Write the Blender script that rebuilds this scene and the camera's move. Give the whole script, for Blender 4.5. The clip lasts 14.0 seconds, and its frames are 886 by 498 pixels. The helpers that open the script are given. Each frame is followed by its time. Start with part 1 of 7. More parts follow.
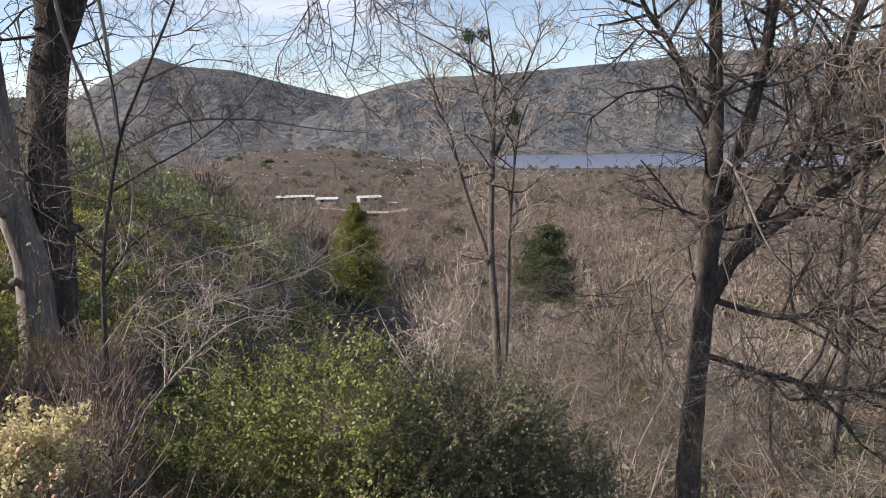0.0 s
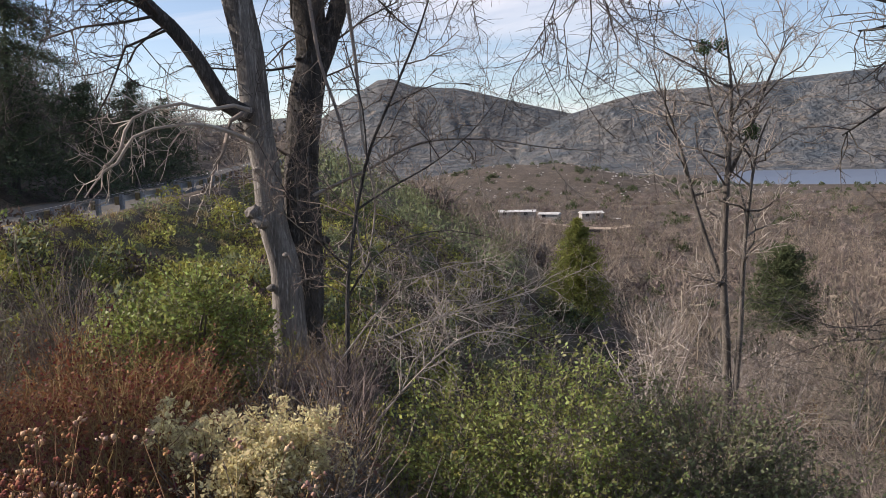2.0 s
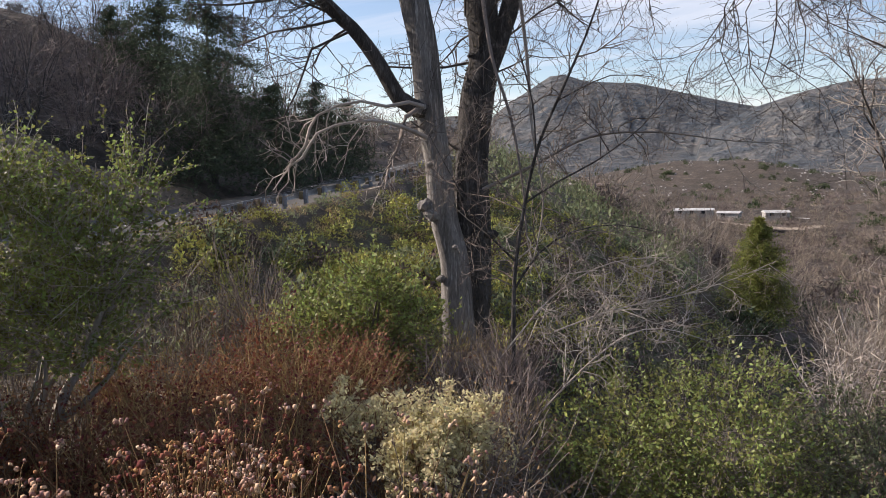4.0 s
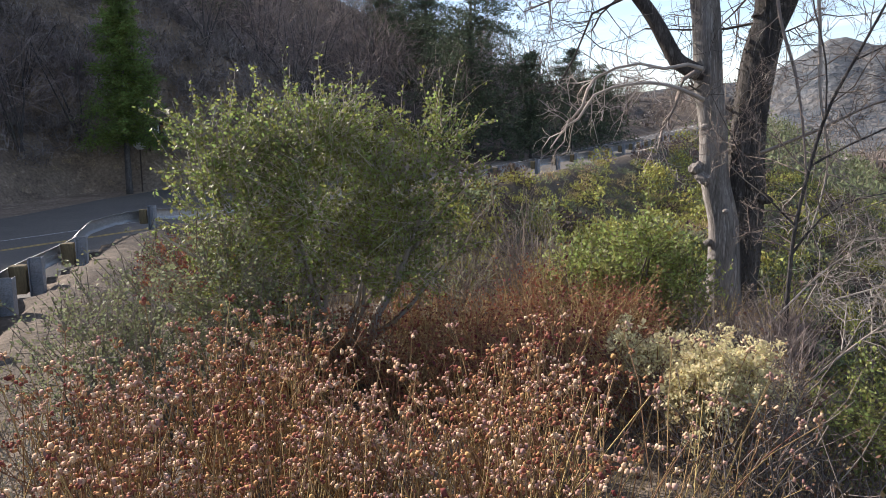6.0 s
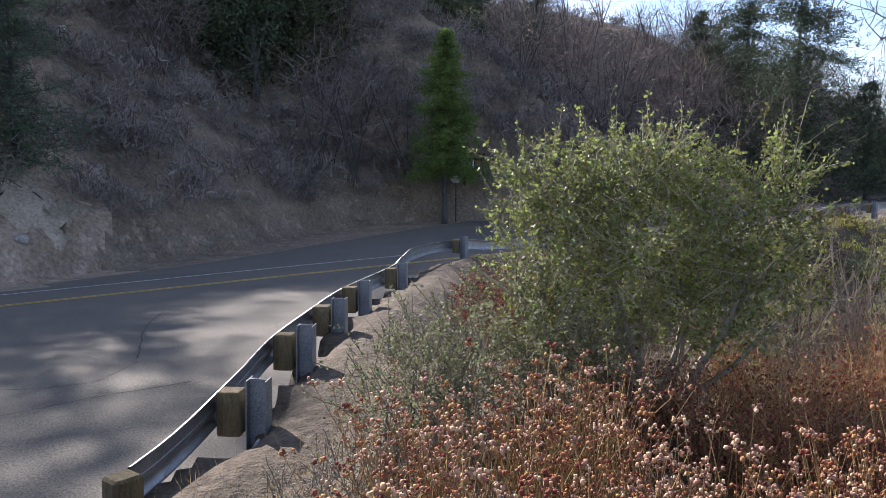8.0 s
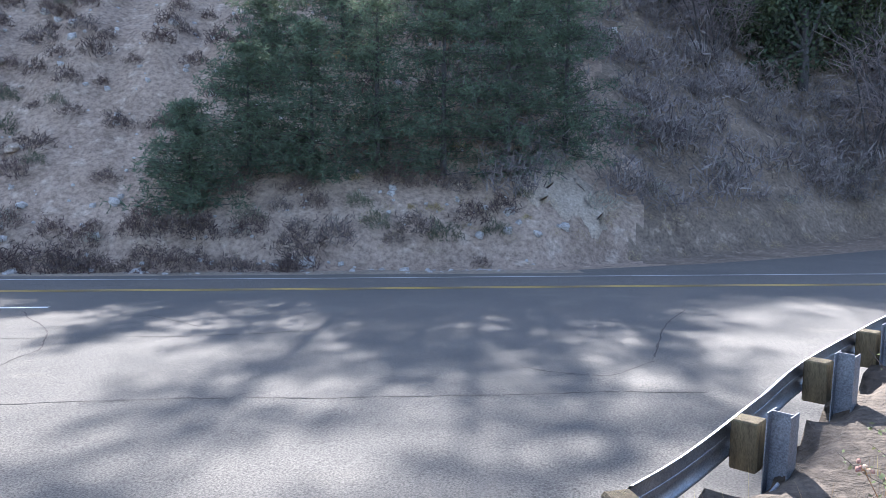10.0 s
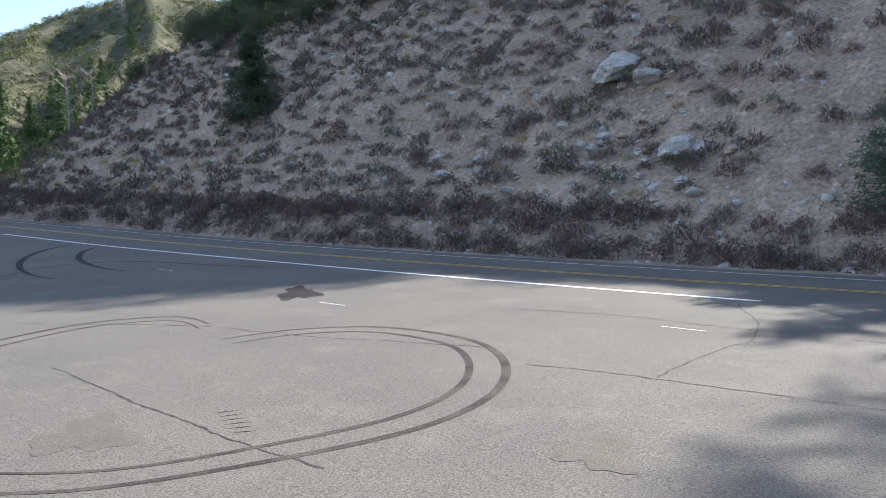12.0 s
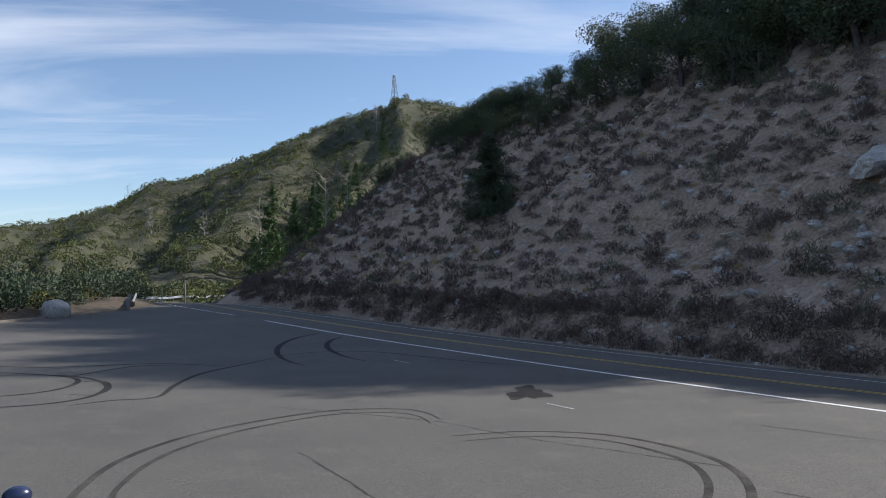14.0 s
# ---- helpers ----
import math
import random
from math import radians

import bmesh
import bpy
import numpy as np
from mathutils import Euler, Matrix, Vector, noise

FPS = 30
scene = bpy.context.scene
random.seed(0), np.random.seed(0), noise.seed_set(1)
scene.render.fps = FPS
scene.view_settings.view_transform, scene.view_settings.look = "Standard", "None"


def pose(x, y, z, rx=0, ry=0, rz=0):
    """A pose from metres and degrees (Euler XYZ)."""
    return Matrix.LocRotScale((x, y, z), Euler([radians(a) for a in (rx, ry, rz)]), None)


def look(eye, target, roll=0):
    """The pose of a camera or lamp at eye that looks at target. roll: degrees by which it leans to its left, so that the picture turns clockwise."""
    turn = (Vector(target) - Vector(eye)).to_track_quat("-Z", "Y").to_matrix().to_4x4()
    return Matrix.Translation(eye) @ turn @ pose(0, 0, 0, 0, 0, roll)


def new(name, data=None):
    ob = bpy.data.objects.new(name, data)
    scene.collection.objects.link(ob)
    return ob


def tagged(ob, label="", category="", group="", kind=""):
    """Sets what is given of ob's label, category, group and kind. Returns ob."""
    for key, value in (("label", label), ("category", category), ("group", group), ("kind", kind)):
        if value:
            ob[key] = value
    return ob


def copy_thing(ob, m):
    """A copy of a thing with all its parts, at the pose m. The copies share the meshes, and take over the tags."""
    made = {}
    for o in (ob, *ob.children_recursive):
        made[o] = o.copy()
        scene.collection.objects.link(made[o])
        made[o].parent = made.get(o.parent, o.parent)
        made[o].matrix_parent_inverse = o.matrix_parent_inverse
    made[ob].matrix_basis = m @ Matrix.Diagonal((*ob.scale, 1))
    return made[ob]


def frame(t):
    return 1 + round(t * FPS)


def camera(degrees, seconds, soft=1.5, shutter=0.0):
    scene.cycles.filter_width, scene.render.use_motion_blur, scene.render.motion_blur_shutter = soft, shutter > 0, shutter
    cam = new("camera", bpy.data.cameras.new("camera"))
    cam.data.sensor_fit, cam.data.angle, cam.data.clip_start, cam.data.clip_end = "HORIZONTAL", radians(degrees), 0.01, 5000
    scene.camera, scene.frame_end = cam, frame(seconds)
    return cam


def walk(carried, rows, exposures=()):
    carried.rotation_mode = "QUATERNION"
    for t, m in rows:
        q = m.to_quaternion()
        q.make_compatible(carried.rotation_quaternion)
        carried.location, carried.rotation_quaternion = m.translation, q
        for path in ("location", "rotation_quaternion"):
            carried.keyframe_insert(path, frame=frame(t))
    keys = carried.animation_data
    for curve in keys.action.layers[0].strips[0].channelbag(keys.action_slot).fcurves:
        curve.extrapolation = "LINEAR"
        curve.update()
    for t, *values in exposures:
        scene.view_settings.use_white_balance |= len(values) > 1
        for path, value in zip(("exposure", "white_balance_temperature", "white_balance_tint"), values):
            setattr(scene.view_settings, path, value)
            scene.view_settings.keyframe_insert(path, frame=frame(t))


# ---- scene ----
cam = camera(58.00, 14.0, soft=0.85)
PATH = [
    (0, (-0.061, 0.057, 3.092), (-0.0569, 2.0384, 2.8187), -1.01),
    (0.5, (-0.096, 0.065, 3.092), (-0.3364, 2.0289, 2.8009), -1.77),
    (1, (-0.116, 0.065, 3.097), (-0.5386, 1.9973, 2.8030), -1.87),
    (1.5, (-0.113, 0.060, 3.110), (-0.5744, 1.9843, 2.8219), -1.24),
    (2, (-0.136, 0.050, 3.124), (-0.6728, 1.9639, 2.8991), -1.34),
    (2.5, (-0.171, 0.053, 3.140), (-0.8476, 1.9284, 2.9758), -1.30),
    (2.7, (-0.180, 0.056, 3.136), (-0.8872, 1.9187, 2.9675), -1.15),
    (4.8, (-0.062, -0.198, 3.067), (-1.1782, 1.4441, 2.8319), -1.75),
    (5, (-0.068, -0.280, 3.055), (-1.2421, 1.3213, 2.8165), -1.65),
    (5.5, (-0.056, -0.457, 3.022), (-1.3879, 0.9974, 2.6896), -1.66),
    (6, (-0.052, -0.512, 3.029), (-1.4588, 0.8803, 2.7389), -0.52),
    (6.5, (-0.043, -0.523, 3.066), (-1.4676, 0.8698, 2.8862), 0.19),
    (7, (-0.049, -0.545, 3.089), (-1.6522, 0.6426, 2.9547), 0.25),
    (7.2, (-0.059, -0.537, 3.087), (-1.7276, 0.5571, 2.9481), 0.06),
    (9.3, (-0.801, -0.493, 3.033), (-2.7727, -0.3184, 2.7486), 0.99),
    (9.5, (-0.849, -0.492, 3.036), (-2.8298, -0.4708, 2.7611), 0.93),
    (10, (-0.959, -0.415, 3.099), (-2.8922, -0.8767, 2.8734), 0.69),
    (10.5, (-1.015, -0.337, 3.098), (-2.7865, -1.2342, 2.8598), -1.33),
    (11, (-1.028, -0.354, 3.120), (-2.6508, -1.4984, 2.8793), -1.44),
    (11.5, (-0.982, -0.421, 3.097), (-2.2934, -1.9105, 2.8497), -2.38),
    (12, (-0.913, -0.500, 3.095), (-1.8636, -2.2478, 2.8921), -2.65),
    (12.5, (-0.875, -0.484, 3.124), (-1.5902, -2.3494, 3.0229), -2.55),
    (13, (-0.837, -0.490, 3.138), (-1.4097, -2.4065, 3.1300), -1.97),
    (13.5, (-0.906, -0.528, 3.204), (-1.3643, -2.4742, 3.2578), -1.57),
    (14, (-0.908, -0.537, 3.202), (-1.3371, -2.4899, 3.2605), -1.71),
]
walk(cam, [(t, look(eye, target, roll)) for t, eye, target, roll in PATH],
     [(0.0, 0.75, 6950, 18), (1.5, 0.68, 6950, 18), (2.7, 0.52, 6850, 18), (4.8, 0.75, 6800, 18), (5.5, 0.95, 6650, 16), (6.2, 1.15, 6800, 17), (6.7, 1.05, 6900, 18), (7.2, 0.9, 6850, 19), (9.3, 2.05, 5700, 14), (10.0, 2.12, 5800, 15), (10.5, 2.1, 6000, 15), (11.5, 1.85, 6200, 13), (12.0, 1.62, 6250, 12), (12.6, 0.95, 6350, 13), (13.2, 0.48, 6050, 12), (14.0, 0.46, 6100, 12)])

# ---- world, sun, exposure ----
SUN_AZ, SUN_EL = 100.0, 29.5


def heading(az, el=0.0):
    """Unit vector for an azimuth in degrees, counted to the left from +y."""
    a, e = radians(az), radians(el)
    return Vector((-math.sin(a) * math.cos(e), math.cos(a) * math.cos(e), math.sin(e)))


world = bpy.data.worlds.new("sky")
scene.world = world
world.use_nodes = True
wt = world.node_tree
wt.nodes.clear()
w_out = wt.nodes.new("ShaderNodeOutputWorld")
w_bg = wt.nodes.new("ShaderNodeBackground")
w_sky = wt.nodes.new("ShaderNodeTexSky")
w_sky.sky_type = "NISHITA"
w_sky.sun_disc = False
w_sky.sun_elevation = radians(SUN_EL)
w_sky.sun_rotation = radians(-SUN_AZ)
w_sky.altitude = 1400
w_sky.air_density, w_sky.dust_density, w_sky.ozone_density = 1.0, 0.9, 1.2
w_bg.inputs["Strength"].default_value = 0.108
# thin streaks of high cloud, stretched along one direction of the sky dome
w_tc = wt.nodes.new("ShaderNodeTexCoord")
w_sep = wt.nodes.new("ShaderNodeSeparateXYZ")
wt.links.new(w_tc.outputs["Generated"], w_sep.inputs[0])


def w_math(op, a, b):
    n = wt.nodes.new("ShaderNodeMath")
    n.operation = op
    for i, s in enumerate((a, b)):
        if isinstance(s, (int, float)):
            n.inputs[i].default_value = s
        else:
            wt.links.new(s, n.inputs[i])
    return n.outputs[0]


w_up = w_math("ADD", w_math("MAXIMUM", w_sep.outputs[2], 0.0), 0.12)
w_comb = wt.nodes.new("ShaderNodeCombineXYZ")
wt.links.new(w_math("DIVIDE", w_sep.outputs[0], w_up), w_comb.inputs[0])
wt.links.new(w_math("DIVIDE", w_sep.outputs[1], w_up), w_comb.inputs[1])
w_map = wt.nodes.new("ShaderNodeMapping")
w_map.inputs["Rotation"].default_value = (0, 0, radians(22))
w_map.inputs["Scale"].default_value = (0.5, 1.3, 1)
wt.links.new(w_comb.outputs[0], w_map.inputs[0])
w_n = wt.nodes.new("ShaderNodeTexNoise")
w_n.inputs["Scale"].default_value = 0.9
w_n.inputs["Detail"].default_value = 9
w_n.inputs["Roughness"].default_value = 0.56
w_n.inputs["Distortion"].default_value = 0.55
wt.links.new(w_map.outputs[0], w_n.inputs["Vector"])
w_ramp = wt.nodes.new("ShaderNodeValToRGB")
w_ramp.color_ramp.elements[0].position, w_ramp.color_ramp.elements[1].position = 0.47, 0.74
wt.links.new(w_n.outputs["Fac"], w_ramp.inputs[0])
w_mix = wt.nodes.new("ShaderNodeMixRGB")
wt.links.new(w_math("MULTIPLY", w_ramp.outputs[0], 0.8), w_mix.inputs[0])
wt.links.new(w_sky.outputs[0], w_mix.inputs[1])
w_mix.inputs[2].default_value = (6.3, 6.55, 7.0, 1)
wt.links.new(w_mix.outputs[0], w_bg.inputs[0])
wt.links.new(w_bg.outputs[0], w_out.inputs[0])

sun_data = bpy.data.lights.new("sun", "SUN")
sun_data.energy, sun_data.angle, sun_data.color = 4.8, radians(0.6), (1.0, 0.93, 0.83)
sun = new("sun", sun_data)
sun.matrix_world = look(heading(SUN_AZ, SUN_EL) * 100, (0, 0, 0))

# ---- materials ----
def material(name, colour, rough=0.9, second=None, scale=4.0, third=None, fine=60.0, bump=0.3, metal=0.0, contrast=(0.35, 0.65),
             random_hue=0.0, translucent=0.0, stretch=None, bump_scale=None, spec=0.3, grit=(0.25, 0.75)):
    """A surface of two or three tones: large patches, fine grain, relief; each piece a little different."""
    m = bpy.data.materials.new(name)
    m.use_nodes = True
    nt = m.node_tree
    b = nt.nodes["Principled BSDF"]
    b.inputs["Roughness"].default_value = rough
    b.inputs["Metallic"].default_value = metal
    b.inputs["Specular IOR Level"].default_value = spec
    tc = nt.nodes.new("ShaderNodeTexCoord")
    vec = tc.outputs["Object"]
    if stretch:
        mp = nt.nodes.new("ShaderNodeMapping")
        mp.inputs["Scale"].default_value = stretch
        nt.links.new(vec, mp.inputs[0])
        vec = mp.outputs[0]

    def tex(sc, detail=6.0, r=0.6):
        n = nt.nodes.new("ShaderNodeTexNoise")
        n.inputs["Scale"].default_value, n.inputs["Detail"].default_value, n.inputs["Roughness"].default_value = sc, detail, r
        nt.links.new(vec, n.inputs["Vector"])
        return n.outputs["Fac"]

    def mix(fac, a, c, blend="MIX"):
        n = nt.nodes.new("ShaderNodeMixRGB")
        n.blend_type = blend
        for i, s in enumerate((fac, a, c)):
            if isinstance(s, (int, float)):
                n.inputs[i].default_value = s
            elif isinstance(s, (tuple, list)):
                n.inputs[i].default_value = (*s, 1)
            else:
                nt.links.new(s, n.inputs[i])
        return n.outputs[0]

    def ramp(s, lo, hi):
        n = nt.nodes.new("ShaderNodeValToRGB")
        n.color_ramp.elements[0].position, n.color_ramp.elements[1].position = lo, hi
        nt.links.new(s, n.inputs[0])
        return n.outputs[0]

    second = second or tuple(c * 0.6 for c in colour)
    col = mix(ramp(tex(scale), *contrast), colour, second)
    if third:
        col = mix(ramp(tex(scale * 3.7), 0.55, 0.68), col, third)
    grain = tex(fine, 4.0, 0.7)
    col = mix(0.55 if bump else 0.15, col, ramp(grain, *grit), "OVERLAY")
    if random_hue:
        oi = nt.nodes.new("ShaderNodeNewGeometry")
        h = nt.nodes.new("ShaderNodeHueSaturation")
        v = nt.nodes.new("ShaderNodeMapRange")
        v.inputs[3].default_value, v.inputs[4].default_value = 1 - random_hue, 1 + random_hue
        nt.links.new(oi.outputs["Random Per Island"], v.inputs[0])
        nt.links.new(v.outputs[0], h.inputs["Value"])
        hu = nt.nodes.new("ShaderNodeMapRange")
        hu.inputs[3].default_value, hu.inputs[4].default_value = 0.5 - random_hue * 0.08, 0.5 + random_hue * 0.08
        nt.links.new(oi.outputs["Random Per Island"], hu.inputs[0])
        nt.links.new(hu.outputs[0], h.inputs["Hue"])
        nt.links.new(col, h.inputs["Color"])
        col = h.outputs[0]
    nt.links.new(col, b.inputs["Base Color"])
    if bump:
        bp = nt.nodes.new("ShaderNodeBump")
        bp.inputs["Strength"].default_value = bump
        bp.inputs["Distance"].default_value = 0.02 if not bump_scale else bump_scale
        nt.links.new(grain, bp.inputs["Height"])
        nt.links.new(bp.outputs[0], b.inputs["Normal"])
    if translucent:
        t = nt.nodes.new("ShaderNodeBsdfTranslucent")
        nt.links.new(col, t.inputs["Color"])
        ms = nt.nodes.new("ShaderNodeMixShader")
        ms.inputs[0].default_value = translucent
        out = nt.nodes["Material Output"]
        nt.links.new(b.outputs[0], ms.inputs[1])
        nt.links.new(t.outputs[0], ms.inputs[2])
        nt.links.new(ms.outputs[0], out.inputs["Surface"])
    return m


M = {}
M["bark"] = material("grey_bark", (0.105, 0.097, 0.092), 0.95, (0.045, 0.041, 0.039), 3.0, (0.17, 0.16, 0.15), 30, 0.9, stretch=(3, 3, 0.7), bump_scale=0.03)
M["deadwood"] = material("weathered_grey_wood", (0.26, 0.243, 0.228), 0.9, (0.115, 0.105, 0.098), 2.0, (0.4, 0.38, 0.36), 25, 0.8, stretch=(4, 4, 0.5), bump_scale=0.02)
M["bark_moss"] = material("dry_moss", (0.12, 0.105, 0.075), 0.95, (0.07, 0.06, 0.045), 3.0, bump=0.0, random_hue=0.3)
M["twig"] = material("bare_twigs", (0.225, 0.188, 0.164), 0.95, (0.115, 0.094, 0.082), 1.0, bump=0.0, random_hue=0.3)
M["dark_twig"] = material("dark_oak_twigs", (0.115, 0.1, 0.09), 0.95, (0.06, 0.052, 0.047), 1.0, bump=0.0, random_hue=0.35)
M["pale_bark"] = material("pale_grey_bark", (0.17, 0.152, 0.136), 0.95, (0.075, 0.066, 0.058), 3.0, (0.25, 0.225, 0.2), 30, 0.9, stretch=(3, 3, 0.7), bump_scale=0.03)
M["grey_twig"] = material("grey_bare_twigs", (0.27, 0.235, 0.205), 0.95, (0.13, 0.11, 0.096), 1.0, bump=0.0, random_hue=0.35)
M["pale_twig"] = material("pale_bare_twigs", (0.42, 0.375, 0.335), 0.95, (0.24, 0.205, 0.18), 1.0, bump=0.0, random_hue=0.3)
M["oakleaf"] = material("scrub_oak_leaves", (0.27, 0.3, 0.09), 0.5, (0.15, 0.18, 0.06), 1.2, bump=0.0, random_hue=0.5, translucent=0.5, spec=0.3)
M["olive"] = material("grey_olive_leaves", (0.22, 0.235, 0.125), 0.6, (0.14, 0.165, 0.09), 1.0, bump=0.0, random_hue=0.4, translucent=0.4, spec=0.2)
M["brightleaf"] = material("young_oak_leaves", (0.33, 0.355, 0.115), 0.5, (0.21, 0.25, 0.08), 1.2, bump=0.0, random_hue=0.45, translucent=0.42)
M["redleaf"] = material("red_autumn_leaves", (0.27, 0.085, 0.055), 0.7, (0.16, 0.06, 0.04), 1.0, bump=0.0, random_hue=0.5, translucent=0.25)
M["rustleaf"] = material("rusty_leaves", (0.33, 0.25, 0.08), 0.8, (0.28, 0.12, 0.05), 1.0, bump=0.0, random_hue=0.5, translucent=0.25)
M["dryleaf"] = material("withered_leaves", (0.24, 0.15, 0.08), 0.85, (0.13, 0.08, 0.05), 1.0, bump=0.0, random_hue=0.5, translucent=0.15)
M["dry_stem"] = material("dry_red_brown_stems", (0.26, 0.15, 0.085), 0.9, (0.28, 0.2, 0.09), 1.0, bump=0.0, random_hue=0.4)
M["buckwheat"] = material("rust_flower_heads", (0.4, 0.195, 0.115), 0.95, (0.29, 0.13, 0.08), 3.0, bump=0.0, random_hue=0.5, translucent=0.2, spec=0.05)
M["buckwheat_pale"] = material("pale_flower_heads", (0.6, 0.42, 0.33), 0.95, (0.45, 0.26, 0.18), 3.0, bump=0.0, random_hue=0.4, translucent=0.2, spec=0.05)
M["cream"] = material("cream_seed_tufts", (0.66, 0.59, 0.36), 0.95, (0.54, 0.47, 0.27), 4.0, bump=0.0, random_hue=0.25, translucent=0.35)
M["straw"] = material("dry_straw", (0.42, 0.33, 0.18), 0.9, (0.3, 0.22, 0.11), 2.0, bump=0.0, random_hue=0.35, translucent=0.2)
M["yellowgreen"] = material("yellow_green_brush", (0.36, 0.335, 0.09), 0.85, (0.24, 0.24, 0.068), 0.4, bump=0.0, random_hue=0.4, translucent=0.2)
M["needle"] = material("conifer_foliage", (0.0715, 0.124, 0.039), 0.7, (0.039, 0.065, 0.0234), 1.5, bump=0.0, random_hue=0.4, translucent=0.2)
M["cedar_green"] = material("bright_cedar_foliage", (0.18, 0.25, 0.06), 0.7, (0.11, 0.16, 0.045), 0.8, bump=0.0, random_hue=0.4, translucent=0.4)
M["pine"] = material("dark_pine_foliage", (0.08, 0.105, 0.058), 0.7, (0.047, 0.064, 0.037), 1.5, bump=0.0, random_hue=0.4, translucent=0.15)
M["oak_dark"] = material("evergreen_oak_foliage", (0.095, 0.115, 0.052), 0.75, (0.055, 0.07, 0.034), 0.5, bump=0.0, random_hue=0.4, translucent=0.15)
M["pine_blue"] = material("bluish_pine_foliage", (0.14, 0.18, 0.115), 0.7, (0.09, 0.125, 0.08), 0.6, bump=0.0, random_hue=0.35, translucent=0.4)
M["cedar_yellow"] = material("yellowish_cedar_foliage", (0.21, 0.22, 0.05), 0.7, (0.12, 0.135, 0.035), 0.8, bump=0.0, random_hue=0.4, translucent=0.2)
M["chap_green"] = material("chaparral_foliage", (0.145, 0.155, 0.052), 0.8, (0.08, 0.092, 0.036), 0.05, bump=0.0, random_hue=0.45, translucent=0.15)
M["greybrown"] = material("grey_brown_scrub", (0.19, 0.148, 0.128), 0.95, (0.11, 0.088, 0.078), 0.4, bump=0.0, random_hue=0.4)
M["greygreen"] = material("grey_green_scrub", (0.165, 0.16, 0.108), 0.95, (0.1, 0.1, 0.068), 0.4, bump=0.0, random_hue=0.4)
M["darkbrush"] = material("dark_brown_brush", (0.16, 0.112, 0.094), 0.95, (0.092, 0.068, 0.06), 0.4, bump=0.0, random_hue=0.4)
M["greypurple"] = material("leafless_grey_brush", (0.25, 0.215, 0.2), 0.95, (0.155, 0.135, 0.127), 0.4, bump=0.0, random_hue=0.4)
M["sage"] = material("pale_sagebrush", (0.34, 0.33, 0.26), 0.9, (0.25, 0.24, 0.19), 0.6, bump=0.0, random_hue=0.3)
M["purple_twig"] = material("greyish_bare_twigs", (0.25, 0.205, 0.19), 0.95, (0.17, 0.135, 0.125), 1.0, bump=0.0, random_hue=0.3)
M["valley_twig"] = material("valley_bare_twigs", (0.255, 0.21, 0.172), 0.95, (0.155, 0.126, 0.105), 0.06, bump=0.0, random_hue=0.35)
M["paleRock"] = material("pale_granite", (0.48, 0.46, 0.43), 0.9, (0.34, 0.31, 0.28), 1.2, (0.56, 0.54, 0.51), 12, 0.9, bump_scale=0.04)
M["tanRock"] = material("tan_weathered_rock", (0.42, 0.345, 0.27), 0.92, (0.3, 0.24, 0.18), 1.4, (0.5, 0.43, 0.35), 11, 0.9, bump_scale=0.04)
M["tyre_black"] = material("tyre_rubber_on_asphalt", (0.05, 0.047, 0.043), 0.85, (0.088, 0.082, 0.073), 1.2, None, 30, 0.6, contrast=(0.4, 0.62), spec=0.05)
M["fresh_rubber"] = material("black_tyre_rubber", (0.03, 0.029, 0.028), 0.8, (0.055, 0.052, 0.048), 1.5, None, 30, 0.4, spec=0.05)
M["old_stain"] = material("brown_stain_on_asphalt", (0.1, 0.09, 0.074), 0.9, (0.116, 0.106, 0.09), 2.5, None, 44, 0.5)
M["crack_black"] = material("crack_shadow_filler", (0.035, 0.033, 0.03), 0.95, (0.06, 0.055, 0.05), 4, None, 40, 0.2)
M["dark_wood"] = material("dark_stained_wood", (0.06, 0.04, 0.03), 0.8, (0.035, 0.025, 0.02), 3, None, 30, 0.4)
M["sign_grey"] = material("bare_aluminium_back", (0.5, 0.5, 0.5), 0.5, (0.42, 0.42, 0.42), 3, None, 40, 0.05, metal=0.4)
M["yellow_plate"] = material("yellow_marker_plate", (0.75, 0.5, 0.04), 0.5, (0.65, 0.42, 0.04), 2, None, 40, 0.05)
M["kerb"] = material("old_asphalt_kerb", (0.2, 0.17, 0.14), 0.95, (0.14, 0.12, 0.1), 1.5, None, 20, 0.6)
M["house_wall"] = material("pale_house_wall", (0.36, 0.34, 0.32), 0.8, (0.3, 0.29, 0.27), 0.5, None, 3, 0.1)
M["house_roof"] = material("pale_house_roof", (0.55, 0.55, 0.54), 0.7, (0.42, 0.42, 0.41), 0.5, None, 3, 0.1)
M["window_dark"] = material("dark_window_glass", (0.03, 0.035, 0.04), 0.15, (0.04, 0.045, 0.05), 1.0, None, 5, 0.0)
M["car_paint"] = material("dark_blue_car_paint", (0.02, 0.03, 0.075), 0.25, (0.022, 0.032, 0.08), 2.0, None, 5, 0.0, spec=0.6)
M["car_glass"] = material("tinted_car_glass", (0.02, 0.022, 0.025), 0.05, (0.02, 0.022, 0.025), 1.0, None, 5, 0.0, spec=0.6)
M["rubber"] = material("black_rubber", (0.025, 0.025, 0.025), 0.85, (0.03, 0.03, 0.03), 5, None, 40, 0.2)
M["lamp_lens"] = material("clear_lamp_lens", (0.6, 0.62, 0.65), 0.15, (0.5, 0.52, 0.55), 3, None, 20, 0.0, spec=0.6)
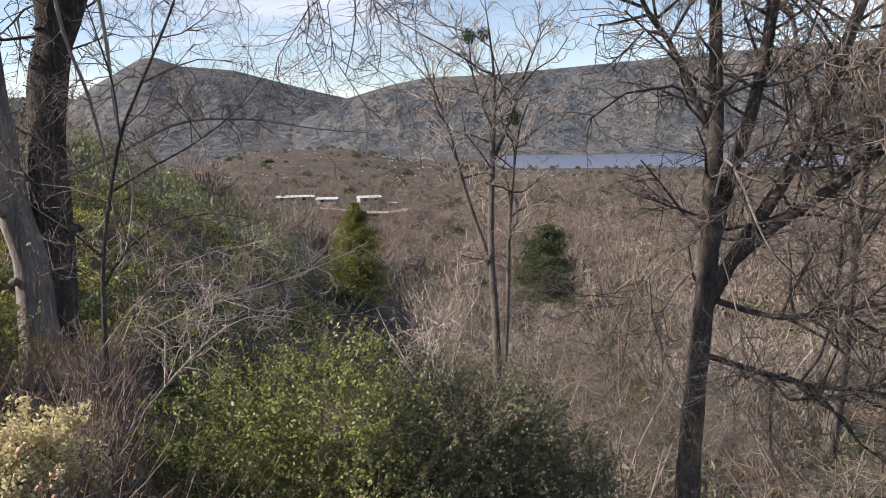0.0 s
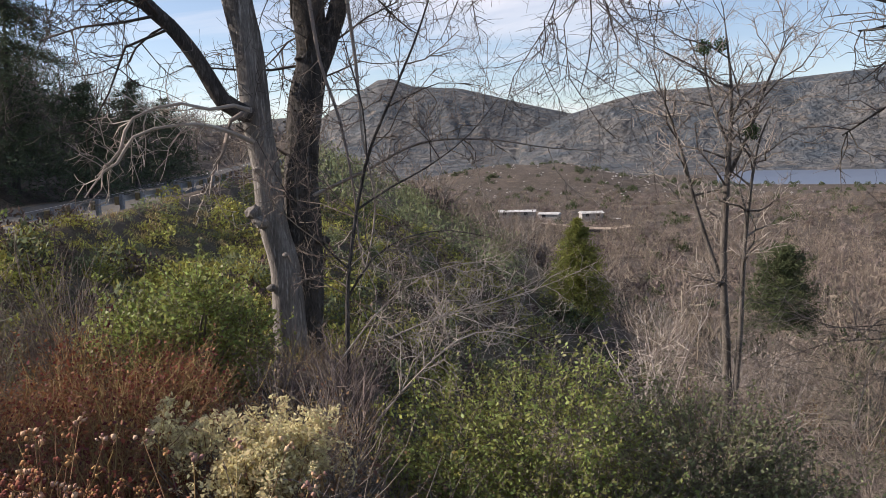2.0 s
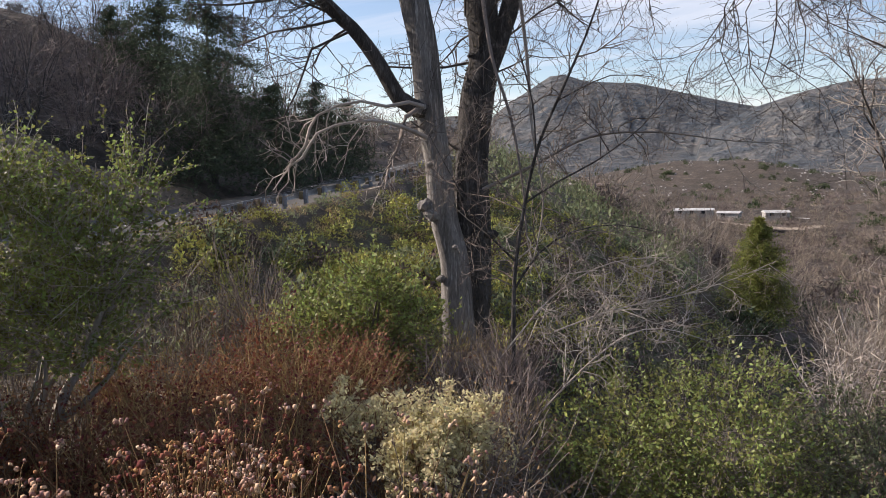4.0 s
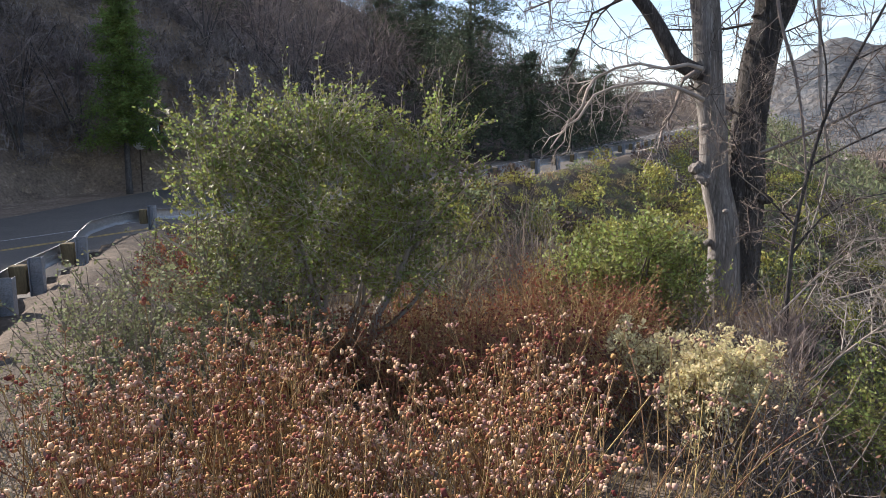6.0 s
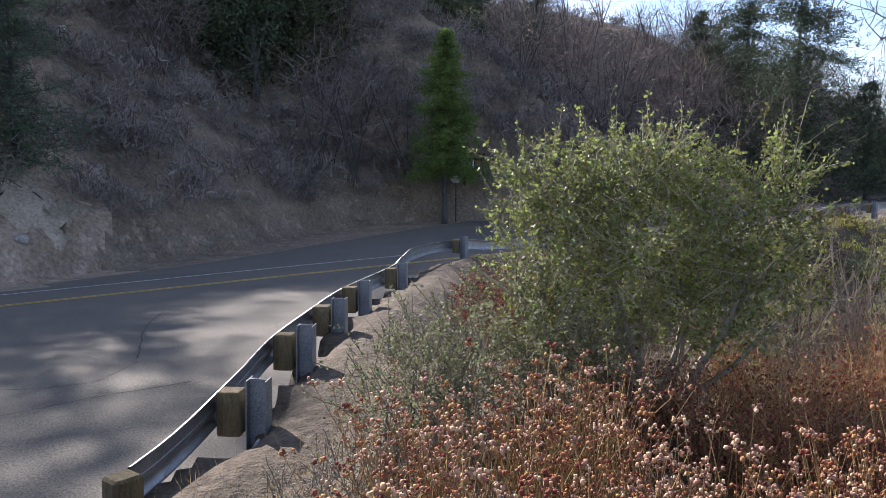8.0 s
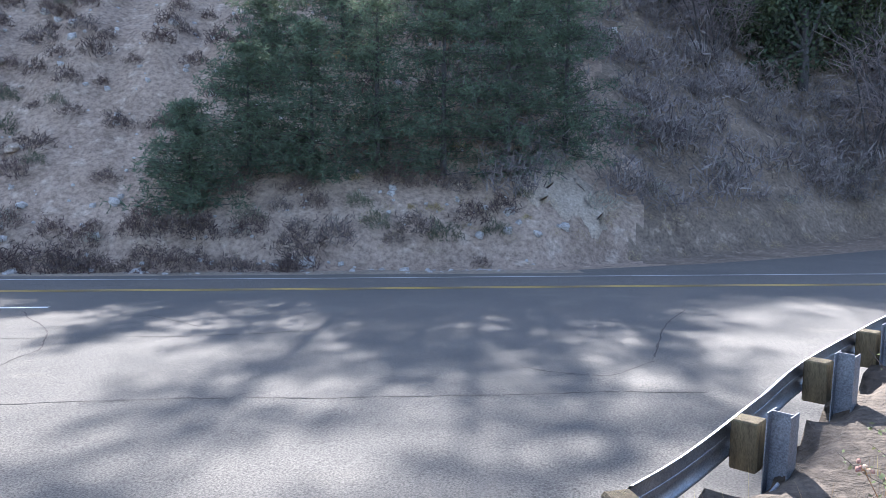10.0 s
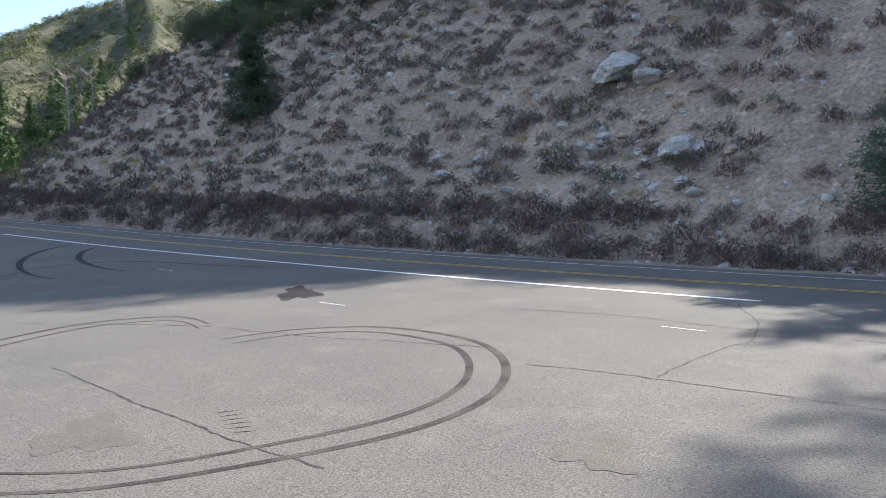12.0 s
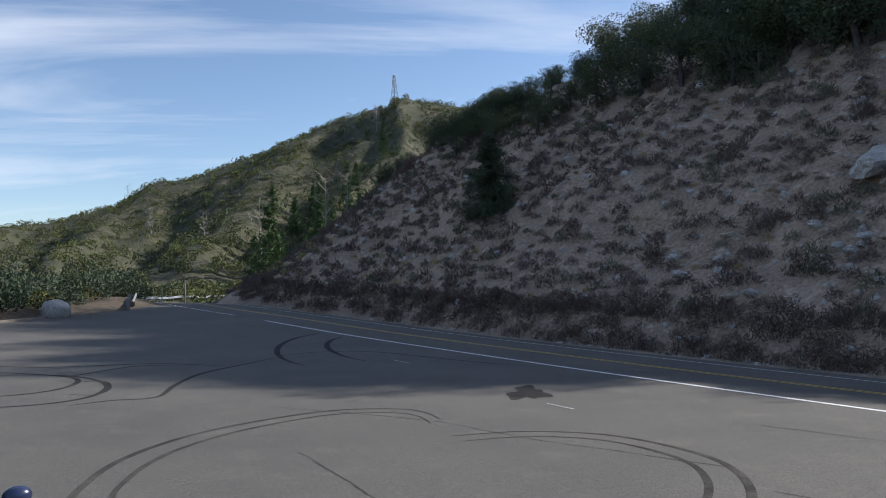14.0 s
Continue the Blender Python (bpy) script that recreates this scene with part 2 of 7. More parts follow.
M["asphalt"] = material("worn_asphalt", (0.122, 0.114, 0.1), 0.9, (0.098, 0.093, 0.084), 0.22, (0.13, 0.121, 0.104), 44, 0.6, bump_scale=0.01, grit=(0.36, 0.64))
M["soil"] = material("dry_soil", (0.118, 0.094, 0.07), 0.95, (0.066, 0.053, 0.04), 0.6, (0.165, 0.132, 0.1), 9, 0.8, bump_scale=0.08)
M["cut_slope"] = material("bare_decomposed_granite", (0.385, 0.292, 0.22), 0.95, (0.27, 0.2, 0.148), 0.35, (0.46, 0.365, 0.28), 5, 0.9, bump_scale=0.14, grit=(0.25, 0.75))
M["chaparral"] = material("far_brush_slope", (0.105, 0.083, 0.066), 0.95, (0.06, 0.05, 0.04), 0.05, (0.15, 0.118, 0.09), 0.6, 1.0, bump_scale=1.0)
# the blue-grey second tone paints distance haze into the mountain brush
M["mountain"] = material("far_mountain_brush_haze_blue", (0.12, 0.118, 0.115), 0.95, (0.055, 0.07, 0.085), 0.007, (0.17, 0.15, 0.13), 0.022, 1.0, bump_scale=45.0)
M["south_slope"] = material("brushy_southern_slope", (0.075, 0.076, 0.038), 0.95, (0.045, 0.05, 0.028), 0.04, (0.14, 0.115, 0.08), 0.5, 1.0, bump_scale=1.2)
M["hill_soil"] = material("dry_hillside_soil", (0.25, 0.195, 0.145), 0.95, (0.15, 0.115, 0.085), 0.4, (0.32, 0.255, 0.19), 6, 0.9, bump_scale=0.12)
M["brushy_soil"] = material("soil_under_brush", (0.13, 0.108, 0.07), 0.95, (0.075, 0.062, 0.042), 0.5, (0.18, 0.15, 0.09), 7, 0.9, bump_scale=0.1)
M["pale_soil"] = material("pale_sandy_soil", (0.31, 0.255, 0.195), 0.95, (0.22, 0.18, 0.135), 0.8, (0.38, 0.32, 0.25), 10, 0.9, bump_scale=0.05)
M["pale_sand"] = material("pale_sand", (0.4, 0.33, 0.255), 0.95, (0.31, 0.25, 0.19), 0.8, None, 8, 0.8)
M["wood"] = material("weathered_guard_block", (0.2, 0.16, 0.09), 0.9, (0.1, 0.08, 0.05), 4, None, 40, 0.7, stretch=(6, 6, 0.8))
M["steel"] = material("galvanised_steel", (0.42, 0.44, 0.46), 0.45, (0.3, 0.32, 0.34), 5, None, 80, 0.1, metal=0.85)
M["steel_dull"] = material("dull_galvanised_steel", (0.3, 0.32, 0.35), 0.6, (0.2, 0.21, 0.23), 4, None, 60, 0.2, metal=0.5)
M["white_paint"] = material("white_road_paint", (0.8, 0.8, 0.78), 0.7, (0.66, 0.66, 0.64), 2.0, None, 40, 0.1)
M["yellow_paint"] = material("yellow_road_paint", (0.62, 0.42, 0.09), 0.7, (0.46, 0.31, 0.08), 2.0, None, 40, 0.1)
M["water"] = material("lake_water", (0.1, 0.13, 0.19), 0.35, (0.115, 0.145, 0.2), 0.01, None, 0.2, 0.0, spec=0.5)


# ---- building helpers ----
def mesh_object(name, bm, mat, smooth=False):
    me = bpy.data.meshes.new(name)
    bm.to_mesh(me)
    bm.free()
    me.materials.append(M[mat] if isinstance(mat, str) else mat)
    if smooth:
        me.polygons.foreach_set("use_smooth", [True] * len(me.polygons))
    return new(name, me)


def raw_object(name, verts, faces, mat, smooth=False):
    me = bpy.data.meshes.new(name)
    me.from_pydata([tuple(v) for v in verts], [], [tuple(f) for f in faces])
    me.materials.append(M[mat] if isinstance(mat, str) else mat)
    if smooth:
        me.polygons.foreach_set("use_smooth", [True] * len(me.polygons))
    return new(name, me)


def under(ob, parent, label=""):
    ob.parent = parent
    if label:
        ob["label"] = label
    return ob


def thing(name, place=(0, 0, 0), label="", category="", group="", kind=""):
    e = new(name)
    e.location = place
    return tagged(e, label, category, group, kind)


def box(bm, sx, sy, sz, m=Matrix(), bevel=0.0):
    r = bmesh.ops.create_cube(bm, size=1.0, matrix=m @ Matrix.Diagonal((sx, sy, sz, 1)))
    if bevel:
        bmesh.ops.bevel(bm, geom=list({e for v in r["verts"] for e in v.link_edges}), offset=bevel, segments=1, affect="EDGES")

# ---- the lie of the land ----
U_DIR = np.array([-math.sin(radians(18)), math.cos(radians(18))])
V_DIR = np.array([-math.sin(radians(108)), math.cos(radians(108))])
# middle line of the road, from south to north
ROAD = [(-30, -152), (-12, -142), (4, -128), (11, -112), (10.5, -96), (5.5, -79), (-2.8, -60.6), (-8.4, -45.3), (-12.0, -35.6), (-14.6, -28.2), (-18.0, -18.4),
        (-20.9, -10.0), (-23.4, -2.3), (-25.4, 5.6), (-26.9, 14), (-28.6, 27), (-34, 47), (-42, 71), (-50, 95), (-62, 125)]
# edge of the paving on the valley side, from north to south
EDGE = [(-57, 127), (-45.5, 97), (-37.8, 73), (-29.8, 49), (-24.6, 28), (-23.6, 15), (-22.8, 9.4), (-15.7, 5.0), (-12.5, 3.2), (-9.3, 1.4), (-7.5, 0.5), (-6.4, -0.9),
        (-5.6, -2.6), (-3.5, -4.6), (3.5, -5.2), (11, -11), (17, -28), (17.5, -44), (14, -56), (9.6, -69), (9.2, -79), (14, -95), (14.5, -112), (7, -131), (-10, -146), (-28, -156)]


def spline(points, step=1.0):
    """A smooth line through the points, sampled at about every step metres."""
    p = np.array(points, float)
    out = []
    for i in range(len(p) - 1):
        a, b, c, d = p[max(i - 1, 0)], p[i], p[i + 1], p[min(i + 2, len(p) - 1)]
        n = max(1, int(np.linalg.norm(c - b) / step))
        for k in range(n):
            t = k / n
            out.append(0.5 * (2 * b + (c - a) * t + (2 * a - 5 * b + 4 * c - d) * t * t + (3 * b - a - 3 * c + d) * t ** 3))
    out.append(p[-1])
    return np.array(out)


def tangents(line):
    t = np.gradient(line, axis=0)
    return t / np.linalg.norm(t, axis=1)[:, None]


CENTRE, EDGE_LINE = spline(ROAD, 1.5), spline(EDGE, 1.0)


def ease(a, b, x):
    t = np.clip((np.asarray(x, float) - a) / (b - a), 0, 1)
    return t * t * (3 - 2 * t)


def side_of(line, x, y):
    """Signed distance from a line in plan (plus to the left of its way)."""
    x, y = np.asarray(x, np.float32), np.asarray(y, np.float32)
    best, at = np.full(x.shape, 1e12, np.float32), np.zeros(x.shape, np.int32)
    for k, (cx, cy) in enumerate(line.astype(np.float32)):
        d = (x - cx) ** 2 + (y - cy) ** 2
        near = d < best
        best[near], at[near] = d[near], k
    t, c = tangents(line)[at], line[at]
    return np.sqrt(best) * np.sign(t[..., 0] * (y - c[..., 1]) - t[..., 1] * (x - c[..., 0]))


def plan_sides(x, y):
    """Distances from the road's middle line and from the paving's edge, coarser far away."""
    x, y = np.atleast_1d(x), np.atleast_1d(y)
    s, e = np.empty(x.shape), np.empty(x.shape)
    close = np.hypot(x, y) < 420
    for sel, k in ((close, 1), (~close, 9)):
        if sel.any():
            s[sel], e[sel] = side_of(CENTRE[::k], x[sel], y[sel]), side_of(EDGE_LINE[::k], x[sel], y[sel])
    return s, e


def lumps(x, y, size, seed=0.0):
    """Cheap smooth noise, about -1 to 1."""
    x, y = np.asarray(x, float) / size, np.asarray(y, float) / size
    z = np.zeros(x.shape)
    for k, (ax, ay, ph) in enumerate(((1.0, 0.31, 0.3), (-0.42, 1.13, 1.7), (0.83, -0.97, 4.1), (1.9, 0.8, 2.2), (-1.2, 1.75, 5.2), (3.1, -1.4, 0.9), (1.3, 3.3, 2.9))):
        z = z + np.sin(ax * x * 2.1 + ay * y * 2.1 + ph + seed * (k + 1)) / (1 + 0.55 * k)
    return z / 2.7


def lot_height(x, y):
    """The paved turnout and the road, falling gently towards the hill."""
    x, y = np.asarray(x, float), np.asarray(y, float)
    a = np.clip(x * V_DIR[0] + y * V_DIR[1] - 7.0, -30, 24)
    u = x * U_DIR[0] + y * U_DIR[1]
    us = np.clip(u, -75, 22)
    z = 0.2 - 0.0355 * a - 0.00067 * a * a * np.where(a > 0, 1, 0) + 0.0077 * us + 0.00032 * us * us
    return z + 0.036 * np.clip(u - 24, 0, 200) - 0.012 * np.clip(-75 - u, 0, 100)


def valley_height(x, y):
    """The bank on which the camera stands, and the fall to the valley beyond it."""
    r = np.hypot(x, y)
    z = 1.45 - 30.0 * (1 - np.exp(-np.maximum(r - 4.0, 0) / 110.0)) - 1.2 * ease(3.5, 11, r)
    z = z - 1.5 * ease(1.8, 6.0, r) * ease(31, 17, np.degrees(np.arctan2(-x, y)))
    # the bank stays nearly level beside the guard rail
    a = np.degrees(np.arctan2(-x, y))
    level = 1.45 - 0.035 * r
    z = z + np.maximum(level - z, 0) * ease(15, 25, a) * ease(84, 74, a) * ease(3.6, 5.0, r) * ease(11.5, 8.0, r)
    return z + 0.1 * lumps(x, y, 2.2) + 0.6 * ease(25, 60, r) * lumps(x, y, 14) + 2.0 * ease(120, 300, r) * lumps(x, y, 60)


SKY_BLUE = ([0, 5, 9, 14, 17.5, 19, 20, 21.5, 23, 25, 28], [1.2, 2.6, 3.5, 4.8, 5.05, 5.6, 5.5, 4.6, 3.7, 2.2, 1.0])
SKY_BROWN = ([-60, -25, -16, -10, -4, 1, 3.4, 6.5, 10], [5.0, 5.6, 5.2, 4.8, 4.4, 4.25, 3.8, 2.9, 1.2])
SKY_FAR = ([20, 25, 28, 33, 38, 45, 60], [2.2, 3.1, 3.0, 2.4, 3.2, 3.6, 2.5])
SKY_SOUTH = ([138, 150, 160, 165, 170, 174, 178, 185, 190, 197, 215], [13.0, 12.2, 11.4, 11.1, 11.4, 10.6, 9.2, 6.5, 4.9, 3.0, 1.6])


def rail_mound(x, out):
    return np.interp(x, [-24, -19, -15.9, -12.6, -10.95, -9.4, -7.6, -6], [0.02, 0.16, 0.26, 0.4, 0.36, 0.27, 0.14, 0.02]) * ease(-0.1, 0.2, out) * ease(4.5, 1.2, out)


def height(x, y):
    x, y = np.asarray(x, float), np.asarray(y, float)
    s, e = plan_sides(x, y)
    r, az = np.hypot(x, y), np.degrees(np.arctan2(-x, y))
    round_az = np.where(az < -60, az + 360, az)
    u = x * U_DIR[0] + y * U_DIR[1]
    lot = lot_height(x, y)
    # hill side: a cut face below, wooded slope above
    toe = np.interp(u, [-80, -60, -4, 6, 16, 26, 33, 42, 60], [5.5, 5.8, 6.3, 7.5, 13, 20, 22, 10, 7])
    d = np.maximum(s - toe, 0)
    rise = 0.62 * ease(0, 1.0, d) + 0.78 * np.minimum(d, 21) + (0.5 + 0.2 * ease(-12, -18, u) * ease(-64, -50, u)) * np.clip(d - 21, 0, 60) + 0.2 * np.clip(d - 81, 0, 200)
    rise = rise * (1 - 0.62 * ease(34, 62, u)) * (1 - 0.92 * ease(-74, -122, u))
    rise = rise + ease(1, 6, d) * (0.34 * lumps(x, y, 2.3) + 0.1 * lumps(x, y, 0.9, 4.0) + 0.8 * lumps(x, y, 6.5, 2.0) + 0.28 * np.sin(u * 1.7 + 1.2 * lumps(x, y, 7.0)) * ease(4, 9, d)) * (1 - 0.8 * ease(-62, -100, u))
    # the wooded spur across the side road
    spur_el = np.interp(az, [34, 38, 42, 46, 50, 54, 58, 62, 66, 70, 76], [0, 3.6, 4.7, 5.9, 7.5, 9.2, 10.2, 10.7, 11.0, 11.4, 0])
    spur = 3.1 + np.tan(np.radians(spur_el)) * 112 * ease(50, 112, r) * (1 + 0.05 * lumps(x, y, 18))
    hill = lot + rise
    hill = hill + np.maximum(spur - hill, 0) * ease(0, 26, d) * ease(240, 150, r)
    # valley side
    south = ease(-5, -14, y)
    berm = valley_height(x, y)
    out = np.maximum(e, 0)
    near = lot + np.maximum(berm - lot, 0) * ease(0.3, 3.6, out) + 0.28 * ease(0, 0.5, out) * ease(3.6, 1.0, out)
    # the low mound that carries the near guard rail
    near = near + rail_mound(x, out) * (y > -3) * (y < 14)
    near = near + np.minimum(0, np.maximum(berm - lot, -0.58 * np.maximum(out - 1.0, 0)))
    # the spur of fill that runs out from the road into the valley, its far edge an arc
    flank = np.minimum(-0.4 - 0.62 * (x + 23.3) - 0.12 * (y - 57.3), lot - 0.3 - 0.5 * np.minimum(out, 3.5) - 0.12 * np.maximum(out - 3.5, 0)) + 0.35 * lumps(x, y, 5.0, 1.0)
    flank = flank - 14 * ease(62, 92, r - 0.9 * np.clip(22 - az, 0, 18) + 1.5 * lumps(x, y, 9)) - 30 * ease(3.5, -3.0, az) - 20 * ease(40, 46, az) - 6 * ease(16, 8, r)
    near = np.maximum(near, np.where((az > -8) & (az < 50) & (r < 140) & (y > 0), flank, -99))
    verge = lot + 0.55 * ease(0, 3, out) - 0.3 * np.maximum(out - 7, 0) + 0.25 * lumps(x, y, 5)
    valley = near * (1 - south) + np.maximum(verge, -12) * south
    z = np.where(s > toe, hill, np.where(e > 0, valley, lot))
    # beyond: valley floor, mountains
    floor = -27 - 8 * ease(350, 900, r) + 1.5 * lumps(x, y, 45) * ease(1100, 800, r)
    floor = floor + 30 * np.exp(-((az - 9.5) / 9) ** 2) * np.exp(-((r - 880) / 130) ** 2) * (1 + 0.12 * lumps(x, y, 60))
    lake = ease(-2.0, -5.5, az) * ease(-30, -24, az) * ease(1000, 1080, r) * ease(2040, 1960, r)
    # spurs and gullies that run down the far ranges
    wander = 0.9 * lumps(x, y, 420, 1.0) + 0.5 * lumps(x, y, 170, 2.0)
    spurs = 1 - np.abs(np.sin(1.1 * az + 0.0016 * r + 2.4 * wander)) + 0.55 * (1 - np.abs(np.sin(2.6 * az - 0.003 * r + 3.2 * wander)))
    fold = 0.93 + 0.12 * spurs + 0.13 * lumps(x, y, 140) - 0.1 * np.abs(lumps(x, y, 60, 3.0))
    ridge = np.zeros(x.shape)
    for (ka, ke), r0, wr in ((SKY_BLUE, 3600, 800), (SKY_BROWN, 2750, 480), (SKY_FAR, 4500, 350)):
        el = np.interp(az, ka, ke, left=-2 if ka[0] > -50 else ke[0], right=0)
        q = np.exp(-((r - r0) / wr) ** 2)
        top = np.maximum(np.tan(np.radians(el)) * r0 + 38, 0)
        ridge = np.maximum(ridge, top * (q * (fold * (1 - q) + q)))
    land = np.maximum(floor, -36 + ridge) - 7 * lake
    front = ease(62, 46, np.abs(az)) * ease(140, 330, r)
    z = z * (1 - front) + land * front
    # the southern ridge
    el = np.interp(round_az, *SKY_SOUTH)
    back = ease(132, 142, round_az) * ease(235, 215, round_az)
    k = ease(112, 600, r)
    bent = round_az + 0.022 * (r - 300) + 2.2 * lumps(x, y, 60)
    ribs = (1 - np.abs(np.sin(np.radians(bent * 20 - 30)))) * 8 + (1 - np.abs(np.sin(np.radians(bent * 47)))) * 3 - 5 + 3 * lumps(x, y, 22, 3.0)
    hump = 1.0 + np.tan(np.radians(el)) * 600 * k * (1 + 0.1 * lumps(x, y, 42) * ease(1.0, 0.6, k)) + ribs * ease(140, 230, r) * ease(590, 400, r) + 2.5 * lumps(x, y, 25) * ease(130, 220, r) * ease(600, 400, r)
    mixed = back * ease(112, 190, r)
    z = z * (1 - mixed) + np.maximum(hump, z * ease(160, 60, s)) * mixed
    return z


def ground_z(x, y):
    return float(height(np.array([x]), np.array([y]))[0])


rings = [0.5]
while rings[-1] < 4300:
    r_ = rings[-1]
    rings.append(r_ * (1.022 if 13 < r_ < 75 else 1.03 if r_ < 400 else 1.022 if 1900 < r_ < 4000 else 1.047))
rings = np.array(rings)
az_fine = np.concatenate([np.arange(-34, 46, 0.24), np.arange(46, 200, 0.5), np.arange(200, 326, 1.2)])
n_az = len(az_fine)
rr, aa = np.meshgrid(rings, np.radians(az_fine), indexing="ij")
gx, gy = -rr * np.sin(aa), rr * np.cos(aa)
gz = height(gx.ravel(), gy.ravel()).reshape(gx.shape)
g_verts = np.stack([gx, gy, gz], -1).reshape(-1, 3)
idx = np.arange(len(rings) * n_az).reshape(len(rings), n_az)
g_quads = np.stack([idx[:-1], np.roll(idx[:-1], -1, 1), np.roll(idx[1:], -1, 1), idx[1:]], -1).reshape(-1, 4)[:, ::-1]
ground_me = bpy.data.meshes.new("ground")
ground_me.from_pydata(np.vstack([g_verts, [[0, 0, ground_z(0.01, 0)]]]).tolist(), [],
                      g_quads.tolist() + [(len(g_verts), int(idx[0, k]), int(idx[0, (k + 1) % n_az])) for k in range(n_az)])
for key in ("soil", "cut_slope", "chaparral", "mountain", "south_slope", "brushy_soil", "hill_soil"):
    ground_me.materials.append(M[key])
mid = g_verts[g_quads].mean(1)
g_s, g_r = side_of(CENTRE, mid[:, 0], mid[:, 1]), np.hypot(mid[:, 0], mid[:, 1])
g_u = mid[:, :2] @ U_DIR
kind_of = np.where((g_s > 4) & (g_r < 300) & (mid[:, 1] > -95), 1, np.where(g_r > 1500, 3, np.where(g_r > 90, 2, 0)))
kind_of = np.where((g_u > 46) & (g_r > 60) & (g_r < 1500), 2, kind_of)
kind_of = np.where((mid[:, 1] < -95) & (g_s < 60), 4, kind_of)
kind_of = np.where((mid[:, 1] < -105) & (kind_of == 2), 4, kind_of)
g_az = np.degrees(np.arctan2(-mid[:, 0], mid[:, 1]))
kind_of = np.where((g_az > 8) & (g_az < 34) & (g_r > 60) & (g_r < 200) & (side_of(EDGE_LINE, mid[:, 0], mid[:, 1]) > 2.2), 5, kind_of)
kind_of = np.where((kind_of == 0) & (g_r > 8.5) & (g_az > -60) & (g_az < 62) & (side_of(EDGE_LINE, mid[:, 0], mid[:, 1]) > 2.2), 5, kind_of)
kind_of = np.where((kind_of == 1) & (g_u + 2.5 * lumps(mid[:, 0], mid[:, 1], 3.0) > 11), 6, kind_of)
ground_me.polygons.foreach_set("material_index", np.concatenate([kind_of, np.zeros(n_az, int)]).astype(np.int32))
ground_me.polygons.foreach_set("use_smooth", [True] * len(ground_me.polygons))
ground = tagged(new("ground", ground_me), "dry brown soil bank, scrubby cut slope and far mountains coloured blue-grey for haze", "ground", kind="structure")


def ribbon(name, line, left, right, mat, lift, surface=lot_height, label="", kind="structure", category="", parent=None):
    """A strip along a plan line between two offsets (metres, plus to the left of the line's way), laid on a surface."""
    line = np.array(line, float)
    t = tangents(line)
    n = np.stack([-t[:, 1], t[:, 0]], 1)
    vs = []
    for o in (left, right):
        p = line + n * (o if np.isscalar(o) else np.asarray(o)[:, None])
        vs.append(np.column_stack([p, surface(p[:, 0], p[:, 1]) + lift]))
    m = len(line)
    fs = [(i, m + i, m + i + 1, i + 1) for i in range(m - 1)]
    ob = raw_object(name, np.vstack(vs), fs, mat, True)
    return under(ob, parent, label) if parent else tagged(ob, label, category or name.replace("_", " "), kind=kind)


def apron():
    """The paving between the hill's toe and the valley-side edge, as one sheet."""
    vs, fs, rows = [], [], 44
    t = tangents(CENTRE)
    e_at = EDGE_LINE
    for c, q in zip(CENTRE, t):
        n = np.array([-q[1], q[0]])
        rel = e_at - c
        along, across = rel @ q, rel @ n
        ok = (np.abs(along) < 1.2) & (across < 0)
        near = float(across[ok].min()) if ok.any() else -5.0
        u = c @ U_DIR
        far = float(np.interp(u, [-80, -4, 6, 16, 26, 33, 42, 60], [4.3, 4.6, 5.6, 10.5, 17, 19, 7, 4.6]))
        for k in range(rows + 1):
            p = c + n * (far + (near - far) * k / rows)
            vs.append((p[0], p[1]))
    p = np.array(vs)
    z = lot_height(p[:, 0], p[:, 1]) + 0.03
    for i in range(len(CENTRE) - 1):
        for k in range(rows):
            a = i * (rows + 1) + k
            fs.append((a, a + 1, a + rows + 2, a + rows + 1))
    return raw_object("road", np.column_stack([p, z]), fs, "asphalt", True)


road = tagged(apron(), "worn grey asphalt road and turnout with cracks and tyre marks", "road", kind="structure")
LINES = CENTRE[(CENTRE[:, 1] > -150)]
ribbon("edge_line", LINES, 3.3, 3.2, "white_paint", 0.037, label="thin white edge line on asphalt", category="road line")
ribbon("centre_line", LINES, 0.19, 0.07, "yellow_paint", 0.037, label="worn double yellow centre line on asphalt", category="road line")
ribbon("centre_line", LINES, -0.07, -0.19, "yellow_paint", 0.037, label="worn double yellow centre line on asphalt", category="road line")
fine = spline(ROAD, 0.5)
fine_u = fine @ U_DIR
ribbon("lane_line", fine[(fine_u > -54) & (fine_u < -7.6)], -3.33, -3.55, "white_paint", 0.037, label="bright white solid line along the turnout", category="road line")
ribbon("lane_line", fine[(fine_u > -110) & (fine_u < -60)], -3.2, -3.32, "white_paint", 0.037, label="white edge line beyond the turnout", category="road line")

shoulder = CENTRE[(CENTRE @ U_DIR > -95) & (CENTRE @ U_DIR < 8)]
wob = 0.35 * np.sin(np.arange(len(shoulder)) * 0.7) + 0.2 * np.sin(np.arange(len(shoulder)) * 1.9)
ribbon("shoulder", shoulder, 6.3 + wob, 4.55 + 0.3 * wob, "pale_soil", 0.034, label="pale sandy shoulder along the road", category="shoulder")
verge_line = EDGE_LINE[(EDGE_LINE[:, 1] > -7) & (EDGE_LINE[:, 1] < 22) & (EDGE_LINE[:, 0] < 4)]
v_t = tangents(verge_line)
v_n = np.stack([-v_t[:, 1], v_t[:, 0]], 1)
verge_rows = []
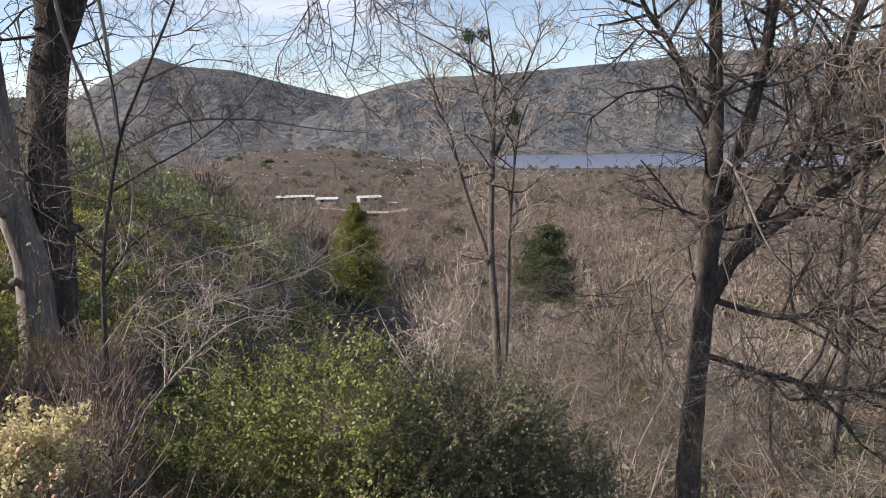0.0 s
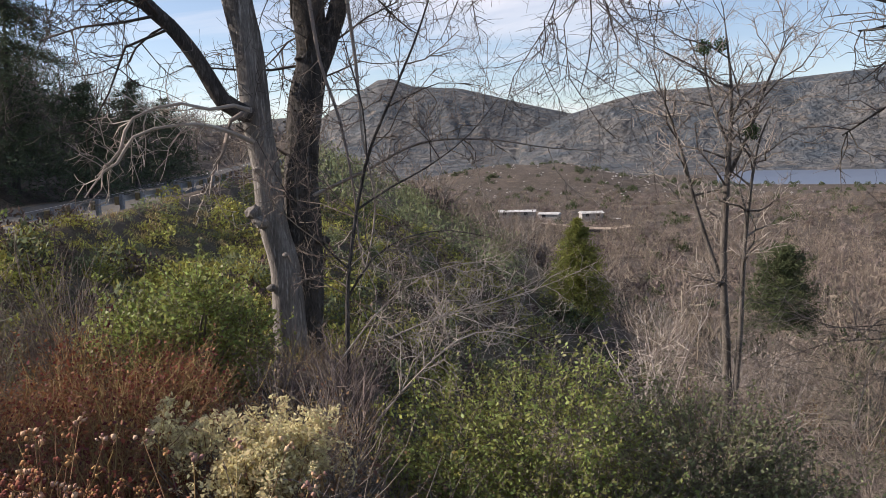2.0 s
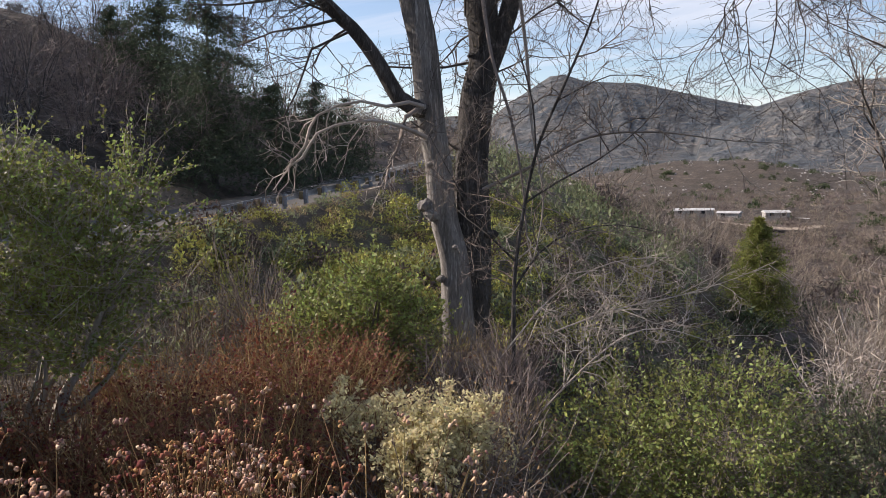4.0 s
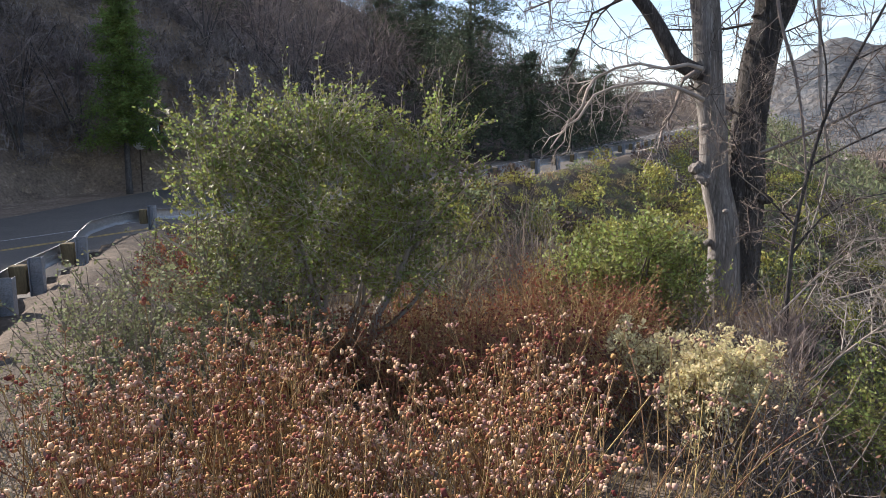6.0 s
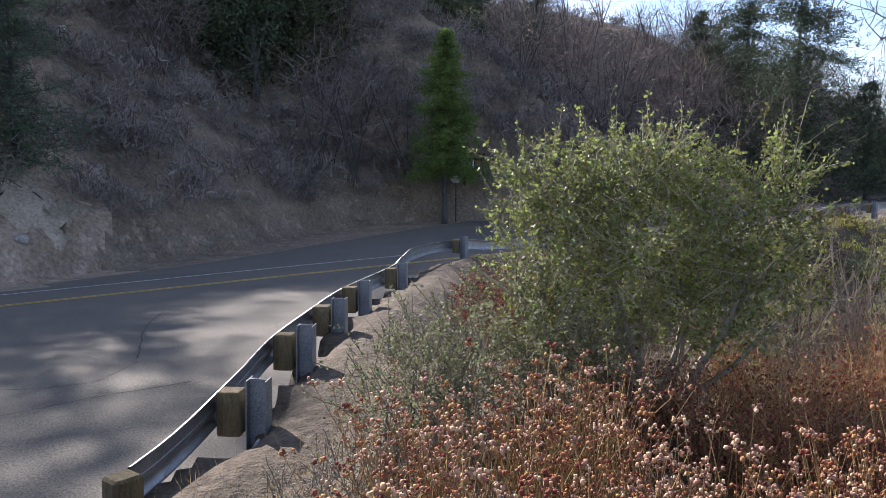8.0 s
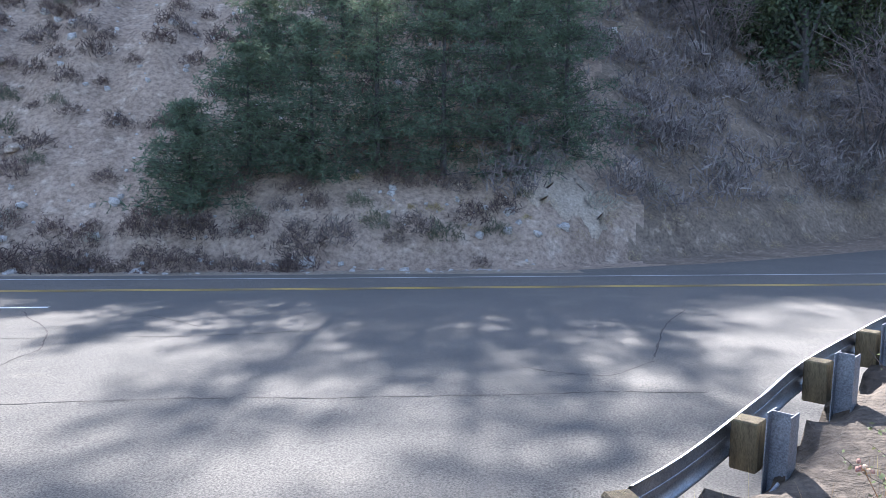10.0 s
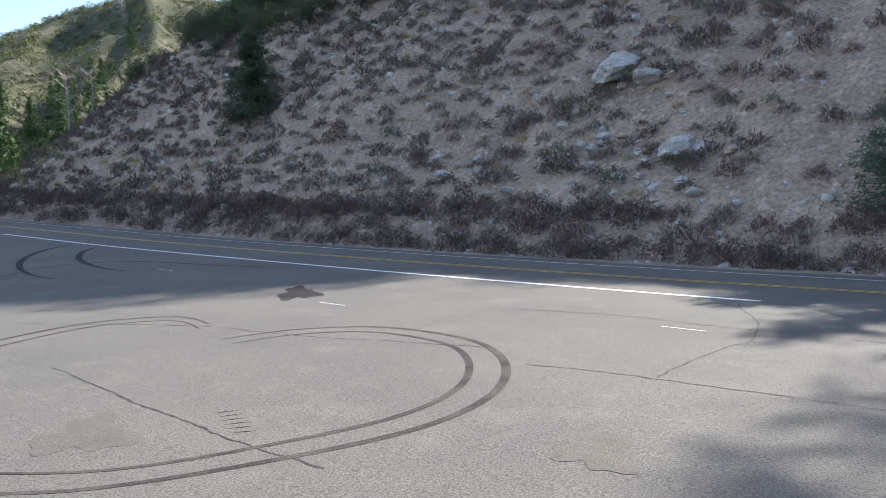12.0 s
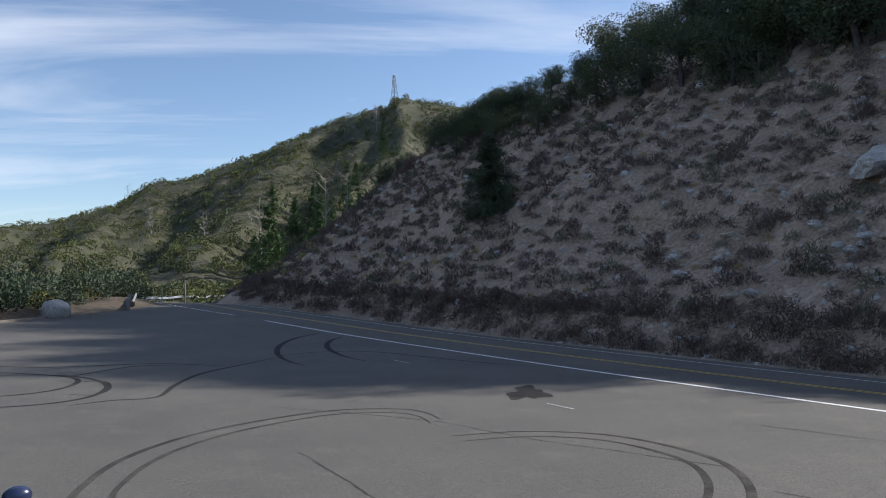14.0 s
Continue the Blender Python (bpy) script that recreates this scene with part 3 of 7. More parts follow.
for k, o in enumerate((-0.12, 0.0, 0.08, 0.16, 0.26, 0.4, 0.6, 0.85, 1.2)):
    p = verge_line + v_n * (o + 0.05 * lumps(verge_line[:, 0], verge_line[:, 1], 0.7)[:, None])
    z = height(p[:, 0], p[:, 1]) if o > 0 else lot_height(p[:, 0], p[:, 1])
    verge_rows.append(np.column_stack([p, z + (0.02 if k == 0 else 0.04 if k == 1 else -0.08 if k == 8 else 0.055)]))
n_v = len(verge_line)
tagged(raw_object("verge", np.vstack(verge_rows), [(k * n_v + i, k * n_v + i + 1, (k + 1) * n_v + i + 1, (k + 1) * n_v + i) for k in range(8) for i in range(n_v - 1)], "soil", True), "crumbling brown soil edge beside the paving", "verge", kind="structure")
lake_pts = [(-r * math.sin(radians(a)), r * math.cos(radians(a)), -37.2) for r in (1000, 2060) for a in np.linspace(-31, -1, 24)]
tagged(raw_object("lake", lake_pts, [(i, i + 1, i + 25, i + 24) for i in range(23)], "water"), "pale blue lake in the valley", "water", kind="structure")
shore = [(-r * math.sin(radians(a)), r * math.cos(radians(a)), z) for r, z in ((1975, -36.8), (2030, -32.5)) for a in np.linspace(-27, -4, 40)]
tagged(raw_object("lake_shore", shore, [(i, i + 1, i + 41, i + 40) for i in range(39)], "pale_sand"), "pale sandy band round the lake", "shore", kind="structure")

# ---- guard rails ----
def profile_sweep(line3, profile, mat, name):
    """A thin bent-steel profile (offset across, height) carried along a line in space."""
    line3 = np.array(line3, float)
    t = np.gradient(line3[:, :2], axis=0)
    t /= np.linalg.norm(t, axis=1)[:, None]
    n = np.stack([-t[:, 1], t[:, 0]], 1)
    vs, m, k = [], len(line3), len(profile)
    for (o, h) in profile:
        vs.append(np.column_stack([line3[:, :2] + n * o, line3[:, 2] + h]))
    v = np.vstack(vs)
    fs = [(a * m + i, a * m + i + 1, (a + 1) * m + i + 1, (a + 1) * m + i) for a in range(k - 1) for i in range(m - 1)]
    return raw_object(name, v, fs, mat, True)


W_BEAM = [(0.0, 0.155), (0.018, 0.15), (0.03, 0.13), (0.075, 0.095), (0.083, 0.075), (0.075, 0.055), (0.02, 0.02), (0.008, 0.0), (0.02, -0.02), (0.075, -0.055),
          (0.083, -0.075), (0.075, -0.095), (0.03, -0.13), (0.018, -0.15), (0.0, -0.155), (-0.004, -0.15), (0.012, -0.13), (0.066, -0.075), (0.004, 0.0), (0.066, 0.075), (0.012, 0.13), (-0.004, 0.15), (0.0, 0.155)]


def steel_post_mesh():
    bm = bmesh.new()
    h = 1.15
    box(bm, 0.012, 0.2, h, Matrix.Translation((-0.09, 0, 0.275)), 0.002)
    box(bm, 0.012, 0.2, h, Matrix.Translation((0.09, 0, 0.275)), 0.002)
    box(bm, 0.168, 0.01, h, Matrix.Translation((0, 0, 0.275)))
    me = bpy.data.meshes.new("post")
    bm.to_mesh(me)
    bm.free()
    me.materials.append(M["steel_dull"])
    return me


def block_mesh():
    bm = bmesh.new()
    box(bm, 0.22, 0.23, 0.42, Matrix.Translation((0, 0, 0.53)), 0.014)
    bmesh.ops.create_cone(bm, segments=8, radius1=0.018, radius2=0.018, depth=0.02, cap_ends=True, matrix=Matrix.Translation((0.0, 0.1, 0.56)) @ pose(0, 0, 0, 90, 0, 0))
    me = bpy.data.meshes.new("spacer_block")
    bm.to_mesh(me)
    bm.free()
    me.materials.append(M["wood"])
    return me


POST, BLOCK = steel_post_mesh(), block_mesh()


def guard_rail(points, spots, label, terminal=False, side=1.0):
    """A W-beam rail on spacer blocks and steel posts; the beam faces the road, on the right of the line's way times side."""
    line = spline(points, 0.25)
    base = height(line[:, 0], line[:, 1])
    if terminal:
        out = np.maximum(side_of(EDGE_LINE, line[:, 0], line[:, 1]), 0)
        base = base + rail_mound(line[:, 0], 0.6) - rail_mound(line[:, 0], out)
    k = np.ones(9) / 9
    base = np.convolve(np.pad(base, 4, mode="edge"), k, mode="valid")
    if terminal:
        w = ease(-9.5, -6.6, line[:, 0])
        base = base * (1 - w) + 0.17 * w
    rail = thing("guard_rail", (0, 0, 0), label, "guard rail")
    beam = profile_sweep(np.column_stack([line, base + 0.56]), [(-side * (o + 0.16), h) for o, h in W_BEAM], "steel", "beam")
    under(beam, rail, "galvanised steel W-shaped beam")
    t = tangents(line)
    for f in spots:
        i = min(range(len(line)), key=lambda j: (line[j][0] - f[0]) ** 2 + (line[j][1] - f[1]) ** 2)
        n = np.array([-t[i][1], t[i][0]])
        ang = math.atan2(t[i][1], t[i][0])
        p = line[i] + n * side * 0.22
        post = under(new("post", POST), rail, "dull steel post")
        post.matrix_world = Matrix.Translation((p[0], p[1], base[i])) @ Matrix.Rotation(ang + math.pi / 2, 4, "Z") @ Matrix.Rotation(radians(random.uniform(-1.5, 1.5)), 4, "Y")
        q = line[i] + n * side * -0.03
        block = under(new("spacer_block", BLOCK), rail, "weathered wooden spacer block")
        block.matrix_world = Matrix.Translation((q[0], q[1], base[i])) @ Matrix.Rotation(ang, 4, "Z")
    if terminal:
        x, y = line[-1]
        bm = bmesh.new()
        box(bm, 0.2, 0.22, 1.0, Matrix.Translation((x + 0.2, y - 0.2, base[-1] + 0.26)) @ Matrix.Rotation(0.5, 4, "Z"), 0.02)
        under(mesh_object("end_post", bm, "wood"), rail, "weathered square wooden end post")
        arc = [(x + 0.02 + 0.2 * math.sin(a), y - 0.3 - 0.2 * (1 - math.cos(a)), base[-1] + 0.47) for a in np.linspace(0, 3.4, 16)]
        under(profile_sweep(arc, [(-0.002, 0.12), (0.0, 0.12), (0.004, 0.0), (0.0, -0.12), (-0.002, -0.12)], "steel_dull", "end_wing"), rail, "curled flared steel end wing")
        bm = bmesh.new()
        bmesh.ops.create_cone(bm, segments=8, radius1=0.014, radius2=0.014, depth=1.15, cap_ends=True,
                              matrix=look((x - 0.65, y + 0.62, base[-1] + 0.18), (x - 1.1, y + 1.05, base[-1] + 0.55)))
        under(mesh_object("anchor_cable", bm, "steel_dull"), rail, "slanting steel anchor cable")
    return rail


POSTS = [(-7.66, 0.73), (-9.42, 1.6), (-10.95, 2.46), (-12.62, 3.36), (-15.9, 5.23), (-23.1, 9.5)]
guard_rail([(-25.2, 21), (-24.3, 15), (-23.2, 10.2), (-20.0, 7.4), (-15.95, 5.1), (-12.7, 3.24), (-11.05, 2.34), (-9.5, 1.48), (-7.75, 0.6), (-6.3, -0.22)], POSTS + [(-24.5, 16.0)],
           "galvanised steel guard rail with wooden blocks beside the turnout", True, 1.0)
far_line = spline([(-25.3, 27), (-30.2, 47), (-38.4, 71), (-46, 95)], 0.3)
guard_rail([(-25.3, 27), (-30.2, 47), (-38.4, 71), (-46, 95)], far_line[8::8], "distant steel guard rail along the road embankment", False, -1.0)
south_rail = [(14, -86), (15.2, -100), (15.0, -113), (7.5, -132), (-9.5, -147)]
guard_rail(south_rail, spline(south_rail, 0.3)[5::9], "steel guard rail round the outside of the far bend", False, 1.0)
guard_rail([(9.4, -66.0), (10.0, -69.0), (10.4, -73.5)], [(9.5, -66.6), (9.8, -68.2), (10.1, -70.0), (10.3, -72.0)], "short dented steel guard rail at the end of the turnout", False, 1.0)

# ---- growing things ----
EYE = np.array([-0.1, -0.15, 3.08])


def spot(az, el, r):
    """The place seen from the bank under an azimuth and elevation at the level distance r."""
    a = radians(az)
    return np.array([EYE[0] - r * math.sin(a), EYE[1] + r * math.cos(a), EYE[2] + r * math.tan(radians(el))])


def fast_mesh(name, v, q, mat, smooth=False):
    """A mesh of quads from arrays."""
    v, q = np.asarray(v, np.float32), np.asarray(q, np.int32)
    me = bpy.data.meshes.new(name)
    me.vertices.add(len(v))
    me.vertices.foreach_set("co", v.ravel())
    me.loops.add(q.size)
    me.loops.foreach_set("vertex_index", q.ravel())
    me.polygons.add(len(q))
    me.polygons.foreach_set("loop_start", np.arange(0, q.size, 4, dtype=np.int32))
    me.polygons.foreach_set("loop_total", np.full(len(q), 4, np.int32))
    if smooth:
        me.polygons.foreach_set("use_smooth", np.ones(len(q), bool))
    me.update(calc_edges=True)
    me.validate()
    me.materials.append(M[mat] if isinstance(mat, str) else mat)
    return me


def tubes(limbs, sides=4, ridge=0.0):
    """Quads for limbs, each a list of points with radii; ridge: how deep the bark's furrows are."""
    vs, qs, at = [], [], 0
    for pts, rad in limbs:
        pts, rad = np.asarray(pts, float), np.asarray(rad, float)
        t = np.gradient(pts, axis=0)
        t /= np.linalg.norm(t, axis=1)[:, None] + 1e-9
        a = np.cross(t, [0.31, 0.17, 0.93])
        a /= np.linalg.norm(a, axis=1)[:, None] + 1e-9
        b = np.cross(t, a)
        ang = np.arange(sides) * 2 * np.pi / sides
        turn = rad[:, None] * (1 + ridge * (np.sin(5 * ang[None] + 0.35 * np.arange(len(pts))[:, None] * 0.4) + 0.6 * np.sin(3 * ang[None] + 0.8 * np.sin(0.21 * np.arange(len(pts))[:, None])) + 0.35 * np.sin(11 * ang[None] + 0.12 * np.arange(len(pts))[:, None])))
        ring = pts[:, None] + turn[:, :, None] * (np.cos(ang)[None, :, None] * a[:, None] + np.sin(ang)[None, :, None] * b[:, None])
        vs.append(ring.reshape(-1, 3))
        n = len(pts)
        i, k = np.meshgrid(np.arange(n - 1), np.arange(sides), indexing="ij")
        k2 = (k + 1) % sides
        qs.append(at + np.stack([i * sides + k, i * sides + k2, (i + 1) * sides + k2, (i + 1) * sides + k], -1).reshape(-1, 4))
        at += n * sides
    return np.vstack(vs), np.vstack(qs)


def limb(rng, start, way, length, r0, r1, segs, wander=0.25, lift=0.0):
    pts, d, p = [np.array(start, float)], np.array(way, float), np.array(start, float)
    d /= np.linalg.norm(d)
    for k in range(segs):
        d = d + rng.normal(0, wander, 3) + np.array([0, 0, lift])
        d /= np.linalg.norm(d)
        p = p + d * length / segs
        pts.append(p)
    return np.array(pts), np.linspace(r0, r1, segs + 1)


def twigs_on(rng, parents, count, length, thick, levels, spread=0.9, lift=0.05, wander=0.3, from_=0.25, segs=3):
    """Children along parent limbs, generation by generation. Returns one list a generation."""
    out = []
    for lv in range(levels):
        kids = []
        for pts, rad in parents:
            n = len(pts) - 1
            total = np.linalg.norm(np.diff(pts, axis=0), axis=1).sum()
            many = max(1, int(round(count[lv] * min(1.5, total / (length[lv] * 1.8)) * rng.uniform(0.7, 1.3))))
            for _ in range(many):
                f = rng.uniform(from_, 1.0) * n
                i = min(int(f), n - 1)
                p = pts[i] + (pts[i + 1] - pts[i]) * (f - i)
                d = pts[i + 1] - pts[i]
                d = d / (np.linalg.norm(d) + 1e-9)
                side = rng.normal(0, 1, 3)
                side -= d * (side @ d)
                side /= np.linalg.norm(side) + 1e-9
                way = d * rng.uniform(0.3, 0.8) + side * spread
                r = min(thick[lv], (rad[i] if i < len(rad) else thick[lv]) * 0.75)
                kids.append(limb(rng, p, way, length[lv] * rng.uniform(0.5, 1.25), r, r * 0.45, segs, wander, lift))
        out.append(kids)
        parents = kids
    return out


def leaves_at(rng, points, size, flat=0.6, narrow=0.55, spread=0.0):
    """One pointed leaf (a quad) at each point, turned at random."""
    p = np.asarray(points, float)
    n = len(p)
    if spread:
        p = p + rng.normal(0, spread, (n, 3))
    a = rng.normal(0, 1, (n, 3))
    a[:, 2] *= flat
    a /= np.linalg.norm(a, axis=1)[:, None]
    b = np.cross(a, rng.normal(0, 1, (n, 3)))
    b /= np.linalg.norm(b, axis=1)[:, None] + 1e-9
    s = size * rng.uniform(0.6, 1.35, (n, 1))
    v = np.stack([p, p + a * s * 0.5 + b * s * narrow * 0.5, p + a * s, p + a * s * 0.5 - b * s * narrow * 0.5], 1).reshape(-1, 3)
    return v, np.arange(4 * n).reshape(n, 4)


def join(parts):
    vs, qs, at = [], [], 0
    for v, q in parts:
        vs.append(v)
        qs.append(np.asarray(q) + at)
        at += len(v)
    return np.vstack(vs), np.vstack(qs)


def placed(template, places, rng, scale=(0.7, 1.3), tilt=0.15, up=None):
    """A template repeated at places (x, y, z), with random turns and sizes."""
    v, q = template
    n = len(places)
    s = rng.uniform(*scale, n) if not isinstance(scale, np.ndarray) else scale
    a = rng.uniform(0, 2 * np.pi, n)
    ca, sa = np.cos(a), np.sin(a)
    x, y, z = v[:, 0], v[:, 1], v[:, 2]
    sz = s * rng.uniform(0.8, 1.2, n)
    tx, ty = rng.normal(0, tilt, n), rng.normal(0, tilt, n)
    w = np.empty((n, len(v), 3))
    w[..., 2] = z[None] * sz[:, None]
    w[..., 0] = (x[None] * ca[:, None] - y[None] * sa[:, None]) * s[:, None] + w[..., 2] * tx[:, None]
    w[..., 1] = (x[None] * sa[:, None] + y[None] * ca[:, None]) * s[:, None] + w[..., 2] * ty[:, None]
    w += np.asarray(places)[:, None, :]
    return w.reshape(-1, 3), (np.asarray(q)[None] + (np.arange(n) * len(v))[:, None, None]).reshape(-1, 4)


def on_ground(xy, sink=0.05):
    xy = np.asarray(xy, float)
    return np.column_stack([xy, height(xy[:, 0], xy[:, 1]) - sink])


def stuff(name, data, mat, label, category):
    return tagged(new(name, fast_mesh(name, *data, mat)), label, category, kind="stuff")


def plant(name, place, label, category, group, parts):
    """A thing with its parts, given as (name, mesh, label); the meshes are in world places."""
    e = thing(name, place, label, category, group)
    for pn, me, lb in parts:
        o = new(pn, me)
        o.parent = e
        o.matrix_parent_inverse = Matrix.Translation(place).inverted()
        if lb:
            o["label"] = lb
    return e


def path(points, segs=4):
    """A smooth limb through given spots, with a radius at each."""
    p = spline([q[:3] for q in points], 0.12)
    w = np.linspace(0, 1, len(p))
    return p, np.interp(w, np.linspace(0, 1, len(points)), [q[3] for q in points])


def knobbly(rng, limb_, amount):
    p, r = limb_
    return p, r * (1 + amount * np.sin(np.arange(len(p)) * 0.9 + rng.uniform(0, 6)) * rng.uniform(0.4, 1, len(p)))


# -- the old two-stemmed oak on the bank --
def old_oak():
    rng = np.random.default_rng(5)
    R = 8.7

    def P(az, el, rad, r=R):
        return (*spot(az, el, r), rad)

    dead = path([P(25.9, -18, 0.3), P(26.4, -11.84, 0.225), P(26.48, -9.51, 0.178), P(26.63, -6.78, 0.154), P(27.11, -4.81, 0.142), P(27.41, -3.05, 0.142), P(27.58, -0.16, 0.148), P(28.01, 2.51, 0.142), P(28.13, 4.02, 0.15),
                 P(28.33, 7.34, 0.142), P(28.61, 9.14, 0.135), P(28.95, 10.91, 0.129), P(30.2, 18, 0.1), P(31.5, 28, 0.06)])
    live = path([P(25.5, -18, 0.33, 8.9), P(25.5, -11.92, 0.25, 8.9), P(25.35, -9.6, 0.195, 8.9), P(25.25, -6.87, 0.19, 8.9), P(25.25, -4.12, 0.175, 8.9), P(25.3, -1.39, 0.17, 8.9), P(25.1, 1.69, 0.16, 8.9), P(24.7, 4.73, 0.158, 8.9),
                 P(24.27, 6.6, 0.166, 8.9), P(24.25, 8.81, 0.15, 8.9), P(24.34, 10.97, 0.138, 8.9), P(24, 18, 0.11, 8.9), P(23, 30, 0.07, 8.9)])
    left_arm = path([P(28.22, 3.46, 0.09, 8.6), P(29.24, 3.84, 0.08, 8.6), P(30.12, 4.41, 0.071, 8.6), P(31.76, 7.31, 0.069, 8.6), P(33.24, 9.23, 0.064, 8.6), P(34.86, 10.73, 0.06, 8.6), P(38.5, 15, 0.045, 8.6), P(43, 22, 0.03, 8.6)])
    right_arm = path([P(24.3, 5.2, 0.11, 8.9), P(24.07, 5.85, 0.105, 8.9), P(23.27, 7.7, 0.094, 8.9), P(22.72, 9.17, 0.086, 8.9), P(22.12, 10.98, 0.077, 8.9), P(20, 18, 0.05, 9), P(18, 25, 0.035, 9)])
    over = path([P(21, 27, 0.0490, 9), P(16, 30, 0.0420, 8.3), P(11, 27, 0.0350, 7.6), P(7.5, 20, 0.0245, 7.2), P(5.6, 13, 0.0154, 7.1), P(5.2, 8, 0.0084, 7.1), P(6, 4.4, 0.0042, 7.1)])
    bleached = path([P(28.47, 3.85, 0.026, 8.3), P(29.42, 4.15, 0.02, 8.2), P(31.0, 3.9, 0.018, 8.15), P(32.74, 4.3, 0.016, 8.1), P(34.35, 4.03, 0.015, 8.1), P(35.77, 3.38, 0.014, 8.1), P(36.33, 2.56, 0.016, 8.1), P(36.68, 1.34, 0.013, 8.1), P(38.16, -0.29, 0.007, 8.1)])
    arched = path([P(28.3, 1.7, 0.026, 8.2), P(29.93, 2.49, 0.02, 8), P(31.97, 2.96, 0.018, 8), P(34.63, 2.66, 0.016, 8), P(35.84, 2.16, 0.015, 8), P(36.93, 0.51, 0.016, 8), P(37.74, -0.01, 0.011, 8), P(38.97, -1.63, 0.005, 8)])
    drooping = path([P(28.86, 3.66, 0.027, 8.2), P(29.69, 3.15, 0.024, 8.2), P(30.23, 1.21, 0.019, 8.2), P(31.05, -0.5, 0.015, 8.2), P(31.31, -1.82, 0.008, 8.2)])
    drop_a = path([P(24.3, 12, 0.0225, 8.2), P(23.6, 7, 0.0195, 8.1), P(22.4, 3, 0.0165, 8.1), P(21.6, -2, 0.0135, 8.1), P(21.3, -6, 0.0090, 8.1), P(20.2, -9, 0.0045, 8.1)])
    drop_b = path([P(22, 14, 0.0225, 8), P(21.2, 7, 0.0195, 8), P(20.9, 2, 0.0150, 8), P(20.2, -3, 0.0105, 8), P(21.2, -8, 0.0045, 8)])
    long_arm = path([P(24.4, -2, 0.0200, 8.7), P(21, -0.5, 0.0165, 8.2), P(17, 1.4, 0.0130, 7.8), P(12.5, 1.6, 0.0100, 7.5), P(8, 0.9, 0.0070, 7.4), P(4.5, 0.6, 0.0030, 7.4)])
    mains = [dead, live, left_arm, right_arm]
    thin = [over, bleached, arched, drooping, drop_a, drop_b, long_arm]
    gen = twigs_on(rng, [left_arm, left_arm, right_arm, right_arm, over, live], (16, 9, 6), (1.3, 0.6, 0.28), (0.016, 0.007, 0.0036), 3, 0.8, -0.03, 0.34, 0.3)
    gen2 = twigs_on(rng, [bleached, arched, drooping, drop_a, drop_b, long_arm], (9, 6), (0.5, 0.24), (0.007, 0.0032), 2, 0.8, -0.03, 0.4, 0.25)
    hang = []
    for az in np.linspace(1.8, 10.5, 9):
        s0 = spot(az, rng.uniform(11, 17), 7.1)
        hang.append(limb(rng, s0, (rng.normal(0, 0.3), 0, -1), rng.uniform(0.55, 1.25), 0.008, 0.003, 7, 0.28, -0.05))
    hg = twigs_on(rng, hang, (9, 4), (0.3, 0.14), (0.0045, 0.0026), 2, 0.9, -0.05, 0.4, 0.3)
    thin_all = thin[1:]
    stem_dead = tubes([knobbly(rng, dead, 0.012)], 26, 0.07)
    stem_live = tubes([knobbly(rng, live, 0.03)], 26, 0.09)
    base = spot(25.2, -18, 8.8)
    knots = []
    for az, el, r, rad in ((28.39, -3.0, 8.6, 0.085), (28.1, -3.7, 8.6, 0.1), (28.1, -0.14, 8.6, 0.05), (26.52, -6.07, 8.53, 0.04), (27.65, -8.27, 8.6, 0.05), (24.42, 7.16, 8.85, 0.13), (24.77, -4.11, 8.72, 0.06), (28.6, 3.6, 8.62, 0.11), (23.9, -5.2, 8.8, 0.07)):
        bm = bmesh.new()
        bmesh.ops.create_icosphere(bm, subdivisions=2, radius=rad, matrix=Matrix.Translation(spot(az, el, r)) @ Matrix.Diagonal((1, 1, 0.8, 1)))
        for v in bm.verts:
            v.co += v.normal * rad * 0.7 * noise.noise(v.co * 11)
        me = bpy.data.meshes.new("knot")
        bm.to_mesh(me)
        bm.free()
        me.materials.append(M["deadwood" if az > 26 else "bark"])
        knots.append(("knot", me, "swollen broken-off branch knot"))
    ivy_pts = []
    for k in range(5200):
        i = rng.integers(8, int(len(live[0]) * 0.85))
        a = rng.uniform(0, 2 * np.pi)
        rr_ = live[1][i] * rng.uniform(0.98, 1.12)
        ivy_pts.append(live[0][i] + np.array([math.cos(a) * rr_, math.sin(a) * rr_, rng.normal(0, 0.05)]))
    return plant("oak_tree", tuple(base), "old bare oak with one dead grey stem and one dark stem", "tree", "",
                 [("dead_stem", fast_mesh("dead_stem", *stem_dead, "deadwood", True), "bleached barkless dead stem"),
                  ("live_stem", fast_mesh("live_stem", *stem_live, "bark", True), "dark rough-barked stem"),
                  ("limb", fast_mesh("limb", *tubes([left_arm], 8), "bark", True), ""), ("limb", fast_mesh("limb", *tubes([right_arm, over], 8), "bark", True), ""),
                  ("bleached_branch", fast_mesh("bleached_branch", *tubes(thin_all, 6), "pale_twig", True), "thin bleached hanging branches"),
                  ("moss", fast_mesh("moss", *leaves_at(rng, ivy_pts, 0.028), "bark_moss"), "dry moss and bark flakes on the stem"),
                  ("twiggery", fast_mesh("twiggery", *join([tubes(g, 4 if k == 0 else 3) for k, g in enumerate(gen)] + [tubes(hang, 4)] + [tubes(g, 3) for g in hg]), "dark_twig"), "bare dark twigs"),
                  ("pale_twiggery", fast_mesh("pale_twiggery", *join([tubes(g, 3) for g in gen2]), "pale_twig"), "bare pale twigs")] + knots)


old_oak()


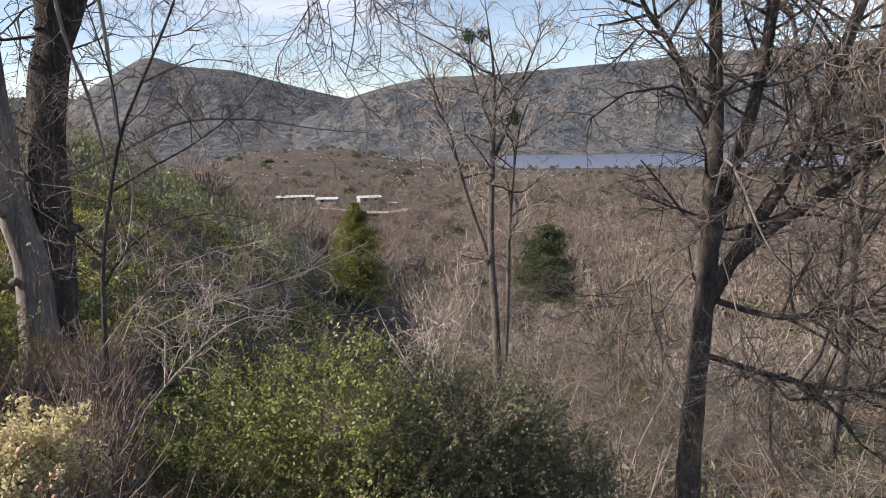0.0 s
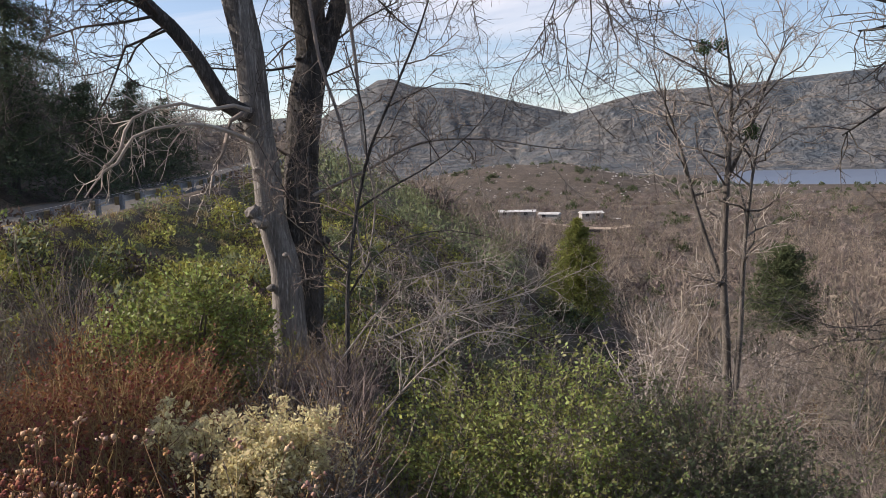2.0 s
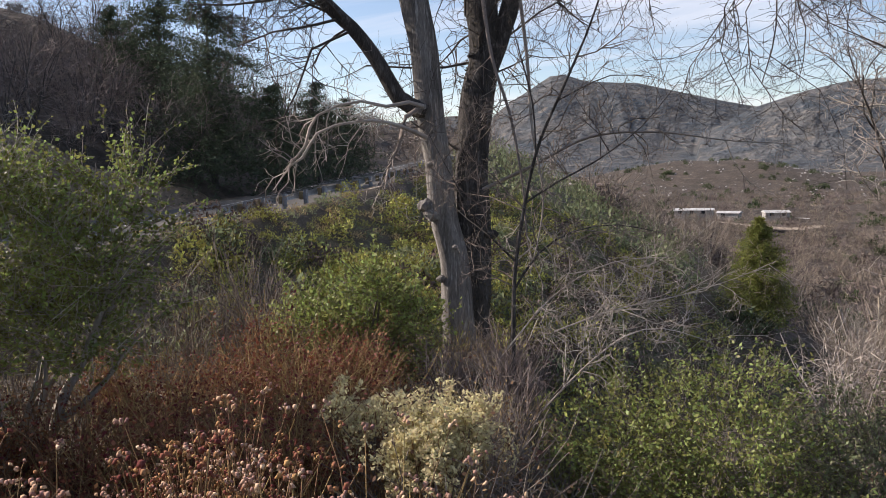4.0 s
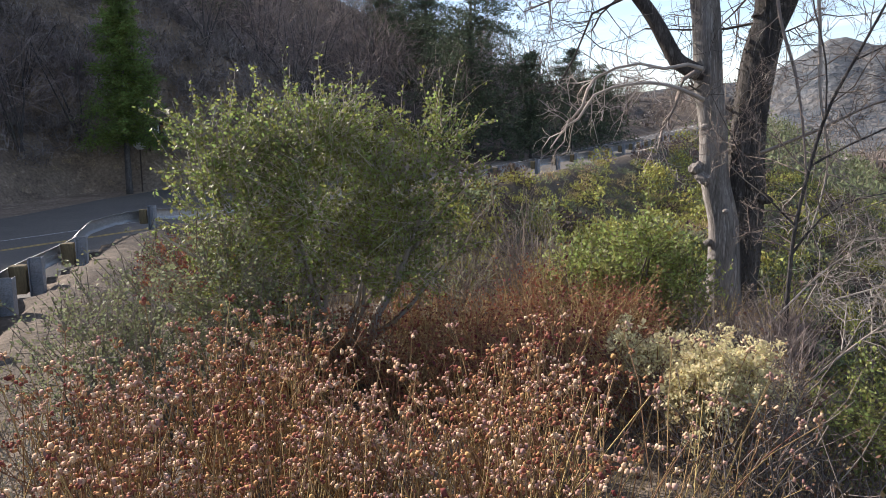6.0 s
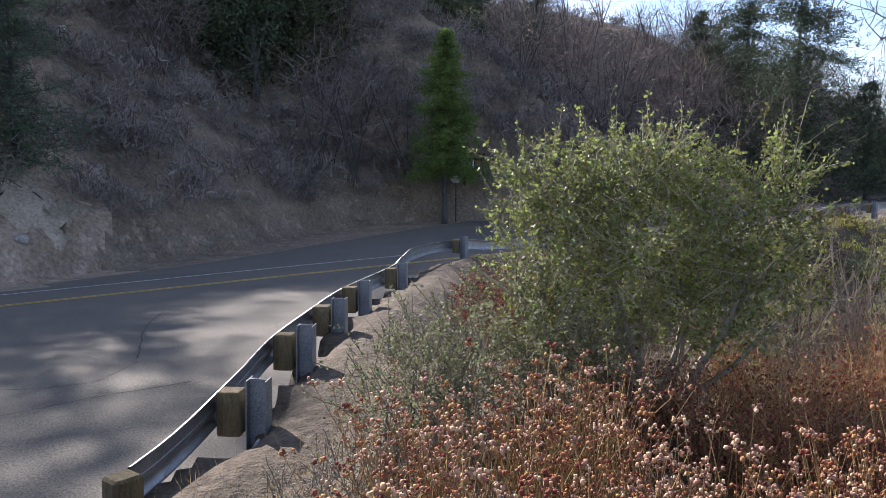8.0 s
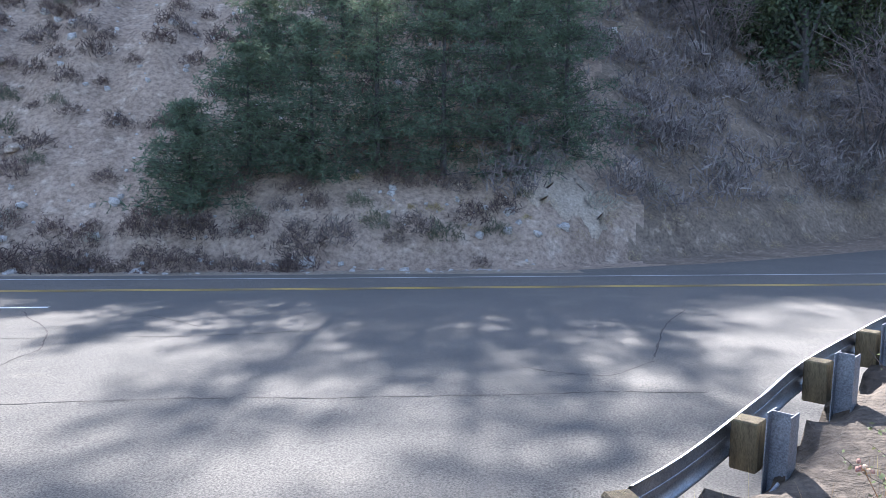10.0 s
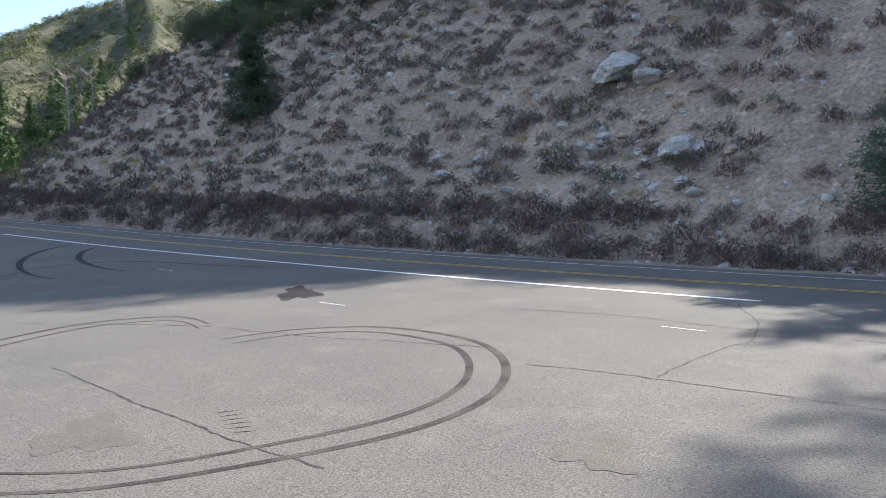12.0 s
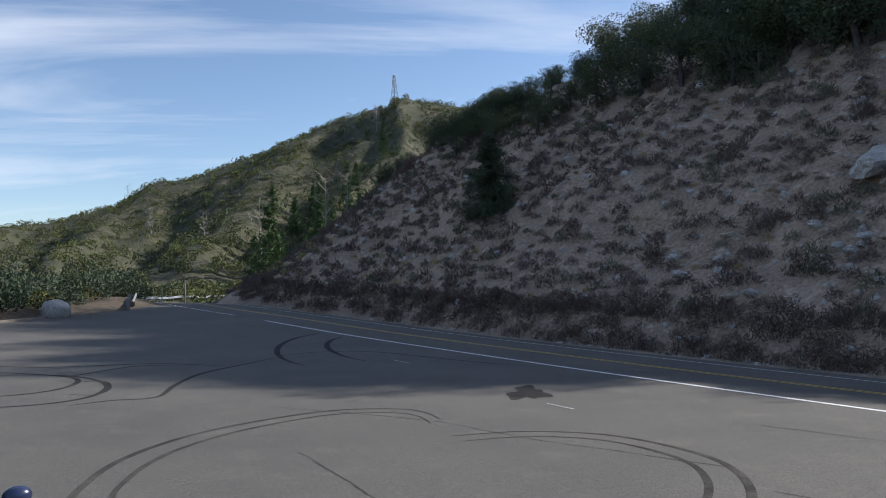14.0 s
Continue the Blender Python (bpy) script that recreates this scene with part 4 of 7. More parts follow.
# -- thin sapling and dead branches beside it --
def sapling():
    rng = np.random.default_rng(8)
    R = 6.6

    def P(az, el, rad, r=R):
        return (*spot(az, el, r), rad)

    stem = path([P(22.6, -22, 0.0232), P(22.4, -14, 0.0209), P(22.2, -8, 0.0186), P(21.4, -3, 0.0163), P(20.4, 1, 0.0139), P(18.6, 5, 0.0112), P(16.8, 9, 0.0084), P(15, 14, 0.0046)])
    arms = [path([P(22.2, -9, 0.0116), P(20.5, -6.5, 0.0093), P(18, -5, 0.0070), P(15, -4.6, 0.0046), P(12, -5.2, 0.0023)]),
            path([P(21.4, -3, 0.0102), P(19, -1.5, 0.0084), P(16.5, -0.2, 0.0061), P(13.5, 2.0, 0.0042), P(11.0, 5.0, 0.0019)]),
            path([P(22.2, -7, 0.0102), P(24.5, -4.5, 0.0074), P(26.5, -1, 0.0051), P(28, 2, 0.0028)]),
            path([P(20.6, 0.5, 0.0084), P(20.8, 4, 0.0065), P(21.8, 8, 0.0042), P(22.8, 12, 0.0023)]),
            path([P(19, 4, 0.0070), P(15.5, 5.5, 0.0046), P(12.5, 5.2, 0.0023)])]
    gen = twigs_on(rng, arms + [stem], (11, 6, 4), (0.6, 0.3, 0.14), (0.007, 0.0038, 0.0024), 3, 0.85, 0.02, 0.35, 0.2)
    return plant("sapling", tuple(spot(22.6, -22, R)), "thin leafless sapling with a spreading twiggy crown", "tree", "",
                 [("stem", fast_mesh("stem", *tubes([stem], 7), "bark", True), ""), ("branchwork", fast_mesh("branchwork", *tubes(arms, 6), "bark", True), ""),
                  ("twiggery", fast_mesh("twiggery", *join([tubes(g, 3) for g in gen]), "twig"), "")])


sapling()


def fallen_branch(pts, seed, label):
    rng = np.random.default_rng(seed)
    main = path([(*spot(a, e, r), w * 0.3) for a, e, r, w in pts])
    gen = twigs_on(rng, [main], (15, 7, 4), (0.6, 0.28, 0.14), (0.006, 0.0036, 0.0024), 3, 0.8, 0.03, 0.32, 0.15)
    return plant("dead_branch", tuple(main[0][0]), label, "branch", "dead branches",
                 [("bough", fast_mesh("bough", *tubes([main], 6), "pale_twig", True), ""), ("twiggery", fast_mesh("twiggery", *join([tubes(g, 3) for g in gen]), "pale_twig"), "")])


fallen_branch([(20.5, -17.5, 6.0, 0.03), (17.5, -14.5, 6.1, 0.026), (14.6, -12.2, 6.2, 0.02), (12, -11.6, 6.3, 0.013), (8.8, -12.4, 6.4, 0.006)], 1, "bleached dead branch lying over the bank")
fallen_branch([(19.5, -12, 6.8, 0.03), (15.5, -10.5, 6.8, 0.024), (11.0, -9.4, 6.9, 0.018), (7.5, -8.2, 7.0, 0.012), (5.0, -7.0, 7.0, 0.006)], 2, "long grey dead branch reaching out from the bank")
fallen_branch([(23.5, -14, 6.4, 0.022), (19.5, -9.5, 6.6, 0.02), (15.5, -7.2, 6.8, 0.014), (11, -6.8, 6.9, 0.007)], 3, "grey dead branch tangled beside the oak")


# -- bare many-stemmed trees --
def bare_tree(name, stems, seed, label, counts, lengths, thick, bark="bark", twig="twig", levels=3, extra=(), lift=0.02, group="", spread=0.85, girth=0.62):
    rng = np.random.default_rng(seed)
    limbs = [path([(x, y, z, w * girth) for x, y, z, w in s]) for s in stems]
    more = [path([(x, y, z, w * 0.4) for x, y, z, w in s]) for s in extra]
    gen = twigs_on(rng, limbs + more, counts, lengths, thick, levels, spread, lift, 0.3, 0.3)
    parts = [("stem", fast_mesh("stem", *tubes([knobbly(rng, l, 0.05)], 9), bark, True), "") for l in limbs]
    if more:
        parts.append(("bleached_branch", fast_mesh("bleached_branch", *tubes(more, 6), "pale_twig", True), "bleached broken branches"))
    parts.append(("branchwork", fast_mesh("branchwork", *tubes(gen[0], 5), bark), ""))
    parts.append(("twiggery", fast_mesh("twiggery", *join([tubes(g, 3) for g in gen[1:]]), twig), ""))
    return plant(name, tuple(limbs[0][0][0]), label, "tree", group, parts)


def SP(r):
    return lambda az, el, rad, dr=0.0: (*spot(az, el, r + dr), rad)


Q = SP(9.5)
bare_tree("cottonwood_tree",
          [[Q(-17.5, -25, 0.26), Q(-17.7, -20, 0.2), Q(-18.1, -13.9, 0.18), Q(-18.5, -8.1, 0.165), Q(-18.7, -0.5, 0.11), Q(-18.5, 8.7, 0.08), Q(-17.8, 22, 0.04)],
           [Q(-18.4, -9, 0.13), Q(-19.6, -3.4, 0.12), Q(-21.1, 2.4, 0.105), Q(-22.0, 8.6, 0.09), Q(-23, 20, 0.04)],
           [Q(-18.2, -12, 0.13), Q(-20.4, -7.5, 0.12), Q(-23.3, -2.4, 0.11), Q(-25.4, 3, 0.1), Q(-27, 8, 0.08), Q(-30, 18, 0.04)],
           [Q(-18.4, -10, 0.11), Q(-22, -6.4, 0.1), Q(-26, -3.2, 0.09), Q(-30, 0.6, 0.07), Q(-35, 6, 0.04)],
           [Q(-18.2, -14.5, 0.06), Q(-22, -15.4, 0.05), Q(-26, -16, 0.04), Q(-31, -15.2, 0.025)],
           [Q(-18.6, -10.8, 0.06), Q(-23, -11.8, 0.05), Q(-27, -11, 0.045), Q(-32, -9.5, 0.03)],
           [Q(-18.7, -1.0, 0.07), Q(-17.2, 3, 0.06), Q(-15.6, 6.2, 0.05), Q(-14.0, 8.6, 0.04), Q(-12, 14, 0.02)]],
          21, "large leafless cottonwood with several spreading stems", (19, 10, 5), (1.3, 0.6, 0.28), (0.02, 0.008, 0.0042), bark="pale_bark", twig="grey_twig",
          extra=[[Q(-18.8, -4, 0.03, -0.9), Q(-19.4, -1.6, 0.035, -1.0), Q(-20.4, -3.2, 0.034, -1.1), Q(-21.8, -6.5, 0.026, -1.1), Q(-23.6, -9.5, 0.012, -1.1)],
                 [Q(-17.6, -7, 0.025, -0.8), Q(-15.0, -9, 0.022, -1.0), Q(-12.6, -12.5, 0.016, -1.1), Q(-11.6, -17, 0.008, -1.1)],
                 [Q(-18.0, -8.5, 0.022, -0.8), Q(-16, -11, 0.018, -0.9), Q(-14.9, -15, 0.013, -0.9), Q(-15.2, -20, 0.006, -0.9)],
                 [Q(-19.2, -7.5, 0.022, -0.8), Q(-20.6, -12.5, 0.018, -0.9), Q(-21.4, -18, 0.01, -0.9), Q(-21.8, -22, 0.005, -0.9)]])
Q = SP(13)
bare_tree("cottonwood_tree", [[Q(-26.4, -20, 0.2), Q(-26.9, -15, 0.17), Q(-27.2, -7.8, 0.15), Q(-27.8, 0, 0.11), Q(-28.6, 10, 0.06)],
                              [Q(-27.2, -8, 0.1), Q(-30, -2, 0.08), Q(-33, 6, 0.05)], [Q(-27.3, -6, 0.09), Q(-24.8, 0, 0.07), Q(-23, 8, 0.04)]],
          22, "leafless cottonwood lower down the slope", (12, 7, 4), (1.5, 0.7, 0.32), (0.022, 0.009, 0.005), bark="pale_bark", twig="grey_twig")
Q = SP(20)
bare_tree("slim_tree", [[Q(-4.1, -18.6, 0.2), Q(-3.95, -13, 0.16), Q(-3.65, -7.5, 0.14), Q(-3.8, -2, 0.12), Q(-4.0, 3.7, 0.07), Q(-3.5, 8.6, 0.02)],
                        [Q(-3.7, -9, 0.1), Q(-2.0, -4, 0.085), Q(-0.8, 0.5, 0.07), Q(0.4, 4.0, 0.045), Q(1.2, 6.5, 0.015)],
                        [Q(-3.9, -1.5, 0.08), Q(-5.2, 1.6, 0.065), Q(-6.2, 4.6, 0.045), Q(-7.4, 7.4, 0.015)],
                        [Q(-4.4, -18.4, 0.13), Q(-4.8, -12, 0.11), Q(-5.0, -6, 0.085), Q(-5.6, 0, 0.06), Q(-6.6, 3, 0.02)],
                        [Q(-3.9, 0.5, 0.06), Q(-2.6, 4, 0.045), Q(-2.2, 7.4, 0.015)]],
          23, "slender leafless tree with mistletoe clumps near its top", (11, 7, 4), (1.5, 0.75, 0.36), (0.028, 0.013, 0.0075), bark="pale_bark", twig="pale_twig", lift=0.08, spread=0.7)


def mistletoe(az, el, r, size, seed):
    rng = np.random.default_rng(seed)
    c = spot(az, el, r)
    d = rng.normal(0, 1, (900, 3))
    d /= np.linalg.norm(d, axis=1)[:, None]
    return plant("mistletoe", tuple(c), "round green mistletoe clump in a bare tree", "mistletoe", "mistletoe clumps",
                 [("foliage", fast_mesh("foliage", *leaves_at(rng, c + d * size * rng.uniform(0.2, 1, (900, 1)) ** 0.6, size * 0.22), "needle"), "")])


for k, (az, el, size) in enumerate(((-2.2, 7.0, 0.2), (-3.3, 7.1, 0.17), (-5.3, 1.4, 0.2))):
    mistletoe(az, el, 20, size, 40 + k)

# ---- shrubs on the bank ----
def ball_points(rng, n, centre, radii, shell=0.45):
    d = rng.normal(0, 1, (n, 3))
    d /= np.linalg.norm(d, axis=1)[:, None]
    return np.asarray(centre) + d * np.asarray(radii) * (rng.uniform(shell ** 3, 1, (n, 1)) ** (1 / 3)), d


def leafy_shrub(name, base, blobs, twigs, per_twig, leaf, mat, seed, label, shoots=40, stem_mat="twig", group="", stem_r=0.035, shoot_len=0.4, narrow=0.6, stems=5):
    """A shrub of leafy twigs. blobs: centre offsets and radii of its lobes."""
    rng = np.random.default_rng(seed)
    base = np.asarray(base, float)
    pts, limbs = [], []
    weight = np.array([b[3] * b[4] * b[5] for b in blobs])
    for (dx, dy, dz, rx, ry, rz), k in zip(blobs, (twigs * weight / weight.sum()).astype(int)):
        c = base + (dx, dy, dz)
        p, d = ball_points(rng, k, c, (rx, ry, rz), 0.35)
        p = p + 0.12 * rx * np.sin(p[:, [1, 2, 0]] * 9.0 / rx + seed)
        for q, w in zip(p, d):
            way = w + np.array([0, 0, 0.5]) + rng.normal(0, 0.5, 3)
            way /= np.linalg.norm(way)
            ln = rng.uniform(0.1, 0.3) * (0.5 + rx)
            limbs.append((np.array([q - way * ln * 0.5, q + way * ln * 0.5]), np.array([0.003, 0.0015])))
            pts.append(q + way * (rng.uniform(-0.5, 0.5, (per_twig, 1)) * ln) + rng.normal(0, leaf * 0.45, (per_twig, 3)))
        for _ in range(int(shoots * weight[0] / weight.sum()) + 3):
            i = rng.integers(0, len(p))
            q, w = p[i], d[i]
            if w[2] < -0.1:
                continue
            l = limb(rng, q, w + np.array([0, 0, 0.7]), shoot_len * rng.uniform(0.5, 1.3), 0.004, 0.002, 5, 0.16)
            limbs.append(l)
            f = rng.uniform(0, 1, int(per_twig * 2.2))
            ix = np.minimum((f * 5).astype(int), 4)
            pts.append(l[0][ix] + (l[0][ix + 1] - l[0][ix]) * rng.uniform(0, 1, (len(f), 1)) + rng.normal(0, leaf * 0.4, (len(f), 3)))
        for _ in range(stems):
            l = limb(rng, base + rng.normal(0, 0.06, 3) * (1, 1, 0), c - base + rng.normal(0, 0.2, 3) * (rx, ry, 0), 0.85 * np.linalg.norm(c - base), stem_r * rng.uniform(0.5, 1), 0.008, 6, 0.12)
            limbs.append(l)
    return plant(name, tuple(base), label, "shrub", group,
                 [("stemwork", fast_mesh("stemwork", *tubes(limbs, 3), stem_mat), ""), ("foliage", fast_mesh("foliage", *leaves_at(rng, np.vstack(pts), leaf, 0.8, narrow), mat), "")])


def base_at(az, r):
    p = spot(az, 0, r)
    return np.array([p[0], p[1], ground_z(p[0], p[1]) - 0.03])


b = base_at(56.0, 5.5)
up = 3.06 - b[2]
leafy_shrub("scrub_oak", b, [(-0.05, 0, up - 0.42, 0.66, 0.7, 0.6), (-0.4, -0.52, up - 0.55, 0.5, 0.5, 0.5), (0.3, 0.42, up - 0.5, 0.46, 0.46, 0.46), (-0.1, -0.1, up - 0.05, 0.5, 0.5, 0.36), (-0.3, -0.42, up - 1.1, 0.55, 0.55, 0.36), (0.25, 0.35, up - 0.95, 0.5, 0.5, 0.3), (0.42, 0.6, up - 0.1, 0.3, 0.3, 0.3), (-0.45, -0.65, up - 0.12, 0.28, 0.28, 0.26)],
            3300, 11, 0.03, "oakleaf", 31, "tall scrub oak with small green leaves and pale trunk", 110, shoot_len=0.34, stem_r=0.06, stems=2, stem_mat="pale_twig")
b = base_at(64.5, 5.0)
leafy_shrub("scrub_oak", b, [(0, 0, 0.8, 0.36, 0.36, 0.45), (0.12, 0.25, 0.5, 0.42, 0.4, 0.42), (-0.1, -0.3, 0.42, 0.36, 0.36, 0.4)], 620, 9, 0.027, "olive", 32, "straggly grey-green shrub below the scrub oak", 30, shoot_len=0.35)
b = base_at(74.6, 4.9)
leafy_shrub("scrub_oak", b, [(0, 0, 0.55, 0.4, 0.4, 0.46), (0.15, 0.2, 0.35, 0.46, 0.46, 0.4), (-0.3, 0.35, 0.6, 0.4, 0.4, 0.46), (-0.5, 0.8, 0.7, 0.42, 0.42, 0.5)], 950, 9, 0.025, "olive", 37, "wispy grey-green shrub beside the guard rail", 26, shoot_len=0.4)
b = base_at(65.2, 10.4)
up = 1.7 - b[2]
leafy_shrub("dry_buckwheat_bush", b, [(0, 0, up - 0.4, 0.6, 0.6, 0.4), (0.4, 0.5, up - 0.45, 0.55, 0.55, 0.4)], 700, 9, 0.04, "redleaf", 38, "dense red-brown dried bush behind the guard rail", 20, shoot_len=0.2, stem_mat="dry_stem")
for k, (az, r, sz) in enumerate(((79.0, 4.3, 0.26), (77.0, 3.7, 0.22), (83.0, 4.4, 0.18), (81.0, 3.6, 0.2), (70.5, 4.6, 0.26))):
    b = base_at(az, r)
    leafy_shrub("sage_seedling", b, [(0, 0, sz * 0.9, sz, sz, sz * 0.9)], 90, 8, 0.02, "sage", 39 + k, "small soft grey-green sage plant on bare soil", 12, shoot_len=0.2, group="sage seedlings", narrow=0.35, stem_r=0.008)
b = base_at(33.2, 7.0)
up = 2.2 - b[2]
leafy_shrub("scrub_oak", b, [(0, 0, up - 0.35, 0.5, 0.45, 0.36), (-0.35, -0.25, up - 0.5, 0.4, 0.4, 0.36), (0.35, 0.2, up - 0.5, 0.38, 0.35, 0.33), (0, 0, up - 0.9, 0.6, 0.5, 0.36), (0.2, -0.1, up - 0.1, 0.26, 0.26, 0.2)], 1200, 11, 0.038, "brightleaf", 33,
            "bright green young scrub oak beside the old oak", 50, shoot_len=0.3)
b = base_at(8.0, 5.9)
up = 1.72 - b[2]
leafy_shrub("scrub_oak", b, [(0, 0, up - 0.6, 0.75, 0.65, 0.6), (-0.7, -0.1, up - 0.8, 0.6, 0.55, 0.5), (-1.15, -0.2, up - 1.1, 0.5, 0.5, 0.45), (0.2, -0.35, up - 1.2, 0.8, 0.6, 0.6), (-0.6, -0.45, up - 1.4, 0.9, 0.6, 0.5)],
            3000, 11, 0.032, "brightleaf", 34, "dense rounded yellow-green scrub oak on the slope", 90, shoot_len=0.3)
b = base_at(-1.8, 6.1)
up = 1.35 - b[2]
leafy_shrub("scrub_oak", b, [(0, 0, up - 0.55, 0.75, 0.65, 0.6), (0.55, 0, up - 0.85, 0.6, 0.55, 0.5), (-0.3, -0.35, up - 1.0, 0.75, 0.6, 0.55), (0.9, -0.2, up - 1.15, 0.45, 0.45, 0.4)],
            2800, 11, 0.03, "olive", 35, "dense darker olive-green scrub oak on the slope", 80, shoot_len=0.28)
b = base_at(-27, 9.5)
leafy_shrub("scrub_oak", b, [(0, 0, 0.7, 0.75, 0.6, 0.5), (0.5, 0.1, 0.5, 0.6, 0.5, 0.4)], 420, 9, 0.035, "olive", 36, "low olive-green shrub under the cottonwoods", 30, shoot_len=0.25)

rng = np.random.default_rng(77)


def rough_ball(seed, cuts, rough):
    """A lumpy unit ball of quads."""
    rng = np.random.default_rng(seed)
    bm = bmesh.new()
    bmesh.ops.create_cube(bm, size=2.0)
    bmesh.ops.subdivide_edges(bm, edges=bm.edges[:], cuts=cuts, use_grid_fill=True)
    v = np.array([q.co[:] for q in bm.verts])
    q = np.array([[w.index for w in f.verts] for f in bm.faces])
    bm.free()
    v = v / np.linalg.norm(v, axis=1)[:, None]
    return v * (1 + rng.normal(0, rough, (len(v), 1))), q


BALL = rough_ball(3, 0, 0.2)


# -- wild buckwheat: wiry stems with dry round flower heads --
def buckwheat_mesh(seed, tall, n_stems, head):
    rng = np.random.default_rng(seed)
    limbs, heads, low = [], [], []
    for _ in range(n_stems):
        a, lean = rng.uniform(0, 6.28), abs(rng.normal(0, 0.34))
        l = limb(rng, (rng.normal(0, 0.07), rng.normal(0, 0.07), 0), (math.cos(a) * lean, math.sin(a) * lean, 1), tall * rng.uniform(0.55, 1.1), 0.0032, 0.0018, 4, 0.1)
        limbs.append(l)
        tip, n_h = l[0][-1], rng.integers(4, 8)
        for _ in range(n_h):
            r = limb(rng, tip, (rng.normal(0, 0.9), rng.normal(0, 0.9), 1), rng.uniform(0.012, 0.045), 0.0014, 0.001, 1, 0.1)
            limbs.append(r)
            heads.append(r[0][-1])
        for f in rng.uniform(0.05, 0.75, 9):
            low.append(l[0][int(f * 4)] + rng.normal(0, 0.012, 3))
    heads = np.array(heads)
    balls = placed(BALL, heads, rng, (head * 0.75, head * 1.25), 0.0)
    return (fast_mesh("stemwork", *tubes(limbs, 3), "dry_stem"), fast_mesh("blossom", *balls, "buckwheat"), fast_mesh("blossom", *balls, "buckwheat_pale"),
            fast_mesh("foliage", *leaves_at(rng, low, 0.02, 0.8, 0.3), "rustleaf"))


kinds = [buckwheat_mesh(200 + k, 0.6 + 0.06 * k, 22, 0.009) for k in range(4)]
models = []
for k, (st, hd, pale, lf) in enumerate(kinds):
    for tone in (0, 1):
        e = thing("buckwheat", (0, 0, -40), "dry wild buckwheat with %s round flower heads on wiry stems" % ("rust-brown", "pale pinkish")[tone], "shrub", "wild buckwheat on the bank")
        for nm, me in (("stemwork", st), ("blossom", (hd, pale)[tone]), ("foliage", lf)):
            under(new(nm, me), e)
        models.append(e)
used = set()
spots = []
for az0, az1, r0, r1, n, tone in ((57, 79, 2.1, 3.7, 36, 0), (44, 58, 1.9, 3.1, 17, 0), (30, 46, 1.7, 2.6, 9, 1), (40, 47, 2.9, 3.5, 7, 0), (54, 68, 3.4, 4.0, 8, 0)):
    for _ in range(n):
        az, r = rng.uniform(az0, az1), rng.uniform(r0, r1)
        p = spot(az, 0, r)
        spots.append((p[0], p[1], tone if rng.uniform() < 0.6 else 1 - tone, 1.0))
z = height(np.array([q[0] for q in spots]), np.array([q[1] for q in spots]))
for (x, y, tone, sc), zz in zip(spots, z):
    mdl = models[2 * rng.integers(0, 4) + tone]
    m = pose(x, y, zz - 0.02, rng.normal(0, 5), rng.normal(0, 5), rng.uniform(0, 360)) @ Matrix.Scale(sc * rng.uniform(0.85, 1.15), 4)
    if mdl not in used:
        mdl.matrix_world = m
        used.add(mdl)
    else:
        c = copy_thing(mdl, m)
        c.scale = (sc * rng.uniform(0.85, 1.15),) * 3


# -- rabbitbrush with cream tufts --
def rabbitbrush(az, r, wide, tall, seed, n, mat, label):
    rng = np.random.default_rng(seed)
    c = base_at(az, r)
    limbs, tufts, leaf = [], [], []
    for _ in range(n):
        a, lean = rng.uniform(0, 6.28), abs(rng.normal(0, 0.42))
        ln = tall * rng.uniform(0.72, 1.06) * (1 - 0.18 * lean)
        l = limb(rng, c + (rng.normal(0, 0.08), rng.normal(0, 0.08), 0), (math.cos(a) * lean * wide, math.sin(a) * lean * wide, 1), ln, 0.004, 0.002, 6, 0.07)
        limbs.append(l)
        for k in range(9):
            t = l[0][-1] + rng.normal(0, 0.034, 3) - (0, 0, 0.012 * k)
            tufts.append(t + rng.normal(0, 0.013, (17, 3)))
        leaf.append(l[0][rng.integers(1, 5, 6)] + rng.normal(0, 0.02, (6, 3)))
    return plant("rabbitbrush", tuple(c), label, "shrub", "rabbitbrush",
                 [("stemwork", fast_mesh("stemwork", *tubes(limbs, 3), "dry_stem"), ""), ("seed_fluff", fast_mesh("seed_fluff", *leaves_at(rng, np.vstack(tufts), 0.024, 1.0, 0.5), mat), "fluffy cream seed tufts"),
                  ("foliage", fast_mesh("foliage", *leaves_at(rng, np.vstack(leaf), 0.03, 1.2, 0.15), "olive"), "")])


rabbitbrush(28.4, 3.7, 0.4, 0.52, 1, 66, "cream", "rabbitbrush with fluffy cream seed heads")
rabbitbrush(26.4, 3.9, 0.36, 0.66, 2, 30, "cream", "taller rabbitbrush with fluffy cream seed heads")
rabbitbrush(32.6, 4.0, 0.25, 0.62, 3, 16, "cream", "thin rabbitbrush with a few cream seed heads")


